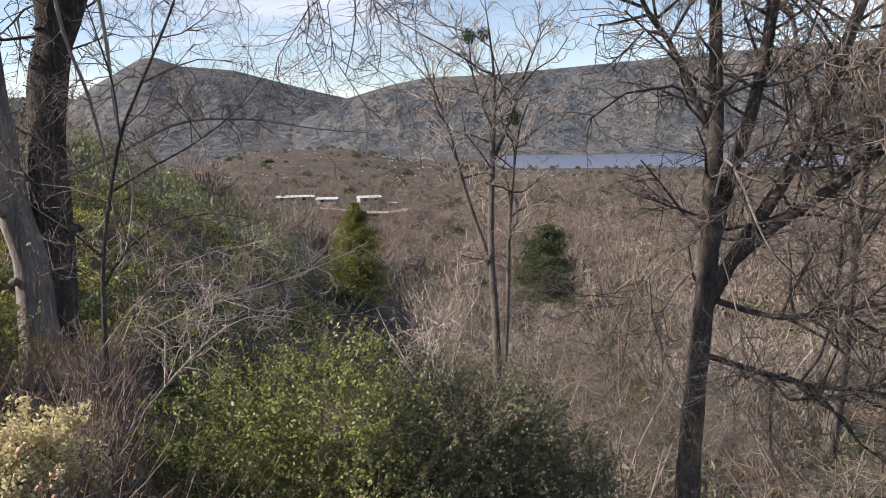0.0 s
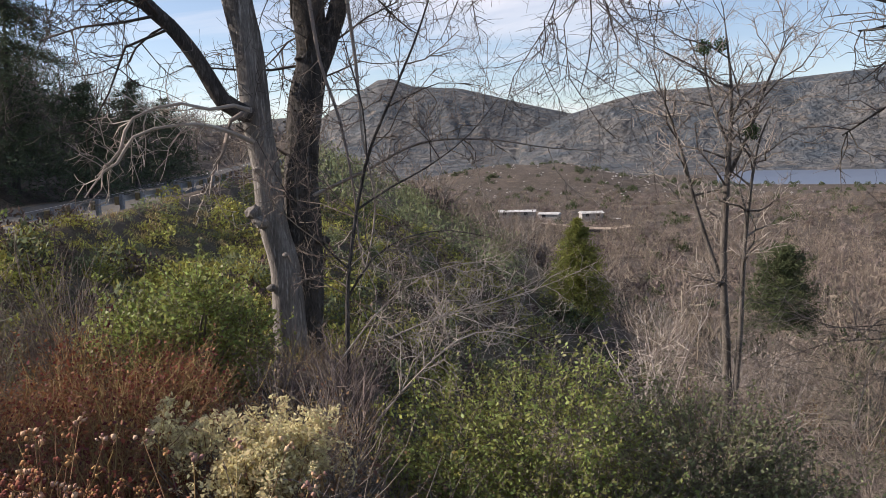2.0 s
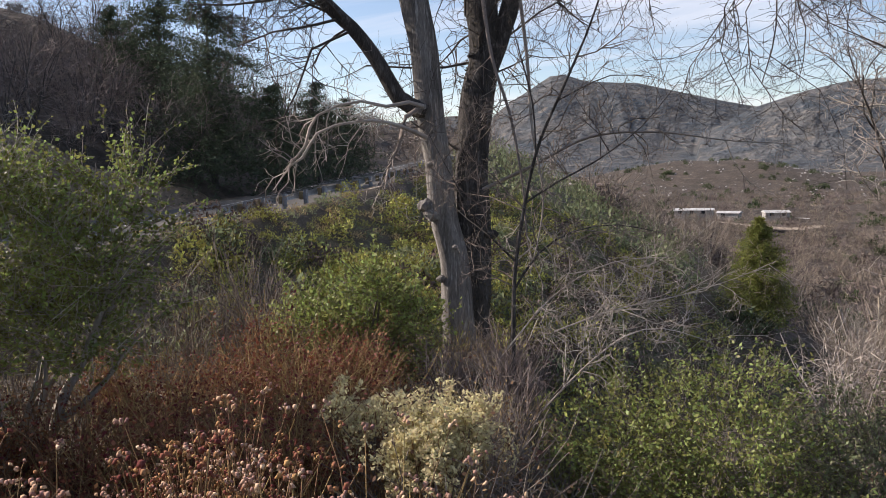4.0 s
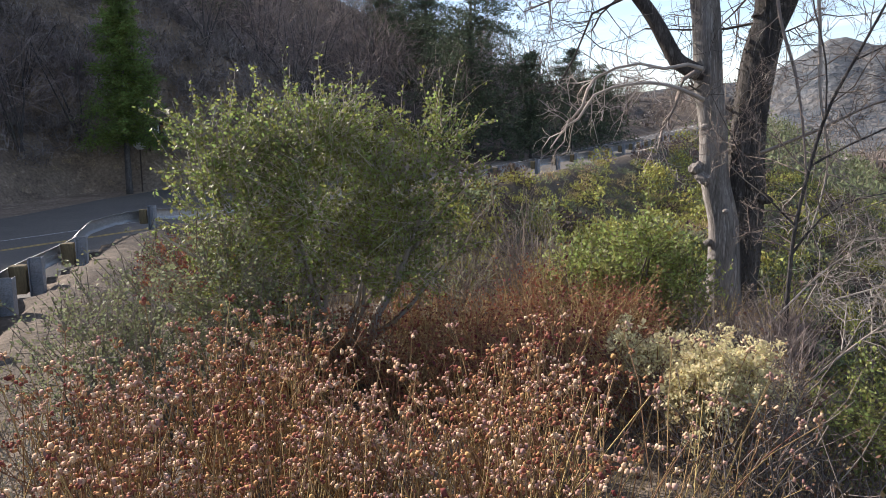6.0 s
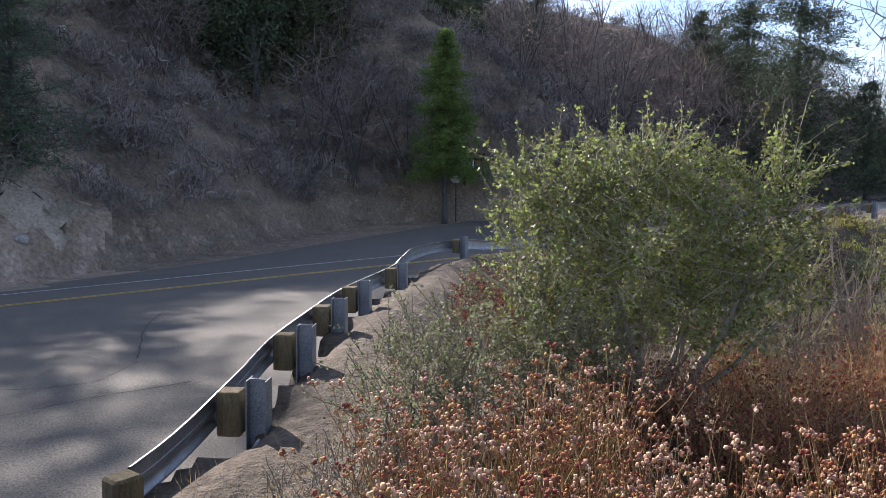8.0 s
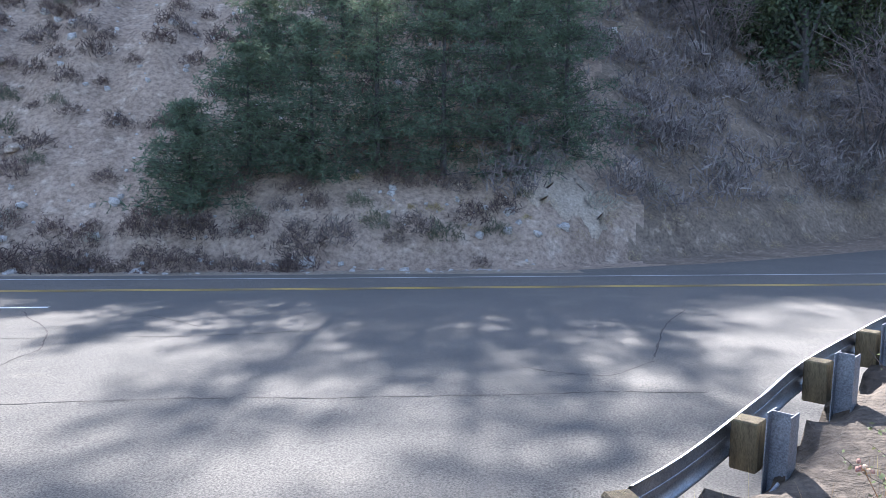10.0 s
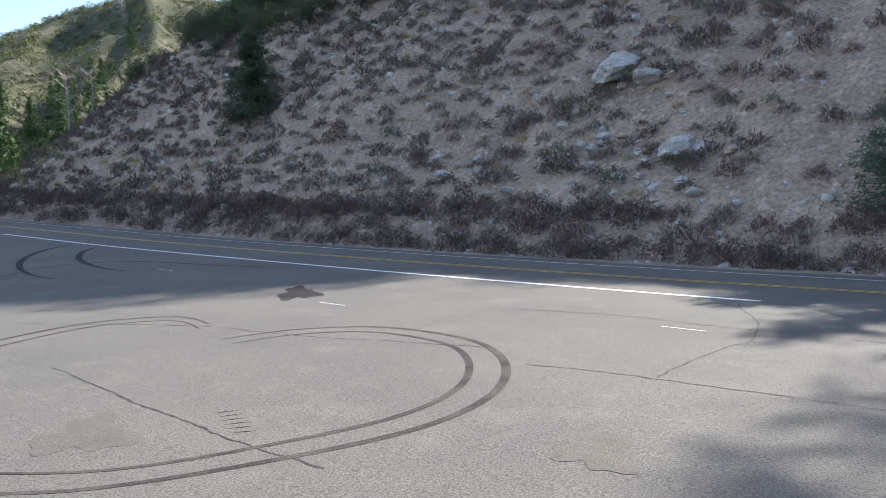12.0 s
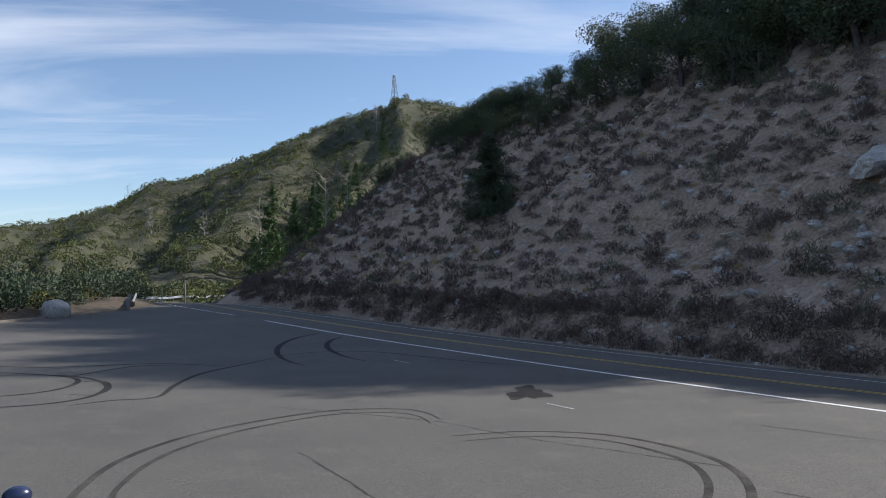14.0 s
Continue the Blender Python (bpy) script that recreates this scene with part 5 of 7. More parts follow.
# -- red-leaved and grey twiggy brush --
def brush_template(seed, stems, tall, leaf_n, leaf, lean=0.4, thick=0.003):
    rng = np.random.default_rng(seed)
    limbs, pts = [], []
    for _ in range(stems):
        a, q = rng.uniform(0, 6.28), abs(rng.normal(0, lean))
        l = limb(rng, (rng.normal(0, 0.06), rng.normal(0, 0.06), 0), (math.cos(a) * q, math.sin(a) * q, 1), tall * rng.uniform(0.6, 1.1), thick, thick * 0.5, 5, 0.13)
        limbs.append(l)
        for k in range(3):
            i = rng.integers(1, 5)
            limbs.append(limb(rng, l[0][i], l[0][i + 1] - l[0][i] + rng.normal(0, 0.1, 3), tall * 0.3, thick * 0.7, thick * 0.4, 2, 0.2))
            if leaf_n:
                pts.append(limbs[-1][0][rng.integers(0, 3, leaf_n)] + rng.normal(0, leaf, (leaf_n, 3)))
    return tubes(limbs, 3), (leaves_at(rng, np.vstack(pts), leaf, 0.8, 0.6) if leaf_n else None)


def scatter_xy(rng, n, az0, az1, r0, r1, keep=None):
    az, r = np.radians(rng.uniform(az0, az1, n)), np.sqrt(rng.uniform(r0 ** 2, r1 ** 2, n))
    xy = np.column_stack([EYE[0] - r * np.sin(az), EYE[1] + r * np.cos(az)])
    return xy if keep is None else xy[keep(xy)]


def outside(xy):
    return side_of(EDGE_LINE, xy[:, 0], xy[:, 1]) > 0.9


tw, lv = brush_template(300, 26, 0.62, 6, 0.024)
xy = np.vstack([scatter_xy(rng, 66, 32, 50, 3.9, 6.6), scatter_xy(rng, 12, 48, 62, 4.4, 5.4)])
pl = on_ground(xy)
r1, r2 = np.random.default_rng(5), np.random.default_rng(5)
stuff("red_brush_stems", placed(tw, pl, r1, (0.75, 1.25)), "dry_stem", "dark wiry stems of red-leaved brush", "brush")
stuff("red_brush_leaves", placed(lv, pl, r2, (0.75, 1.25)), "redleaf", "dark red autumn leaves of low brush", "brush")
tw, lv = brush_template(301, 18, 0.9, 0, 0.02, 0.3, 0.005)
xy = np.vstack([scatter_xy(rng, 17, 17, 28, 5.4, 7.4), scatter_xy(rng, 3, 14, 20, 5.4, 6.4)])
stuff("grey_sticks", placed(tw, on_ground(xy), rng, (0.6, 0.95)), "purple_twig", "upright bare grey sticks round the old oak", "brush")
tw, lv = brush_template(302, 10, 0.55, 6, 0.02, 0.6, 0.0036)
xy = np.vstack([scatter_xy(rng, 40, 4, 31, 2.3, 4.0), scatter_xy(rng, 26, 12, 34, 3.4, 5.4), scatter_xy(rng, 16, 2, 14, 4.2, 5.2), scatter_xy(rng, 70, -40, -8, 7, 14), scatter_xy(rng, 60, -30, 6, 8, 16), scatter_xy(rng, 40, 40, 66, 6.0, 9.5, outside), scatter_xy(rng, 14, 22, 40, 7, 9)])
pl = on_ground(xy)
r1, r2 = np.random.default_rng(6), np.random.default_rng(6)
stuff("dry_brush_stems", placed(tw, pl, r1, (0.6, 1.3)), "twig", "tangled dry brown brush on the bank", "brush")
stuff("dry_brush_leaves", placed(lv, pl, r2, (0.6, 1.3)), "dryleaf", "sparse dry leaves of brown brush", "brush")
tw, lv = brush_template(303, 20, 1.9, 9, 0.03, 0.3, 0.006)
xy = np.vstack([scatter_xy(rng, 26, 38, 60, 6.2, 9.5, outside), scatter_xy(rng, 16, -24, -8, 5.5, 8.5)])
pl = on_ground(xy)
r1, r2 = np.random.default_rng(7), np.random.default_rng(7)
stuff("tall_brush_stems", placed(tw, pl, r1, (0.35, 0.72)), "twig", "tall bare brown brush behind the flowers", "brush")
stuff("tall_brush_leaves", placed((lv[0], lv[1][::4]), pl, r2, (0.35, 0.72)), "dryleaf", "a few withered leaves on tall brush", "brush")

# dry grass and litter
n = 16000
xy = np.vstack([scatter_xy(rng, n // 2, 15, 100, 1.6, 9, outside), scatter_xy(rng, n // 2, -38, 40, 3, 12)])
p = on_ground(xy, 0.0)
a = rng.uniform(0, 6.28, len(p))
h = rng.uniform(0.04, 0.26, len(p)) * np.where(rng.uniform(0, 1, len(p)) < 0.15, 1.8, 1.0)
side = np.column_stack([np.cos(a), np.sin(a), 0 * a]) * 0.0022
tip = np.column_stack([rng.normal(0, 0.35, len(p)) * h, rng.normal(0, 0.35, len(p)) * h, h])
v = np.stack([p - side, p + side, p + tip * 0.6 + side * 0.8, p + tip], 1).reshape(-1, 3)
stuff("dry_grass", (v, np.arange(4 * len(p)).reshape(-1, 4)), "straw", "thin dry straw-coloured grass on the bank", "grass")
xy = np.vstack([scatter_xy(rng, 3500, 60, 100, 4.5, 14, outside), scatter_xy(rng, 4500, -38, 60, 2, 9)])
stuff("leaf_litter", leaves_at(rng, on_ground(xy, -0.012), 0.035, 0.15), "dryleaf", "fallen brown leaves on bare soil", "leaf litter")

def dome(seed, n, wide, tall, size, narrow):
    """A rounded fuzzy bush of short twigs and leaves."""
    rng = np.random.default_rng(seed)
    d = rng.normal(0, 1, (n, 3))
    d[:, 2] = np.abs(d[:, 2]) + 0.15
    d /= np.linalg.norm(d, axis=1)[:, None]
    p = d * rng.uniform(0.45, 1.0, (n, 1)) ** 0.7 * np.array([wide, wide, tall]) * (1 + 0.18 * np.sin(d[:, :1] * 7 + seed) + 0.14 * np.sin(d[:, 1:2] * 9))
    a = 0.5 * d + np.array([0, 0, 0.35]) + rng.normal(0, 0.6, (n, 3))
    a /= np.linalg.norm(a, axis=1)[:, None]
    b_ = np.cross(a, rng.normal(0, 1, (n, 3)))
    b_ /= np.linalg.norm(b_, axis=1)[:, None]
    s = size * rng.uniform(0.6, 1.3, (n, 1))
    w = s * narrow * 0.5
    v = np.stack([p - a * s * 0.6 - b_ * w, p - a * s * 0.6 + b_ * w, p + a * s * 0.4 + b_ * w * 0.5, p + a * s * 0.4 - b_ * w * 0.5], 1).reshape(-1, 3)
    return v, np.arange(4 * n).reshape(n, 4)


def apart(xy, gap, rng):
    """Places thinned so that no two are nearer than a gap, which varies from place to place."""
    kept, cells = [], {}
    for p in xy:
        g = gap * rng.uniform(0.6, 1.5)
        c = (int(p[0] // 2.5), int(p[1] // 2.5))
        if all((p[0] - q[0]) ** 2 + (p[1] - q[1]) ** 2 > g * g for i_ in (-1, 0, 1) for j_ in (-1, 0, 1) for q in cells.get((c[0] + i_, c[1] + j_), ())):
            cells.setdefault(c, []).append(p)
            kept.append(p)
    return np.array(kept)


# mounds on the embankment, yellow-green and brown
spur_xy = apart(scatter_xy(rng, 2600, 3, 27, 15, 76, outside), 0.9, rng)
spur_sel = rng.uniform(0, 1, len(spur_xy))
lvs, _ = ball_points(rng, 190, (0, 0, 0.35), (0.8, 0.8, 0.6), 0.5)
mound = leaves_at(rng, lvs[lvs[:, 2] > -0.1], 0.2, 1.2, 0.42)
xy = np.vstack([scatter_xy(rng, 520, 8, 46, 12, 70, outside), scatter_xy(rng, 330, 12, 46, 9, 34, outside), scatter_xy(rng, 280, 13, 32, 24, 78, outside)])
sel = rng.uniform(0, 1, len(xy))
pl = on_ground(xy)
far_xy = scatter_xy(rng, 330, 10, 28, 66, 170, outside)
stuff("far_embankment_brush", placed((mound[0], mound[1][::2]), on_ground(far_xy), rng, (1.2, 2.8)), "olive", "olive brush covering the far embankment", "brush")
spur_pl = on_ground(spur_xy)
# dark foliage colours give the spur's flank the shade that sunlit brush lacks
for nm, lo, hi, mt, lb in (("spur_shade_olive_brush", 0.0, 0.4, "oak_dark", "olive brush on the flank of the spur, darkened for shade"), ("spur_shade_bare_brush", 0.4, 0.75, "darkbrush", "leafless brush on the flank of the spur, coloured dark for shade"), ("spur_green_brush", 0.75, 1.0, "chap_green", "green brush on the flank of the spur")):
    stuff(nm, placed((mound[0], mound[1][::2]), spur_pl[(spur_sel >= lo) & (spur_sel < hi)], rng, (0.35, 0.95)), mt, lb, "brush")
bank_dome = dome(48, 120, 1.0, 0.9, 0.24, 0.22)
lit_xy = apart(scatter_xy(rng, 3600, 25, 47, 8.5, 46, outside), 0.75, rng)
lit_sel, lit_pl = rng.uniform(0, 1, len(lit_xy)), on_ground(lit_xy)
for nm, lo, hi, mt, lb in (("bank_yellow_brush", 0.0, 0.55, "yellowgreen", "yellow-green brush on the sunny bank below the road"), ("bank_straw_brush", 0.55, 0.75, "straw", "straw-coloured brush on the sunny bank below the road"),
                           ("bank_olive_brush", 0.75, 1.0, "olive", "olive brush on the sunny bank below the road")):
    stuff(nm, placed(bank_dome, lit_pl[(lit_sel >= lo) & (lit_sel < hi)], rng, (0.3, 0.7)), mt, lb, "brush")
stuff("yellow_brush", placed(mound, pl[sel < 0.58], rng, (0.45, 1.1)), "yellowgreen", "yellow-green rabbitbrush mounds on the embankment", "brush")
stuff("olive_brush", placed(mound, pl[(sel >= 0.58) & (sel < 0.8)], rng, (0.45, 1.1)), "olive", "olive brush mounds on the embankment", "brush")
stuff("dark_brush", placed(mound, pl[sel >= 0.8], rng, (0.45, 1.1)), "darkbrush", "dark brown leafless brush mounds on the embankment", "brush")

under_xy = apart(scatter_xy(rng, 1500, -38, 4, 9, 62), 1.35, rng)
under_sel, under_pl = rng.uniform(0, 1, len(under_xy)), on_ground(under_xy)
for nm, lo, hi, mt, lb in (("slope_olive_undergrowth", 0.0, 0.36, "olive", "olive undergrowth on the slope below the bank"), ("slope_dry_undergrowth", 0.36, 0.56, "dryleaf", "brown withered undergrowth below the bank"),
                           ("slope_dark_undergrowth", 0.56, 0.8, "oak_dark", "dark evergreen undergrowth below the bank"), ("slope_grey_undergrowth", 0.8, 1.0, "greygreen", "grey-green undergrowth below the bank")):
    stuff(nm, placed(dome(61, 200, 1.0, 1.0, 0.17, 0.35), under_pl[(under_sel >= lo) & (under_sel < hi)], rng, (0.45, 1.15)), mt, lb, "brush")

# ---- the cut slope: scrub, stones, boulders ----
hr = np.random.default_rng(11)


def along_road(rng, n, u0, u1, d0, d1):
    """Places on the hill side, d metres beyond the middle line, between two stretches of the plan."""
    u = rng.uniform(u0, u1, n)
    i = np.argmin(np.abs((CENTRE @ U_DIR)[None] - u[:, None]), axis=1)
    t = tangents(CENTRE)[i]
    nrm = np.column_stack([-t[:, 1], t[:, 0]])
    return CENTRE[i] + nrm * rng.uniform(d0, d1, (n, 1)) + t * rng.uniform(-0.7, 0.7, (n, 1))


def hillward(xy):
    return side_of(CENTRE, xy[:, 0], xy[:, 1]) > 24


def above_side_road(xy):
    return side_of(CENTRE, xy[:, 0], xy[:, 1]) > 15


def scrub_template(seed, stems, leaves, wide, tall, leaf, thick=0.012):
    rng = np.random.default_rng(seed)
    limbs = []
    for _ in range(stems):
        a, q = rng.uniform(0, 6.28), rng.uniform(0.2, 1.1)
        limbs.append(limb(rng, (0, 0, 0), (math.cos(a) * q * wide, math.sin(a) * q * wide, tall), math.hypot(wide * q, tall) * rng.uniform(0.7, 1.1), thick, thick * 0.4, 2, 0.15))
    p, _ = ball_points(rng, leaves, (0, 0, tall * 0.45), (wide, wide, tall * 0.6), 0.4)
    return tubes(limbs, 3), leaves_at(rng, p[p[:, 2] > -0.05], leaf, 1.2, 0.42)


def scrub(name, template, places, scale, seed, twig_mat, leaf_mat, label):
    tw, lv = template
    stuff(name + "_stems", placed(tw, places, np.random.default_rng(seed), scale), twig_mat, label + ", bare stems", "brush")
    stuff(name, placed(lv, places, np.random.default_rng(seed), scale), leaf_mat, label, "brush")


big = scrub_template(2, 12, 150, 0.78, 0.85, 0.19)
spread_xy = apart(along_road(hr, 11000, -100, 5, 7.2, 31), 1.0, hr)
sel = hr.uniform(0, 1, len(spread_xy))
u_at, pl = spread_xy @ U_DIR, on_ground(spread_xy)
bare = (u_at > -13) & (u_at < -5) & (sel > 0.35)
for nm, lo, hi, sd, sc, mt, lb in (("slope_scrub", 0.0, 0.44, 1, (0.36, 0.86), "darkbrush", "dark brown rounded scrub on the bare cut slope"),
                                   ("slope_grey_scrub", 0.44, 0.72, 12, (0.36, 0.95), "greybrown", "grey-brown leafless scrub on the cut slope"),
                                   ("slope_green_scrub", 0.72, 0.9, 22, (0.36, 0.9), "greygreen", "grey-green scrub on the cut slope"),
                                   ("slope_straw_tuft", 0.9, 1.0, 32, (0.2, 0.5), "straw", "dry straw-coloured grass tufts on the cut slope")):
    kin = (sel >= lo) & (sel < hi) & ~bare
    close = u_at > -46
    stuff(nm, placed(dome(sd, 380, 1.0, 1.0, 0.22, 0.19), pl[kin & close], np.random.default_rng(sd), sc), mt, lb, "brush")
    stuff("far_" + nm, placed(dome(sd, 130, 1.0, 1.0, 0.34, 0.26), pl[kin & ~close], np.random.default_rng(sd), sc), mt, lb + ", farther along the road", "brush")
xy = apart(along_road(hr, 1100, -84, -3, 5.75, 7.6), 0.75, hr)
stuff("toe_brush", placed(dome(3, 440, 1.0, 1.1, 0.2, 0.2), on_ground(xy), hr, (0.55, 1.1)), "darkbrush", "dark brown brush along the foot of the slope", "brush")
xy = apart(along_road(hr, 60, -60, -4, 6.0, 8.0), 2.5, hr)
stuff("toe_sage", placed(dome(4, 300, 1.0, 0.9, 0.18, 0.2), on_ground(xy), hr, (0.35, 0.6)), "sage", "pale grey-green sage at the foot of the slope", "brush")
xy = np.vstack([along_road(hr, 320, 5, 42, 13, 55), along_road(hr, 240, 2, 36, 10.5, 34), along_road(hr, 420, 3, 40, 9, 44), scatter_xy(hr, 150, 56, 72, 46, 72, above_side_road), scatter_xy(hr, 420, 40, 72, 58, 125, hillward), along_road(hr, 110, -14, 12, 22, 50)])
xy = xy[side_of(CENTRE, xy[:, 0], xy[:, 1]) - np.interp(xy @ U_DIR, [-4, 6, 16, 26, 33, 42], [6.3, 7.5, 13, 20, 22, 10]) > 1.4]
stuff("hillside_brush", placed(dome(44, 170, 1.0, 1.0, 0.28, 0.13), on_ground(xy), np.random.default_rng(4), (0.7, 1.9)), "greypurple", "grey leafless brush on the shaded hillside", "brush")
xy = apart(along_road(hr, 900, 0, 36, 6.6, 24), 0.5, hr)
t_u, t_s = xy @ U_DIR, side_of(CENTRE, xy[:, 0], xy[:, 1])
t_d = t_s - np.interp(t_u, [-4, 6, 16, 26, 33, 42], [6.3, 7.5, 13, 20, 22, 10])
stuff("roadside_straw", placed(dome(41, 120, 1.0, 1.1, 0.4, 0.03), on_ground(xy[(t_d > -0.4) & (t_d < 2.2)]), hr, (0.2, 0.5)), "straw", "dry straw-coloured grass at the foot of the hill", "grass")
xy = along_road(hr, 60, 6, 26, 9, 24)
t_d = side_of(CENTRE, xy[:, 0], xy[:, 1]) - np.interp(xy @ U_DIR, [-4, 6, 16, 26, 33, 42], [6.3, 7.5, 13, 20, 22, 10])
xy = xy[(t_d > 0.8) & (t_d < 4)]
stuff("sage_bush", placed(dome(45, 300, 1.0, 1.0, 0.18, 0.2), on_ground(xy), np.random.default_rng(5), (0.5, 1.0)), "sage", "pale grey sagebrush beside the road", "brush")
xy = along_road(hr, 30, -98, -75, 7, 14)
scrub("roadside_yellow_brush", big, on_ground(xy), (0.5, 0.9), 6, "twig", "yellowgreen", "yellowish brush at the far bend")

STONE = rough_ball(5, 1, 0.2)
xy = along_road(hr, 2000, -90, 6, 6.4, 29)
stuff("scree", placed(STONE, on_ground(xy, 0.0), hr, np.clip(hr.lognormal(-2.5, 0.6, len(xy)), 0.03, 0.4), 0.0), "paleRock", "loose pale stones on the cut slope", "stones")
xy = along_road(hr, 500, -60, 5, 4.9, 6.6)
stuff("roadside_stones", placed(STONE, on_ground(xy, 0.0), hr, np.clip(hr.lognormal(-3.0, 0.6, len(xy)), 0.02, 0.22), 0.0), "paleRock", "pale stones along the road shoulder", "stones")


def boulder(az, el, size, seed, mat, label, flat=0.55, wide=1.0):
    """A boulder sitting in the slope where the line of sight meets it."""
    o, r = EYE, np.linspace(8, 70, 500)
    a, e = radians(az), math.tan(radians(el))
    x, y, z = o[0] - 0.7 - r * math.sin(a), o[1] - 0.3 + r * math.cos(a), o[2] + r * e
    below = np.nonzero(z < height(x, y))[0]
    i = below[0] if len(below) else 300
    bm = bmesh.new()
    bmesh.ops.create_icosphere(bm, subdivisions=3, radius=1.0)
    for v in bm.verts:
        c = v.co.copy()
        k = 1 + 0.32 * noise.noise(c * 1.3 + Vector((seed, 0, 0))) + 0.16 * noise.noise(c * 3.1 + Vector((0, seed, 0)))
        v.co = Vector((round(c.x * 2.2) / 2.2 * 0.35 + c.x * 0.65, round(c.y * 2.2) / 2.2 * 0.35 + c.y * 0.65, c.z)) * k
        v.co = Vector((v.co.x * size * wide, v.co.y * size * 0.7, v.co.z * size * flat))
    ob = mesh_object("boulder", bm, mat)
    ob.matrix_world = Matrix.Translation((x[i], y[i], float(z[i]))) @ Matrix.Rotation(radians(18 + 10 * math.sin(seed)), 4, "Z") @ Matrix.Rotation(radians(12 * math.sin(seed * 2.1)), 4, "Y")
    return tagged(ob, label, "boulder", "boulders in the slope")


for k, (az, el, size, wide, flat) in enumerate(((138.4, 6.2, 1.7, 1.5, 0.45), (136.6, 5.4, 1.0, 1.4, 0.45), (134.6, 0.6, 1.1, 1.3, 0.5), (133.2, 0.5, 0.55, 1.1, 0.5), (133.6, -2.5, 0.5, 1.3, 0.4),
                                               (139.6, 1.7, 0.45, 1.3, 0.4), (134.6, -1.6, 0.45, 1.2, 0.4), (131.0, -3.3, 0.3, 1.2, 0.5), (139.8, 1.2, 0.35, 1.2, 0.5), (136.4, -2.0, 0.35, 1.3, 0.5), (151, -0.5, 0.5, 1.3, 0.4),
                                               (84, 5.6, 0.5, 1.1, 0.6), (86.5, 7.6, 0.6, 1.1, 0.6), (92, 8.6, 0.5, 1.2, 0.6), (80.5, 9.0, 0.5, 1.0, 0.6))):
    boulder(az, el, size, k + 1.0, "paleRock", "pale grey weathered boulder set in the slope", flat, wide)

ob_r = np.random.default_rng(404)
for k in range(64):
    az = ob_r.normal(136.5, 2.6) if k < 46 else ob_r.uniform(140, 152)
    el = ob_r.uniform(-3.2, 6.5) if k < 46 else ob_r.uniform(-2.0, 6.0)
    boulder(az, el, ob_r.uniform(0.14, 0.42), 20.0 + k, "tanRock" if k % 3 else "paleRock", "tan weathered slab of rock set in the slope", ob_r.uniform(0.35, 0.6), ob_r.uniform(1.1, 1.8))

# the sandy slip in the slope
slip_c, slip_t = CENTRE[np.argmin(np.abs(CENTRE @ U_DIR - 6.4))], tangents(CENTRE)[np.argmin(np.abs(CENTRE @ U_DIR - 6.4))]
slip_n = np.array([-slip_t[1], slip_t[0]])
n_i, n_j, slip = 15, 17, []
for i in range(n_i):
    f = i / (n_i - 1)
    for j in range(n_j):
        g_ = (j / (n_j - 1) - 0.5) * (3.2 * (1 - f) ** 0.8 + 0.5 + 0.4 * math.sin(i * 2.1)) * (1 + 0.2 * math.sin(5 * f + j * 0.0)) + 0.5 * math.sin(4 * f)
        slip.append(slip_c + slip_n * (9.6 + 3.9 * f + 0.3 * math.sin(j * 1.3)) + slip_t * g_)
slip = np.array(slip)
edge_drop = np.array([0.4 if (j in (0, n_j - 1) or i in (0, n_i - 1)) else 0.0 for i in range(n_i) for j in range(n_j)])
slip_v = np.column_stack([slip, height(slip[:, 0], slip[:, 1]) + 0.16 - edge_drop])
tagged(raw_object("sand_slip", slip_v, [(i * n_j + j, i * n_j + j + 1, (i + 1) * n_j + j + 1, (i + 1) * n_j + j) for i in range(n_i - 1) for j in range(n_j - 1)], "pale_sand", True),
       "pale sandy slip in the hillside", "sand", kind="structure")


# ---- conifers ----
def conifer_mesh(seed, tall, wide, rings_, needles, bare=0.12, droop=0.25, power=0.8, needle=0.22, dead=False):
    rng = np.random.default_rng(seed)
    trunk = (np.column_stack([rng.normal(0, 0.01, 9).cumsum() * tall * 0.1, rng.normal(0, 0.01, 9).cumsum() * tall * 0.1, np.linspace(0, tall, 9)]), np.linspace(tall * 0.017, 0.01, 9))
    limbs, pts = [], []
    for k in range(rings_):
        f = bare + (0.985 - bare) * (k + rng.uniform(0, 1)) / rings_
        reach = wide * (1 - f) ** power * rng.uniform(0.72, 1.15) + 0.08
        for _ in range(rng.integers(5, 9)):
            a = rng.uniform(0, 6.28)
            l = limb(rng, (0, 0, f * tall), (math.cos(a), math.sin(a), 0.15 - droop * (1 - f)), reach * rng.uniform(0.75, 1.1), 0.012 + 0.012 * (1 - f), 0.004, 4, 0.08, -droop * 0.12)
            limbs.append(l)
            if needles and not (dead and rng.uniform() < 0.5):
                m = max(2, int(needles * (0.35 + reach / wide) / 7))
                i = rng.integers(0, 4, m)
                tuft = l[0][i] + (l[0][i + 1] - l[0][i]) * rng.uniform(0.1, 1, (m, 1)) + rng.normal(0, 0.05 + 0.08 * reach, (m, 3)) * (1, 1, 0.5)
                pts.append(np.repeat(tuft, 7, 0) + rng.normal(0, needle * 0.22, (7 * m, 3)))
    return trunk, limbs, np.vstack(pts) if pts else None


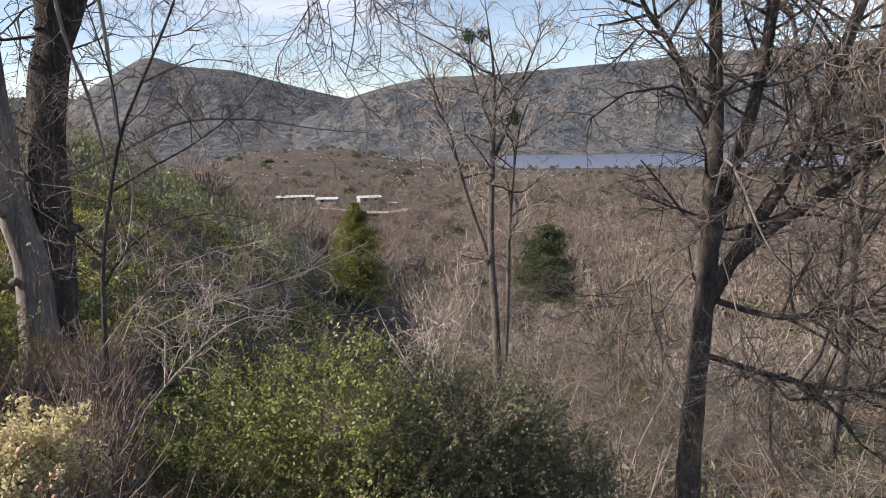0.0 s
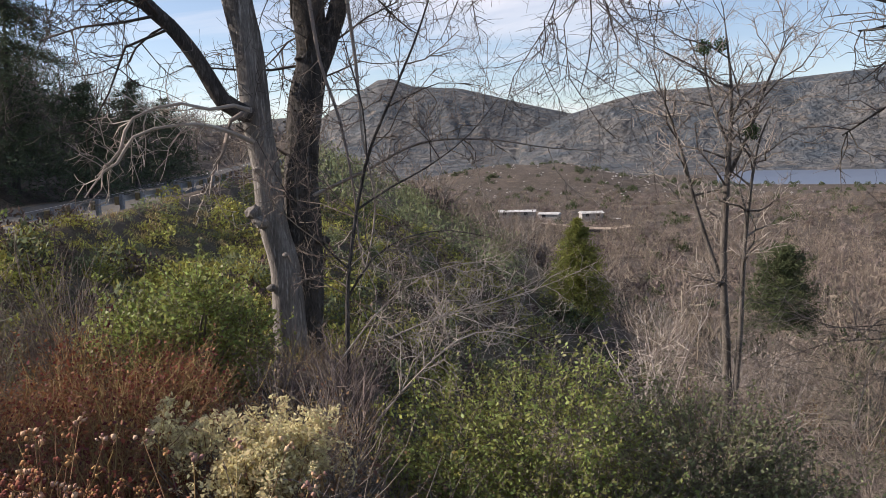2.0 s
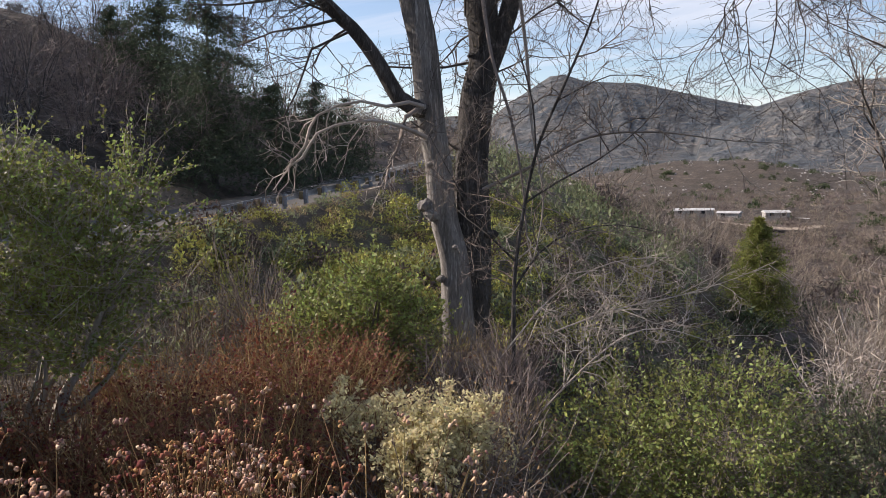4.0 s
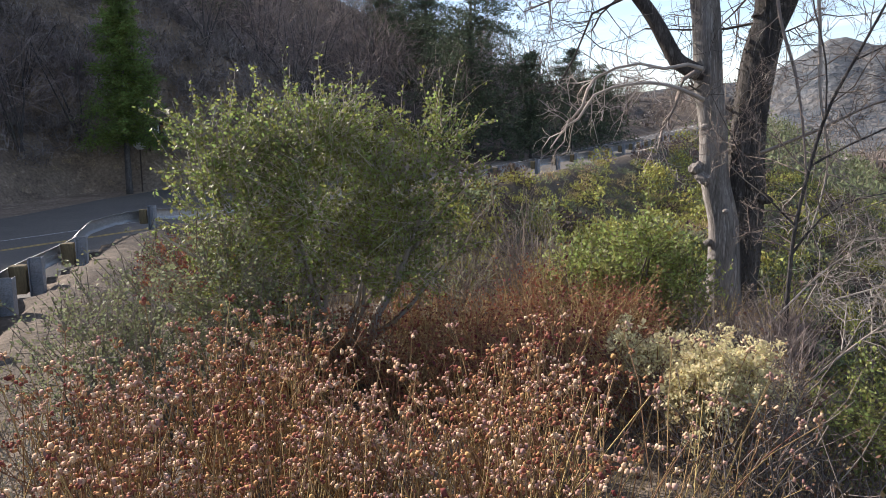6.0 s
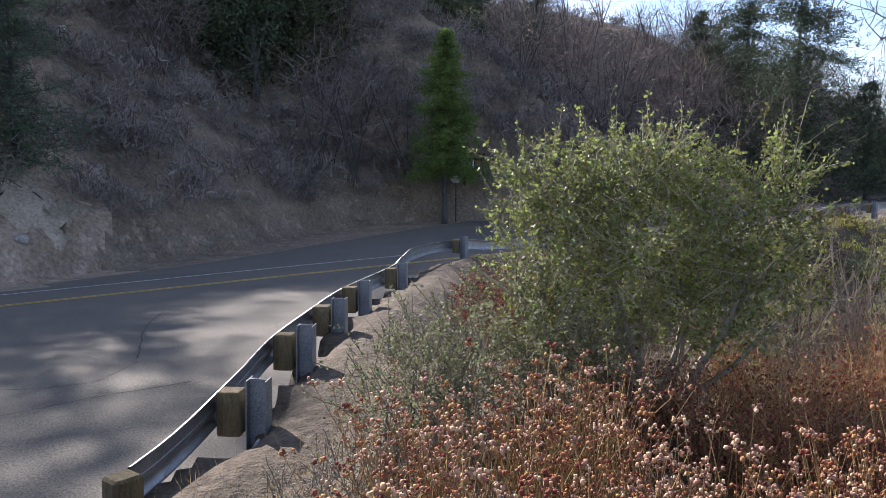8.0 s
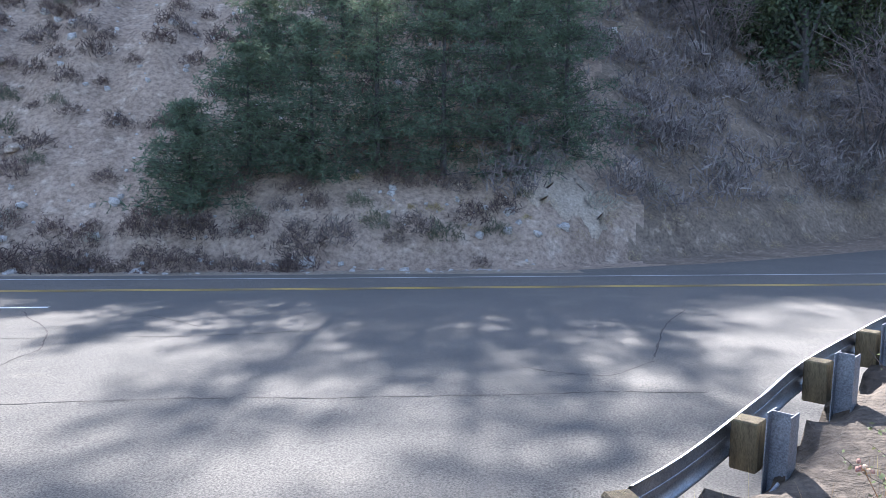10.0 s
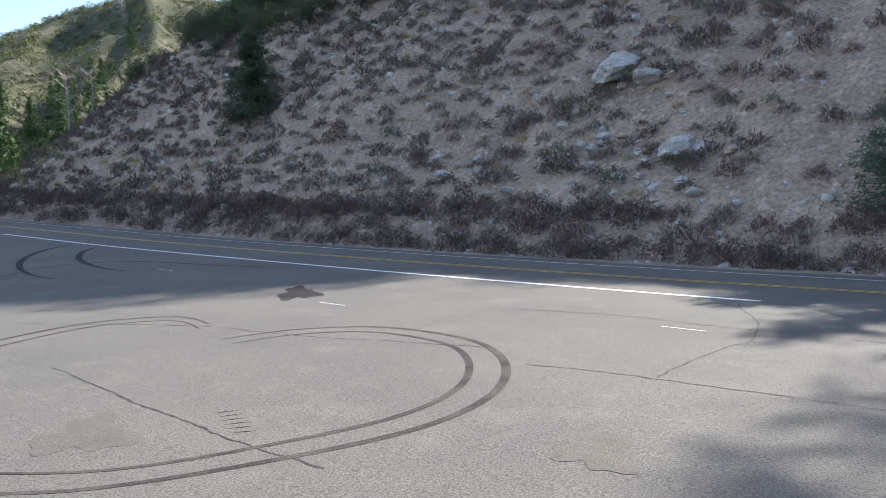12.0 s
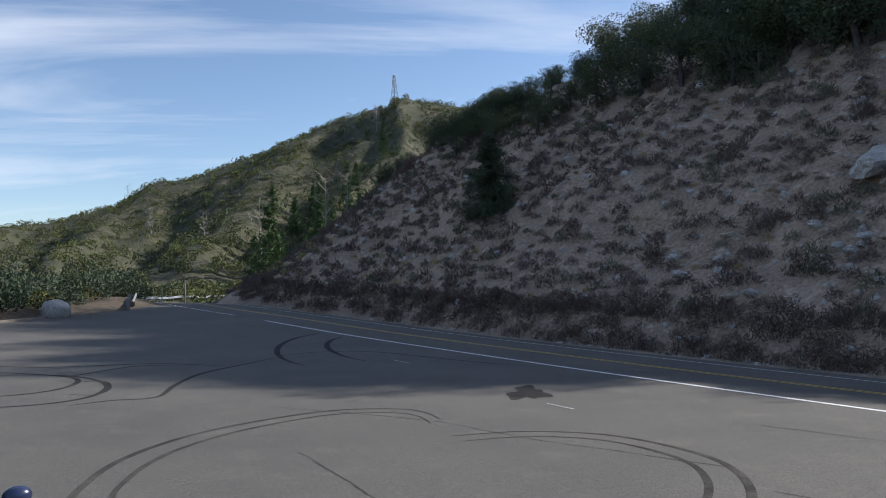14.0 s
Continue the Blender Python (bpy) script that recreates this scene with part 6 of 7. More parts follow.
def conifer(place, seed, tall, wide, label, mat, rings_=22, needles=26, bare=0.1, droop=0.25, power=0.8, needle=0.2, dead=False, group=""):
    t, l, p = conifer_mesh(seed, tall, wide, rings_, needles, bare, droop, power, needle, dead)
    e = thing("conifer", tuple(place), label, "tree", group)
    under(new("trunk", fast_mesh("trunk", *tubes([t], 8), "bark", True)), e)
    under(new("branchwork", fast_mesh("branchwork", *tubes(l, 3), "bark")), e)
    if p is not None:
        under(new("foliage", fast_mesh("foliage", *leaves_at(np.random.default_rng(seed), p, needle, 0.8, 0.2 if needle < 0.35 else 0.34), mat)), e)
    return e


def ground_spot(az, r, sink=0.1):
    p = spot(az, 0, r)
    return np.array([p[0], p[1], ground_z(p[0], p[1]) - sink])


def tall_to(az, el, r, base):
    return float(spot(az, el, r)[2] - base[2])


g = ground_spot(67.0, 50)
conifer(g, 51, tall_to(67, 9.6, 50, g), 3.6, "bright green young cedar with a bare lower trunk by the road", "cedar_green", 40, 150, 0.25, 0.3, 0.62, 0.24)
g = ground_spot(6.1, 70)
g[2] = spot(6.1, -10.9, 70)[2]
conifer(g, 52, tall_to(6.1, -4.4, 70, g), 3.9, "yellow-green cone-shaped cedar in the valley", "cedar_yellow", 46, 170, 0.01, 0.3, 0.72, 0.24)
g = ground_spot(-7.5, 58)
g[2] = max(g[2], spot(-7.5, -11.5, 58)[2])
conifer(g, 53, tall_to(-7.5, -6.1, 58, g), 2.9, "dark green rounded conifer in the valley", "oak_dark", 30, 170, 0.02, 0.15, 0.34, 0.22)
for k, (az, top, r, w, mat, dd) in enumerate(((43.45, 13.4, 62, 8.5, "pine", True), (46.5, 12.9, 78, 7.5, "pine", True), (39.2, 5.4, 60, 5.0, "pine", False), (36.4, 5.6, 70, 6.0, "pine", False), (49.4, 10.4, 84, 4.0, "pine", False), (60.5, 13.2, 82, 4.2, "pine", False), (64.5, 14, 86, 5.0, "pine", False), (34.4, 4.4, 82, 6.0, "pine", False), (70, 14.5, 78, 5.0, "pine", False))):
    g = ground_spot(az, r)
    conifer(g, 60 + k, tall_to(az, top, r, g), w, "tall thinning dark pine with drooping boughs" if dd else "dark pine on the shaded hillside", mat, 28 if dd else 24, 330 if dd else 110, 0.12, 0.6 if dd else 0.4, 0.62, 0.26, False, "dark pines")
# the last four, tallest and higher up, are added to shade the turnout
for k, (az, r, tall, w) in enumerate(((120.6, 32.0, 4.2, 2.7), (116.8, 33.0, 5.6, 3.2), (112.6, 33.0, 6.6, 3.4), (108.2, 34, 8.5, 3.6), (103.6, 33.5, 9, 3.6), (99.2, 34.5, 9.5, 3.6), (95.2, 37, 9.5, 3.4), (110.5, 39.5, 7, 3.5), (102, 41, 8.5, 3.6), (115.5, 38.5, 5.5, 3.2), (104.5, 43, 12, 3.8), (100.5, 44, 13, 4.2), (96.5, 44, 13, 3.8), (98.5, 40, 12, 3.4))):
    g = ground_spot(az, r, 0.4)
    conifer(g, 80 + k, tall, w, "bushy dark green pine at the foot of the slope", "pine_blue", 22, 110, 0.02, 0.12, 0.5, 0.2, False, "roadside pines")
r_up = np.linspace(40, 110, 300)
p_up = np.array([spot(163.5, 4.1, q) for q in r_up])
r_up = float(r_up[np.argmax(height(p_up[:, 0], p_up[:, 1]) > p_up[:, 2])])
g = ground_spot(163.5, r_up, 0.3)
conifer(g, 95, tall_to(163.5, 9.7, r_up, g), 3.0, "dark young pine at the edge of the cut slope", "pine", 30, 150, 0.03, 0.15, 0.6, 0.26)
fars = []
for k in range(5):
    g = ground_spot(176, 170 + 5 * k)
    fars.append(conifer(g, 100 + k, 12 + 1.5 * k, 3.6, "conifer on the sunlit southern slope", "needle", 16, 56, 0.06, 0.35, 0.8, 0.5, False, "southern slope conifers"))
for k in range(52):
    az, r = hr.uniform(160, 181), hr.uniform(115, 330)
    g = ground_spot(az, r)
    copy_thing(fars[k % 5], pose(*g, 0, 0, hr.uniform(0, 360))).scale = (hr.uniform(0.5, 0.95),) * 3


# ---- oaks above the cut, and bare woods ----
def oak_model(seed, tall, wide, n, leaf, mat):
    rng = np.random.default_rng(seed)
    limbs, pts = [limb(rng, (0, 0, 0), (0, 0, 1), tall * 0.5, tall * 0.035, tall * 0.02, 4, 0.06)], []
    for _ in range(9):
        a, q = rng.uniform(0, 6.28), rng.uniform(0.15, 0.62)
        c = np.array([math.cos(a) * wide * q, math.sin(a) * wide * q, tall * rng.uniform(0.12, 0.74)])
        limbs.append(limb(rng, limbs[0][0][2], c - limbs[0][0][2], np.linalg.norm(c - limbs[0][0][2]), tall * 0.015, 0.02, 3, 0.1))
        p, _ = ball_points(rng, n // 9, c, np.array([0.5, 0.5, 0.36]) * wide * rng.uniform(0.6, 1.1), 0.55)
        pts.append(p)
    e = thing("evergreen_oak", (0, 0, -60), "dark evergreen oak on the hill above the cut", "tree", "evergreen oaks on the hill")
    under(new("trunk", fast_mesh("trunk", *tubes(limbs, 6), "bark", True)), e)
    under(new("crown", fast_mesh("crown", *leaves_at(rng, np.vstack(pts), leaf, 0.9, 0.6), mat)), e)
    return e


def set_or_copy(models, k, place, turn, scale):
    m = models[k % len(models)]
    if k < len(models):
        m.matrix_world = pose(*place, 0, 0, turn)
        m.scale = (scale,) * 3
        return m
    c = copy_thing(m, pose(*place, 0, 0, turn))
    c.scale = (scale,) * 3
    return c


oaks = [oak_model(120 + k, 6.6 + 0.6 * k, 3.5, 2600, 0.23, "pine" if k % 2 else "oak_dark") for k in range(4)]
places = np.vstack([along_road(hr, 80, -80, -14, 27.5, 38), along_road(hr, 60, -80, -15, 36, 60), along_road(hr, 34, 9, 26, 30, 48), along_road(hr, 30, 9, 23, 46, 80), along_road(hr, 14, -98, -70, 24, 40), along_road(hr, 46, -98, -58, 24, 36), along_road(hr, 30, -74, -40, 44, 62), scatter_xy(hr, 22, 34, 46, 60, 84, hillward), scatter_xy(hr, 14, 66, 74, 70, 100, hillward), scatter_xy(hr, 16, 186.5, 199, 72, 92, lambda q: side_of(EDGE_LINE, q[:, 0], q[:, 1]) > 3)])
pl = on_ground(places, 0.2)
for k, p in enumerate(pl):
    p_az = math.degrees(math.atan2(-p[0], p[1]))
    set_or_copy(oaks, k, p, hr.uniform(0, 360), hr.uniform(0.4, 0.62) if p_az > 156 or p_az < -150 else hr.uniform(0.7, 1.0) if p_az > 141 or p_az < 60 else hr.uniform(0.85, 1.35))


def bare_model(seed, tall, stems, counts=(7, 5, 3), lean=(0.15, 0.55)):
    rng = np.random.default_rng(seed)
    mains = []
    for _ in range(stems):
        a, q = rng.uniform(0, 6.28), rng.uniform(*lean)
        mains.append(limb(rng, (rng.normal(0, 0.1), rng.normal(0, 0.1), 0), (math.cos(a) * q, math.sin(a) * q, 1), tall * rng.uniform(0.75, 1.0), tall * 0.009, tall * 0.0035, 4, 0.1))
    gen = twigs_on(rng, mains, counts, (tall * 0.3, tall * 0.15, tall * 0.08), (tall * 0.0036, tall * 0.0023, tall * 0.0016), 3, 0.85, 0.02, 0.25, 0.25, 2)
    return tubes(mains, 5), join([tubes(gq, 3) for gq in gen])


def slivers(seed, n, mid_z, wide, tall, size, narrow):
    """Fine bare twigs, each a thin sliver, filling a rounded crown."""
    rng = np.random.default_rng(seed)
    p, d = ball_points(rng, n, (0, 0, mid_z), (wide, wide, tall), 0.3)
    a = d + rng.normal(0, 0.55, (n, 3)) + (0, 0, 0.5)
    a /= np.linalg.norm(a, axis=1)[:, None]
    b_ = np.cross(a, rng.normal(0, 1, (n, 3)))
    b_ /= np.linalg.norm(b_, axis=1)[:, None]
    s = size * rng.uniform(0.6, 1.3, (n, 1))
    w = s * narrow * 0.5
    v = np.stack([p - a * s * 0.5 - b_ * w, p - a * s * 0.5 + b_ * w, p + a * s * 0.5 + b_ * w * 0.4, p + a * s * 0.5 - b_ * w * 0.4], 1).reshape(-1, 3)
    return v, np.arange(4 * n).reshape(n, 4)


woods = []
for k in range(4):
    mb, mt = bare_model(140 + k, 6.0, 5, (4, 2, 1))
    e = thing("bare_tree", (0, 0, -60), "leafless grey-brown tree on the hillside", "tree", "bare hillside trees")
    under(new("stemwork", fast_mesh("stemwork", *mb, "bark")), e)
    mt = join([mt, slivers(150 + k, 170, 3.6, 2.3, 2.2, 1.0, 0.035)])
    under(new("twiggery", fast_mesh("twiggery", *mt, "purple_twig")), e)
    woods.append(e)
north = [(hr.uniform(42, 63), hr.uniform(56, 100)) for _ in range(74)] + [(hr.uniform(28, 45), hr.uniform(75, 125)) for _ in range(40)] + [(hr.uniform(68, 88), hr.uniform(52, 75)) for _ in range(24)]
north = [q for q in north if side_of(CENTRE, np.array([spot(*[q[0], 0, q[1]])[0]]), np.array([spot(q[0], 0, q[1])[1]]))[0] > 9]
for k, (az, r) in enumerate(north):
    if 63.5 < az < 69 and r < 60:
        continue
    set_or_copy(woods, k, ground_spot(az, r, 0.1), hr.uniform(0, 360), hr.uniform(0.7, 1.35))

# woodland in the valley
def far_tree(seed):
    """A light bare tree for far woods."""
    rng = np.random.default_rng(seed)
    mains = []
    for _ in range(4):
        a, q = rng.uniform(0, 6.28), rng.uniform(0.2, 0.7)
        mains.append(limb(rng, (0, 0, 0), (math.cos(a) * q, math.sin(a) * q, 1), 4.5, 0.06, 0.03, 2, 0.1))
    return join([tubes(mains, 3), slivers(seed, 90, 3.2, 2.0, 2.1, 0.9, 0.06)])


mb, mt = bare_model(162, 3.0, 6, (5, 4, 2), (0.4, 1.5))
xy = np.vstack([scatter_xy(hr, 26, -34, 6, 9, 20), scatter_xy(hr, 20, -30, 10, 16, 34), scatter_xy(hr, 8, 4, 12, 12, 22)])
stuff("near_thicket", placed(join([mb, mt]), on_ground(xy[::2], 0.1), hr, (0.5, 1.05), 0.3), "grey_twig", "pale tangled leafless thicket on the slope below the bank", "woodland")
stuff("near_brown_thicket", placed(join([mb, mt]), on_ground(xy[1::2], 0.1), hr, (0.5, 1.05), 0.3), "twig", "brown tangled leafless thicket on the slope below the bank", "woodland")
xy = scatter_xy(hr, 300, 24, 52, 85, 330)
xy = xy[side_of(CENTRE, xy[:, 0], xy[:, 1]) > 8]
scrub("north_slope_brush", big, on_ground(xy), (1.2, 3.0), 9, "twig", "greypurple", "grey brush on the northern slope")
mb, mt = bare_model(160, 4.4, 5, (3, 2, 1), (0.2, 0.9))
thicket = join([mb, mt, slivers(165, 170, 2.7, 1.7, 1.6, 0.8, 0.03)])
thin_thicket = far_tree(161)
xy = np.vstack([scatter_xy(hr, 70, -38, 5, 24, 50), scatter_xy(hr, 230, -38, 12, 40, 110)])
v_az, v_r = np.degrees(np.arctan2(-xy[:, 0], xy[:, 1])), np.hypot(xy[:, 0], xy[:, 1])
xy = xy[~((v_az > 3.0) & (v_r < 84))]
sel = hr.uniform(0, 1, len(xy))
stuff("valley_thicket", placed(thicket, on_ground(xy[sel < 0.6], 0.1), hr, (0.55, 1.1)), "valley_twig", "grey-brown leafless thicket in the valley", "woodland")
stuff("valley_thicket_pale", placed(thicket, on_ground(xy[sel >= 0.6], 0.1), hr, (0.55, 1.1)), "pale_twig", "paler leafless thicket in the valley", "woodland")
xy = np.vstack([scatter_xy(hr, 1050, -36, 16, 60, 330), scatter_xy(hr, 300, 8, 40, 110, 330), scatter_xy(hr, 700, -36, 17, 300, 640)])
v_az, v_r = np.degrees(np.arctan2(-xy[:, 0], xy[:, 1])), np.hypot(xy[:, 0], xy[:, 1])
xy = xy[~((v_az > 3.0) & (v_r < 100))]
stuff("far_woodland", placed(thin_thicket, on_ground(xy, 0.1), hr, (0.7, 1.5)), "valley_twig", "leafless woodland on the valley floor", "woodland")
far_az, far_r = np.radians(hr.uniform(-36, 17, 1900)), hr.uniform(95, 720, 1900)
far_r = np.where(np.degrees(far_az) > 3, np.maximum(far_r, 130), far_r)
xy = np.column_stack([EYE[0] - far_r * np.sin(far_az), EYE[1] + far_r * np.cos(far_az)])
sel, pl = hr.uniform(0, 1, len(xy)), on_ground(xy, 0.3)
for nm, lo, hi, mt, lb in (("far_brown_crowns", 0.0, 0.45, "valley_twig", "rounded brown leafless crowns in the valley"), ("far_grey_crowns", 0.45, 0.75, "purple_twig", "rounded grey leafless crowns in the valley"), ("far_dark_crowns", 0.75, 1.0, "greybrown", "dark leafless crowns in the valley")):
    stuff(nm, placed(dome(71, 90, 1.0, 1.15, 0.4, 0.16), pl[(sel >= lo) & (sel < hi)], hr, (1.7, 3.8)), mt, lb, "woodland")
lvs, _ = ball_points(hr, 260, (0, 0, 0.5), (0.9, 0.9, 0.8), 0.5)
clump = leaves_at(hr, lvs[lvs[:, 2] > -0.15], 0.4, 1.0, 0.5)
xy = np.vstack([scatter_xy(hr, 60, -30, 8, 45, 130), scatter_xy(hr, 150, -35, 20, 120, 420)])
stuff("valley_evergreens", placed(dome(72, 260, 1.0, 1.1, 0.2, 0.5), on_ground(xy, 0.2), hr, (1.2, 3.0)), "oak_dark", "dark evergreen trees scattered in the valley", "woodland")
xy = scatter_xy(hr, 420, -30, 17, 380, 1050)
stuff("far_evergreens", placed(dome(73, 110, 1.0, 1.1, 0.3, 0.5), on_ground(xy, 0.4), hr, (1.6, 4.5)), "oak_dark", "far dark trees on the valley floor and low hill", "woodland")
xy = scatter_xy(hr, 70, 3.5, 14, 1010, 1080)
stuff("far_tree_row", placed((clump[0], clump[1][::2]), on_ground(xy, 0.4), hr, (5, 9)), "oak_dark", "row of dark trees before the far range", "woodland")
xy = scatter_xy(hr, 520, -10, 20, 640, 1000)
stuff("far_rocks", placed(STONE, on_ground(xy, 0.0), hr, (0.35, 1.1), 0.0), "paleRock", "pale rocks on the low brown hill", "stones")
def ridge_xy(n, r0, r1):
    az, r = np.radians(hr.uniform(157, 203, n)), hr.uniform(r0, r1, n)
    return np.column_stack([EYE[0] - r * np.sin(az), EYE[1] + r * np.cos(az)])


fine_pts, _ = ball_points(hr, 240, (0, 0, 0.5), (0.9, 0.9, 0.8), 0.6)
fine_clump = leaves_at(hr, fine_pts[fine_pts[:, 2] > 0.0], 0.24, 1.0, 0.6)
for nm, n, mt, lb in (("lower_chaparral", 520, "chap_green", "olive chaparral at the foot of the ridge"), ("lower_dark_brush", 320, "oak_dark", "dark evergreen brush at the foot of the ridge")):
    stuff(nm, placed(fine_clump, on_ground(ridge_xy(n, 116, 240), 0.3), hr, (0.8, 2.3)), mt, lb, "brush")
for nm, n, r0, r1, sc, mt, lb in (("southern_chaparral", 2600, 215, 420, (0.7, 2.0), "chap_green", "olive-green chaparral on the southern ridge"),
                                  ("southern_far_chaparral", 1500, 380, 640, (1.2, 3.0), "chap_green", "olive chaparral near the southern crest"),
                                  ("southern_dark_brush", 1500, 220, 620, (0.9, 2.5), "oak_dark", "dark evergreen brush in the folds of the ridge"),
                                  ("southern_grey_brush", 600, 200, 640, (0.8, 2.2), "greygreen", "grey-green brush on the southern ridge")):
    stuff(nm, placed((clump[0], clump[1][::5]), on_ground(ridge_xy(n, r0, r1), 0.3), hr, sc), mt, lb, "brush")
xy = np.vstack([scatter_xy(hr, 50, 186, 196, 74, 92), scatter_xy(hr, 40, 188, 205, 62, 90), scatter_xy(hr, 30, 193, 206, 56, 70)])
xy = xy[side_of(EDGE_LINE, xy[:, 0], xy[:, 1]) > 1.6]
# dark pine colour stands in for the hill's shade on this brush
stuff("turnout_shade_brush", placed(dome(7, 900, 1.0, 1.1, 0.1, 0.6), on_ground(xy), np.random.default_rng(7), (1.2, 2.6)), "pine", "brush beyond the end of the turnout, coloured dark for the hill's shade", "brush")
xy = xy[::5]
stuff("turnout_yellow_brush", placed(dome(8, 600, 1.0, 1.0, 0.09, 0.5), on_ground(xy), np.random.default_rng(8), (0.8, 1.5)), "yellowgreen", "yellow-green brush beyond the turnout", "brush")
for k, (az, r, tall) in enumerate(((180.2, 195, 16), (175.4, 92, 6.5), (174.0, 96, 5.5), (184, 230, 9), (187.5, 300, 10), (169.2, 300, 14), (172, 420, 14), (189, 480, 12), (160.5, 240, 12))):
    rng_k = np.random.default_rng(700 + k)
    g = ground_spot(az, r)
    stem = limb(rng_k, (0, 0, 0), (0, 0, 1), tall, tall * 0.018, 0.03, 6, 0.04)
    tw_k = twigs_on(rng_k, [stem], (16, 4), (tall * 0.2, tall * 0.1), (tall * 0.006, tall * 0.004), 2, 1.0, -0.02, 0.2, 0.25, 2)
    e = thing("dead_snag", tuple(g), "standing dead tree with broken bare branches", "tree", "dead snags")
    under(new("trunk", fast_mesh("trunk", *tubes([stem], 6), "deadwood", True)), e)
    under(new("branchwork", fast_mesh("branchwork", *join([tubes(q, 3) for q in tw_k]), "pale_twig")), e)

# ---- marks on the paving ----
def paving_at(az, el):
    """Where a line of sight from the bank's end meets the paving."""
    o = np.array([-0.9, -0.53, 3.2])
    a, e = radians(az), math.tan(radians(el))
    r = np.linspace(4, 140, 4000)
    x, y, z = o[0] - r * math.sin(a), o[1] + r * math.cos(a), o[2] + r * e
    i = int(np.argmax(z < lot_height(x, y)))
    return x[i], y[i]


def mark(name, pts, width, mat, label, category, taper=False, step=0.25, lift=0.034):
    line = spline(pts, step)
    w = width * (np.sin(np.linspace(0.05, math.pi - 0.05, len(line))) ** 0.5 if taper else np.ones(len(line)))
    return ribbon(name, line, w / 2, -w / 2, mat, lift, label=label, category=category)


west_loop = [(-4.4, -17.2), (-4.25, -18.2), (-3.7, -18.8), (-2.2, -18.8), (-0.4, -17.5), (0.8, -16.0), (1.5, -14.3), (1.7, -12.7), (1.65, -11.6), (1.2, -10.4), (0.4, -9.4)]
east_loop = [(0.4, -9.4), (-1.2, -8.4), (-3.2, -8.2), (-4.9, -8.4), (-6.3, -9.2), (-7.4, -10.6), (-7.95, -12.2), (-7.8, -13.6), (-7.1, -14.9), (-5.7, -15.5), (-4.2, -15.3)]
for loop, mid_of in ((west_loop, (-2.2, -13.8)), (east_loop, (-4.6, -12.0))):
    for off, wd in ((0.0, 0.14), (0.55, 0.12)):
        c = np.array(mid_of)
        mark("tyre_mark", [tuple(np.array(p) + (c - p) / np.linalg.norm(c - p) * off) for p in loop], wd, "tyre_black", "long curving dark tyre mark on the turnout", "tyre mark", True)
for pts in (((-2.1, -28.9), (-1.5, -30.7), (-1.2, -33.8), (-1.4, -37.7), (-2.2, -41.8), (-3.7, -45.8)), ((-4.4, -30.2), (-3.7, -32.5), (-3.4, -36.2), (-3.8, -40.1), (-4.7, -43.2))):
    mark("tyre_mark", pts, 0.26, "fresh_rubber", "short thick black skid mark near the white line", "tyre mark", True)
for pts in (((3.7, -20.7), (2.9, -21.4), (1.9, -21.8), (1.7, -24.2), (1.2, -26.9), (0.0, -29.5), (-1.2, -31.9)), ((-1.2, -32.3), (-2.7, -34.0), (-5.2, -34.1), (-7.8, -30.5), (-9.3, -28.8), (-10.6, -29.1), (-9.7, -30.7)),
            ((5.0, -26.8), (4.4, -28.1), (3.4, -29.5), (1.4, -29.5)), ((4.1, -22.7), (3.5, -22.5), (3.4, -23.8), (3.9, -25.5), (4.7, -25.1)),
            ((7.5, -21.0), (5.0, -20.8), (3.6, -22.0), (3.6, -24.6), (5.2, -27.0), (8.0, -27.5)), ((9.0, -23.0), (6.0, -22.6), (4.6, -24.0), (5.0, -26.6), (8.5, -28.8)), ((10.0, -31.0), (6.5, -29.6), (3.0, -30.2), (0.6, -29.0))):
    mark("tyre_mark", pts, 0.17, "fresh_rubber", "looping black tyre mark on the turnout", "tyre mark", True)


def blot(x, y, sx, sy, mat, label, category, seed):
    away = np.array([x, y]) / math.hypot(x, y)
    cross = np.array([-away[1], away[0]])
    n, pts = 36, []
    for k in range(n):
        a = 2 * math.pi * k / n
        q = 1 + 0.28 * math.sin(3 * a + seed) + 0.16 * math.sin(7 * a + 2 * seed)
        px, py = np.array([x, y]) + (math.cos(a) * sx * away + math.sin(a) * sy * cross) * q
        pts.append((px, py, float(lot_height(px, py)) + 0.0335))
    pts.append((x, y, float(lot_height(x, y)) + 0.0335))
    return tagged(raw_object("oil_stain", pts, [(k, (k + 1) % n, n) for k in range(n)], mat), label, category, kind="structure")


blot(-7.6, -21.0, 1.35, 0.5, "fresh_rubber", "dark oily stain on the asphalt", "stain", 1.0)
blot(-1.5, -10.2, 0.7, 0.5, "old_stain", "faint brown stain on the asphalt", "stain", 2.0)
blot(-5.9, -6.6, 0.5, 0.4, "old_stain", "faint brown stain on the asphalt", "stain", 3.0)


def crack(pts, seed, label="dark jagged crack in the asphalt"):
    rng = np.random.default_rng(seed)
    line = spline(pts, 0.12)
    j = np.cumsum(rng.normal(0, 0.016, (len(line), 2)), axis=0)
    j = j - np.linspace(0, 1, len(line))[:, None] * j[-1]
    w = np.abs(rng.normal(0.026, 0.012, len(line)))
    return ribbon("crack", line + j, w / 2, -w / 2, "crack_black", 0.0335, label=label, category="crack")


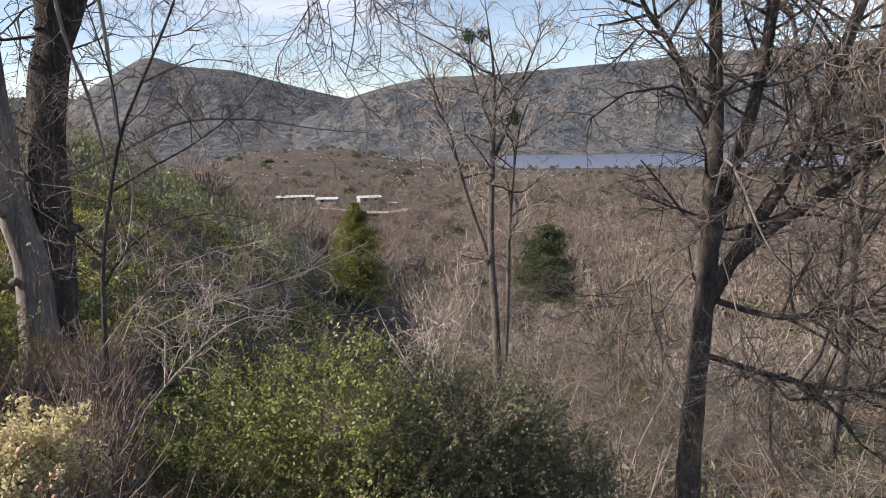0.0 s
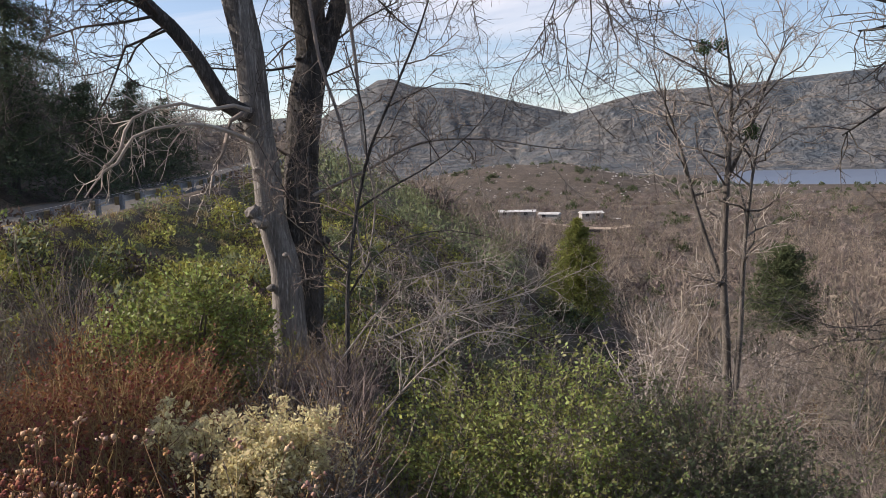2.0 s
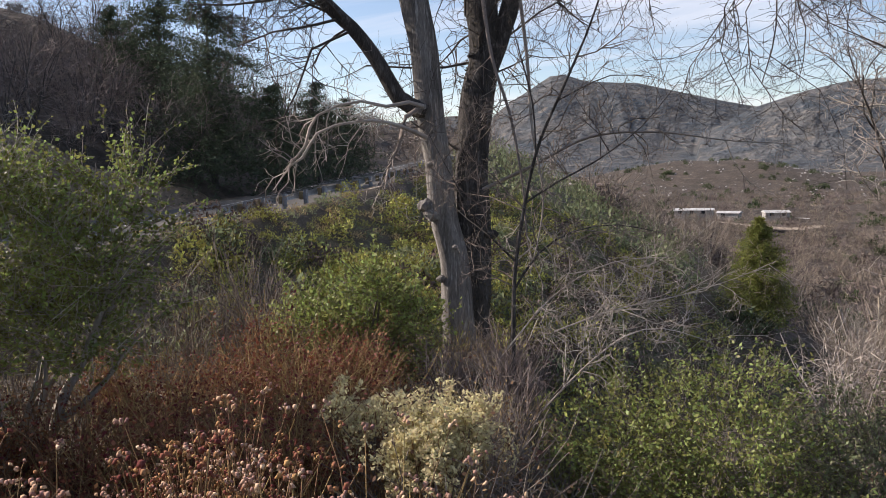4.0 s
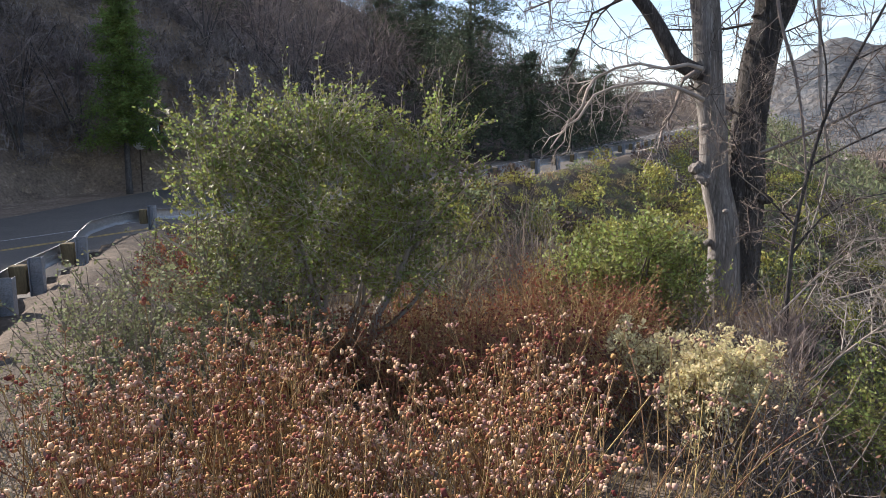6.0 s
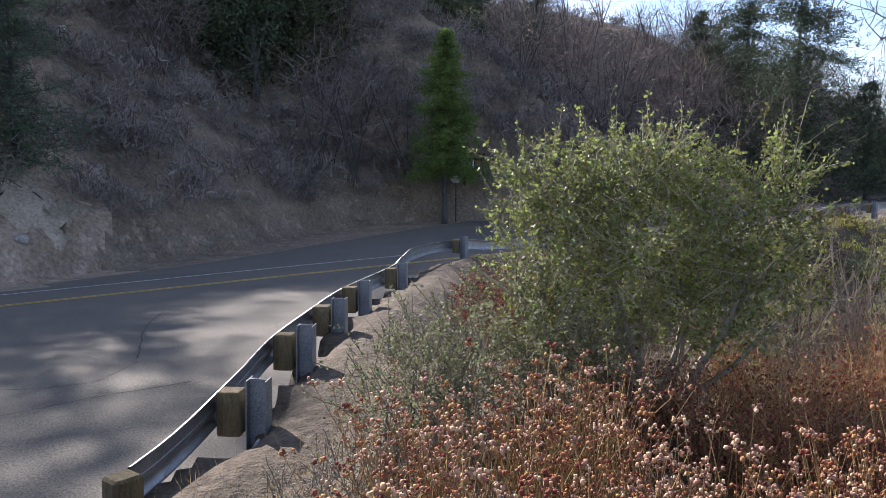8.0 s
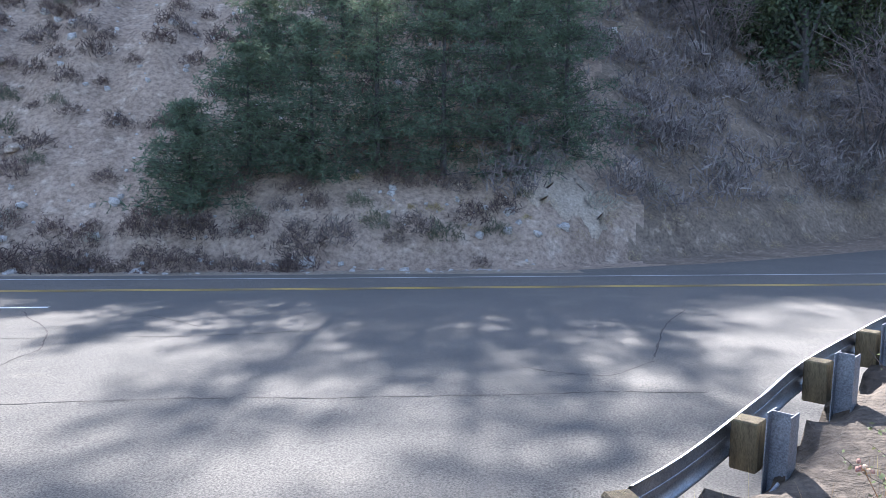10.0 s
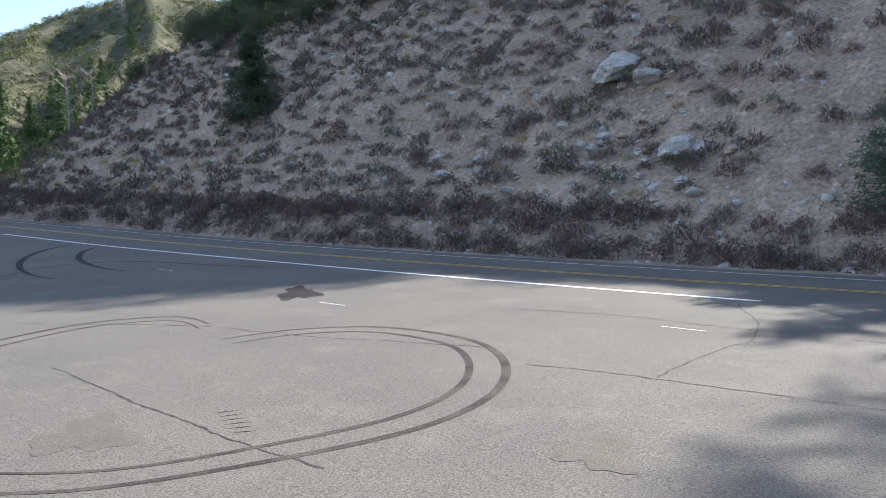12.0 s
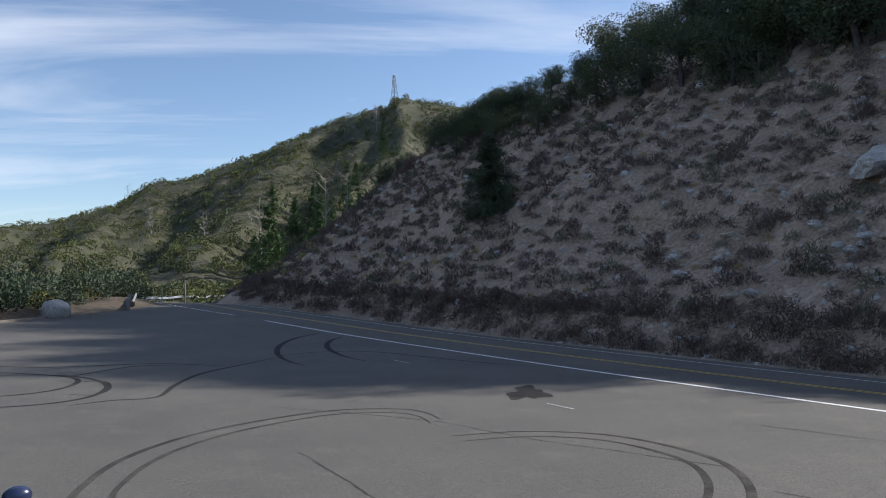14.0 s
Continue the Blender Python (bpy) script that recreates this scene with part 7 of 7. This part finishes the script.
for k, pts in enumerate((((87.6, -14.3), (91, -15.6), (97, -15.3)), ((86, -10.5), (87.4, -12), (87.9, -14.2)),
                         ((120, -12.2), (122, -11.6), (123.5, -11.2)),
                         ((175, -9.0), (170, -8.2), (166, -7.6)), ((148, -13.6), (156, -12.7), (163, -11.8), (170, -10.4), (180, -9.0)))):
    crack([paving_at(*q) for q in pts], 900 + k)
for k, pts in enumerate((((-7.6, -10.4), (-8.6, -8.6), (-9.5, -6.2), (-10.0, -4.8), (-10.6, -2.9), (-11.1, -1.3), (-11.6, 0.6)), ((-8.7, -8.7), (-10.9, -9.6), (-12.8, -10.4), (-15.5, -13.3)), ((-1.3, -14.4), (-2.1, -12.0), (-2.6, -10.1), (-3.0, -8.8), (-3.4, -7.7)), ((-10.7, -15.4), (-12.0, -13.2), (-12.7, -10.6), (-13.6, -8.0), (-14.8, -6.1)))):
    crack(pts, 940 + k, "long dark crack across the asphalt")
for k in range(6):
    f = k / 5
    p, q = (np.array((-2.95, -10.28)) * (1 - f) + np.array((-2.93, -9.36)) * f), (np.array((-3.22, -10.28)) * (1 - f) + np.array((-3.19, -9.29)) * f)
    mark("scrape", [tuple(p), tuple((p + q) / 2), tuple(q)], 0.025, "fresh_rubber", "short dark scrape in the asphalt", "scrape", True, 0.1)
for az, el, dx in ((134.6, -12.3, 0.9), (159.6, -9.7, 1.0), (170.8, -6.3, 1.2)):
    x, y = paving_at(az, el)
    ribbon("parking_tick", [(x + U_DIR[0] * q, y + U_DIR[1] * q) for q in np.linspace(-dx / 2, dx / 2, 6)], 0.018, -0.018, "white_paint", 0.036, label="short worn white paint tick on asphalt", category="road line")

# ---- things along the road ----
# sign board by the side road
g = ground_spot(64.9, 53)
top = tall_to(64.9, 0.95, 53, g)
e = thing("notice_board", tuple(g), "dark wooden notice board on two posts by the road", "sign")
for dx in (-0.62, 0.62):
    bm = bmesh.new()
    box(bm, 0.12, 0.12, top, Matrix.Translation((dx, 0, top / 2)), 0.01)
    under(mesh_object("post", bm, "dark_wood"), e)
bm = bmesh.new()
box(bm, 1.5, 0.14, 0.14, Matrix.Translation((0, 0, top + 0.02)), 0.01)
under(mesh_object("cross_beam", bm, "dark_wood"), e)
bm = bmesh.new()
box(bm, 1.05, 0.05, 0.75, Matrix.Translation((0, -0.02, top - 0.62)), 0.01)
board = under(mesh_object("board", bm, "dark_wood"), e, "brown board")
bm = bmesh.new()
box(bm, 0.42, 0.012, 0.5, Matrix.Translation((-0.22, -0.055, top - 0.6)))
under(mesh_object("paper", bm, "white_paint"), e, "pale notice sheet")
bm = bmesh.new()
box(bm, 0.36, 0.012, 0.4, Matrix.Translation((0.25, -0.055, top - 0.56)))
under(mesh_object("paper", bm, "redleaf"), e, "reddish notice sheet")
e.rotation_euler = (0, 0, radians(64.9))
# octagonal sign seen from behind
g = ground_spot(66.2, 51)
top = tall_to(66.2, -0.2, 51, g)
e = thing("stop_sign", tuple(g), "octagonal road sign seen from its grey back", "sign")
bm = bmesh.new()
box(bm, 0.08, 0.08, top, Matrix.Translation((0, 0.06, top / 2)))
under(mesh_object("post", bm, "dark_wood"), e)
bm = bmesh.new()
bmesh.ops.create_cone(bm, segments=8, radius1=0.4, radius2=0.4, depth=0.012, cap_ends=True, matrix=Matrix.Translation((0, 0, top - 0.38)) @ pose(0, 0, 0, 90, 0, 0) @ pose(0, 0, 0, 0, 0, 22.5))
under(mesh_object("plate", bm, "sign_grey"), e)
e.rotation_euler = (0, 0, radians(66))
# markers at the far bend
for az, r, tall, mat in ((180.1, 108, 1.35, "yellow_plate"),):
    g = ground_spot(az, r)
    e = thing("delineator", tuple(g), "yellow road marker post at the bend", "road marker")
    bm = bmesh.new()
    box(bm, 0.08, 0.05, tall, Matrix.Translation((0, 0, tall / 2)))
    under(mesh_object("post", bm, "dark_wood"), e)
    bm = bmesh.new()
    box(bm, 0.42, 0.02, 0.6, Matrix.Translation((0, 0.04, tall - 0.2)), 0.005)
    under(mesh_object("plate", bm, mat), e)
for az, r, tall in ((-175.1, 74, 2.4), (-173.6, 76, 1.6)):
    g = ground_spot(az, r)
    bm = bmesh.new()
    bmesh.ops.create_cone(bm, segments=8, radius1=0.05, radius2=0.045, depth=tall, cap_ends=True, matrix=Matrix.Translation((g[0], g[1], g[2] + tall / 2)))
    tagged(mesh_object("sign_post", bm, "steel_dull"), "thin grey sign post at the end of the turnout", "post", "sign posts")
# pale boulder and asphalt kerb at the end of the turnout
bm = bmesh.new()
bmesh.ops.create_icosphere(bm, subdivisions=3, radius=1.0)
for v in bm.verts:
    v.co = Vector((v.co.x * 1.05, v.co.y * 0.8, v.co.z * 0.85)) * (1 + 0.25 * noise.noise(v.co * 1.4)) * 0.95
g = ground_spot(-167.2, 60)
ob = mesh_object("boulder", bm, "paleRock", True)
ob.location = (g[0], g[1], g[2] + 0.55)
tagged(ob, "large pale boulder at the edge of the turnout", "boulder")
kerb_line = EDGE_LINE[(EDGE_LINE[:, 1] < -22) & (EDGE_LINE[:, 1] > -66)]
prof = [(0.0, 0.02), (0.02, 0.15), (0.08, 0.19), (0.2, 0.18), (0.3, 0.05)]
kerb = profile_sweep(np.column_stack([kerb_line, lot_height(kerb_line[:, 0], kerb_line[:, 1])]), prof, "kerb", "kerb")
tagged(kerb, "low rounded asphalt kerb round the turnout", "kerb", kind="structure")

# ---- lattice pylon on the southern ridge ----
g = ground_spot(170.7, 600, 1.0)
top = tall_to(170.7, 14.05, 600, g)


def strut(bm, a, b, w):
    a, b = Vector(a), Vector(b)
    d = b - a
    m = Matrix.Translation((a + b) / 2) @ d.to_track_quat("Z", "Y").to_matrix().to_4x4()
    box(bm, w, w, d.length, m)


e = thing("pylon", tuple(g), "tall steel lattice pylon on the ridge", "pylon")
def half(z):
    return 3.2 * (1 - z / top) ** 1.3 + 0.55
levels = [top * q for q in (0, 0.2, 0.38, 0.54, 0.68, 0.8, 0.9, 1.0)]
for sx, sy in ((1, 1), (1, -1), (-1, 1), (-1, -1)):
    bm = bmesh.new()
    for z0, z1 in zip(levels, levels[1:]):
        strut(bm, (sx * half(z0), sy * half(z0), z0), (sx * half(z1), sy * half(z1), z1), 0.28)
    under(mesh_object("leg", bm, "steel_dull"), e)
for z0, z1 in zip(levels, levels[1:]):
    bm = bmesh.new()
    a, b = half(z0), half(z1)
    for p, q in (((-a, -a), (b, -b)), ((a, -a), (-b, -b)), ((-a, a), (b, b)), ((a, a), (-b, b)), ((-a, -a), (-b, b)), ((-a, a), (-b, -b)), ((a, -a), (b, b)), ((a, a), (b, -b))):
        strut(bm, (*p, z0), (*q, z1), 0.16)
    under(mesh_object("brace", bm, "steel_dull"), e)
for z0, w in ((top * 0.8, 4.2), (top * 0.9, 3.4), (top * 0.99, 2.6)):
    bm = bmesh.new()
    strut(bm, (-w, 0, z0), (w, 0, z0), 0.3)
    under(mesh_object("cross_arm", bm, "steel_dull"), e)
e.rotation_euler = (0, 0, radians(35))


# ---- houses in the valley ----
def house(az, el, r, wx, wy, h, roof, turn, label, wall="house_wall", mat="house_roof"):
    p = spot(az, el, r)
    e = thing("house", (p[0], p[1], p[2] - h - roof), label, "house", "houses in the valley")
    bm = bmesh.new()
    box(bm, wx, wy, h + 6, Matrix.Translation((0, 0, h / 2 - 3)))
    under(mesh_object("wall", bm, wall), e)
    bm = bmesh.new()
    ox, oy = wx / 2 + 0.5, wy / 2 + 0.6
    vs = [bm.verts.new(c) for c in ((-ox, -oy, h), (ox, -oy, h), (ox, oy, h), (-ox, oy, h), (-ox, 0, h + roof), (ox, 0, h + roof))]
    for f in ((0, 1, 5, 4), (2, 3, 4, 5), (0, 4, 3), (1, 2, 5), (3, 2, 1, 0)):
        bm.faces.new([vs[i] for i in f])
    under(mesh_object("roof", bm, mat), e)
    for k in range(max(1, int(wx // 5))):
        bm = bmesh.new()
        box(bm, 1.6, 0.1, 1.3, Matrix.Translation((-wx / 2 + 2.5 + 5 * k, -wy / 2 - 0.06, h * 0.55)))
        under(mesh_object("window", bm, "window_dark"), e)
    e.rotation_euler = (0, 0, radians(turn))


house(10.3, -3.75, 385, 17, 7, 1.9, 0.8, 12, "low pale-roofed house in the valley")
house(8.0, -3.95, 372, 9, 6, 1.8, 0.8, -5, "low white-roofed house in the valley")
house(5.1, -3.9, 380, 10, 6, 1.8, 0.9, 20, "small white house among bare trees")
house(3.6, -4.4, 400, 7, 5, 1.8, 0.8, -15, "small pale shed in the valley")
vroad = [tuple(spot(a, 0, r)[:2]) for a, r in ((2.0, 330), (4.0, 318), (5.5, 322), (7.0, 335), (9, 350))]
ribbon("valley_road", spline(vroad, 4), 3, -3, "pale_sand", 1.5, surface=height, label="pale dirt road in the valley", category="road")


# ---- a dark blue car parked below the bank, of which the mirror shows ----
def parked_car(x, y, turn):
    z = float(lot_height(x, y)) + 0.03
    car = thing("parked_car", (x, y, z), "dark blue parked car with black door mirrors", "car")
    side = [(-2.2, 0.32), (-2.25, 0.6), (-2.15, 0.86), (-1.3, 0.95), (0.75, 0.93), (1.85, 0.84), (2.2, 0.66), (2.25, 0.4), (2.1, 0.28), (-2.05, 0.26)]
    cabin = [(-1.75, 0.93), (-1.2, 1.38), (-0.6, 1.45), (0.1, 1.43), (0.55, 1.3), (1.15, 0.92)]

    def loft(outline, w0, w1, zlo, zhi):
        bm = bmesh.new()
        rows = []
        for s in (-1, 1):
            rows.append([bm.verts.new((s * (w0 + (w1 - w0) * max(0, min(1, (h - zlo) / (zhi - zlo)))), l, h)) for l, h in outline])
        n = len(outline)
        for i in range(n):
            bm.faces.new((rows[0][i], rows[0][(i + 1) % n], rows[1][(i + 1) % n], rows[1][i]))
        bm.faces.new(rows[0][::-1])
        bm.faces.new(rows[1])
        bmesh.ops.recalc_face_normals(bm, faces=bm.faces[:])
        bmesh.ops.bevel(bm, geom=bm.edges[:], offset=0.035, segments=2, affect="EDGES")
        return bm

    under(mesh_object("body", loft(side, 0.88, 0.86, 0.3, 0.95), "car_paint", True), car)
    under(mesh_object("cabin", loft(cabin, 0.8, 0.56, 0.92, 1.45), "car_glass", True), car, "tinted windows")
    bm = bmesh.new()
    box(bm, 1.08, 1.15, 0.04, Matrix.Translation((0, -0.42, 1.452)), 0.015)
    under(mesh_object("roof", bm, "car_paint"), car)
    for s in (-1, 1):
        for l in (-1.35, 1.35):
            bm = bmesh.new()
            bmesh.ops.create_cone(bm, segments=24, radius1=0.32, radius2=0.32, depth=0.21, cap_ends=True, matrix=Matrix.Translation((s * 0.8, l, 0.32)) @ pose(0, 0, 0, 0, 90, 0))
            wheel = under(mesh_object("wheel", bm, "rubber"), car, "black tyre")
            bm = bmesh.new()
            bmesh.ops.create_cone(bm, segments=20, radius1=0.2, radius2=0.17, depth=0.22, cap_ends=True, matrix=Matrix.Translation((s * 0.81, l, 0.32)) @ pose(0, 0, 0, 0, 90, 0))
            under(mesh_object("rim", bm, "steel"), wheel)
        bm = bmesh.new()
        bmesh.ops.create_icosphere(bm, subdivisions=3, radius=1.0, matrix=Matrix.Translation((s * 1.0, 0.72, 1.04)) @ Matrix.Diagonal((0.115, 0.08, 0.085, 1)))
        under(mesh_object("door_mirror", bm, "car_paint", True), car)
        bm = bmesh.new()
        box(bm, 0.14, 0.05, 0.05, Matrix.Translation((s * 0.87, 0.74, 0.98)), 0.01)
        under(mesh_object("mirror_arm", bm, "rubber"), car)
        bm = bmesh.new()
        box(bm, 0.36, 0.1, 0.14, Matrix.Translation((s * 0.62, 2.17, 0.66)), 0.03)
        under(mesh_object("headlight", bm, "lamp_lens"), car)
    car.rotation_euler = (0, 0, radians(turn))


parked_car(2.36, -8.0, 25)
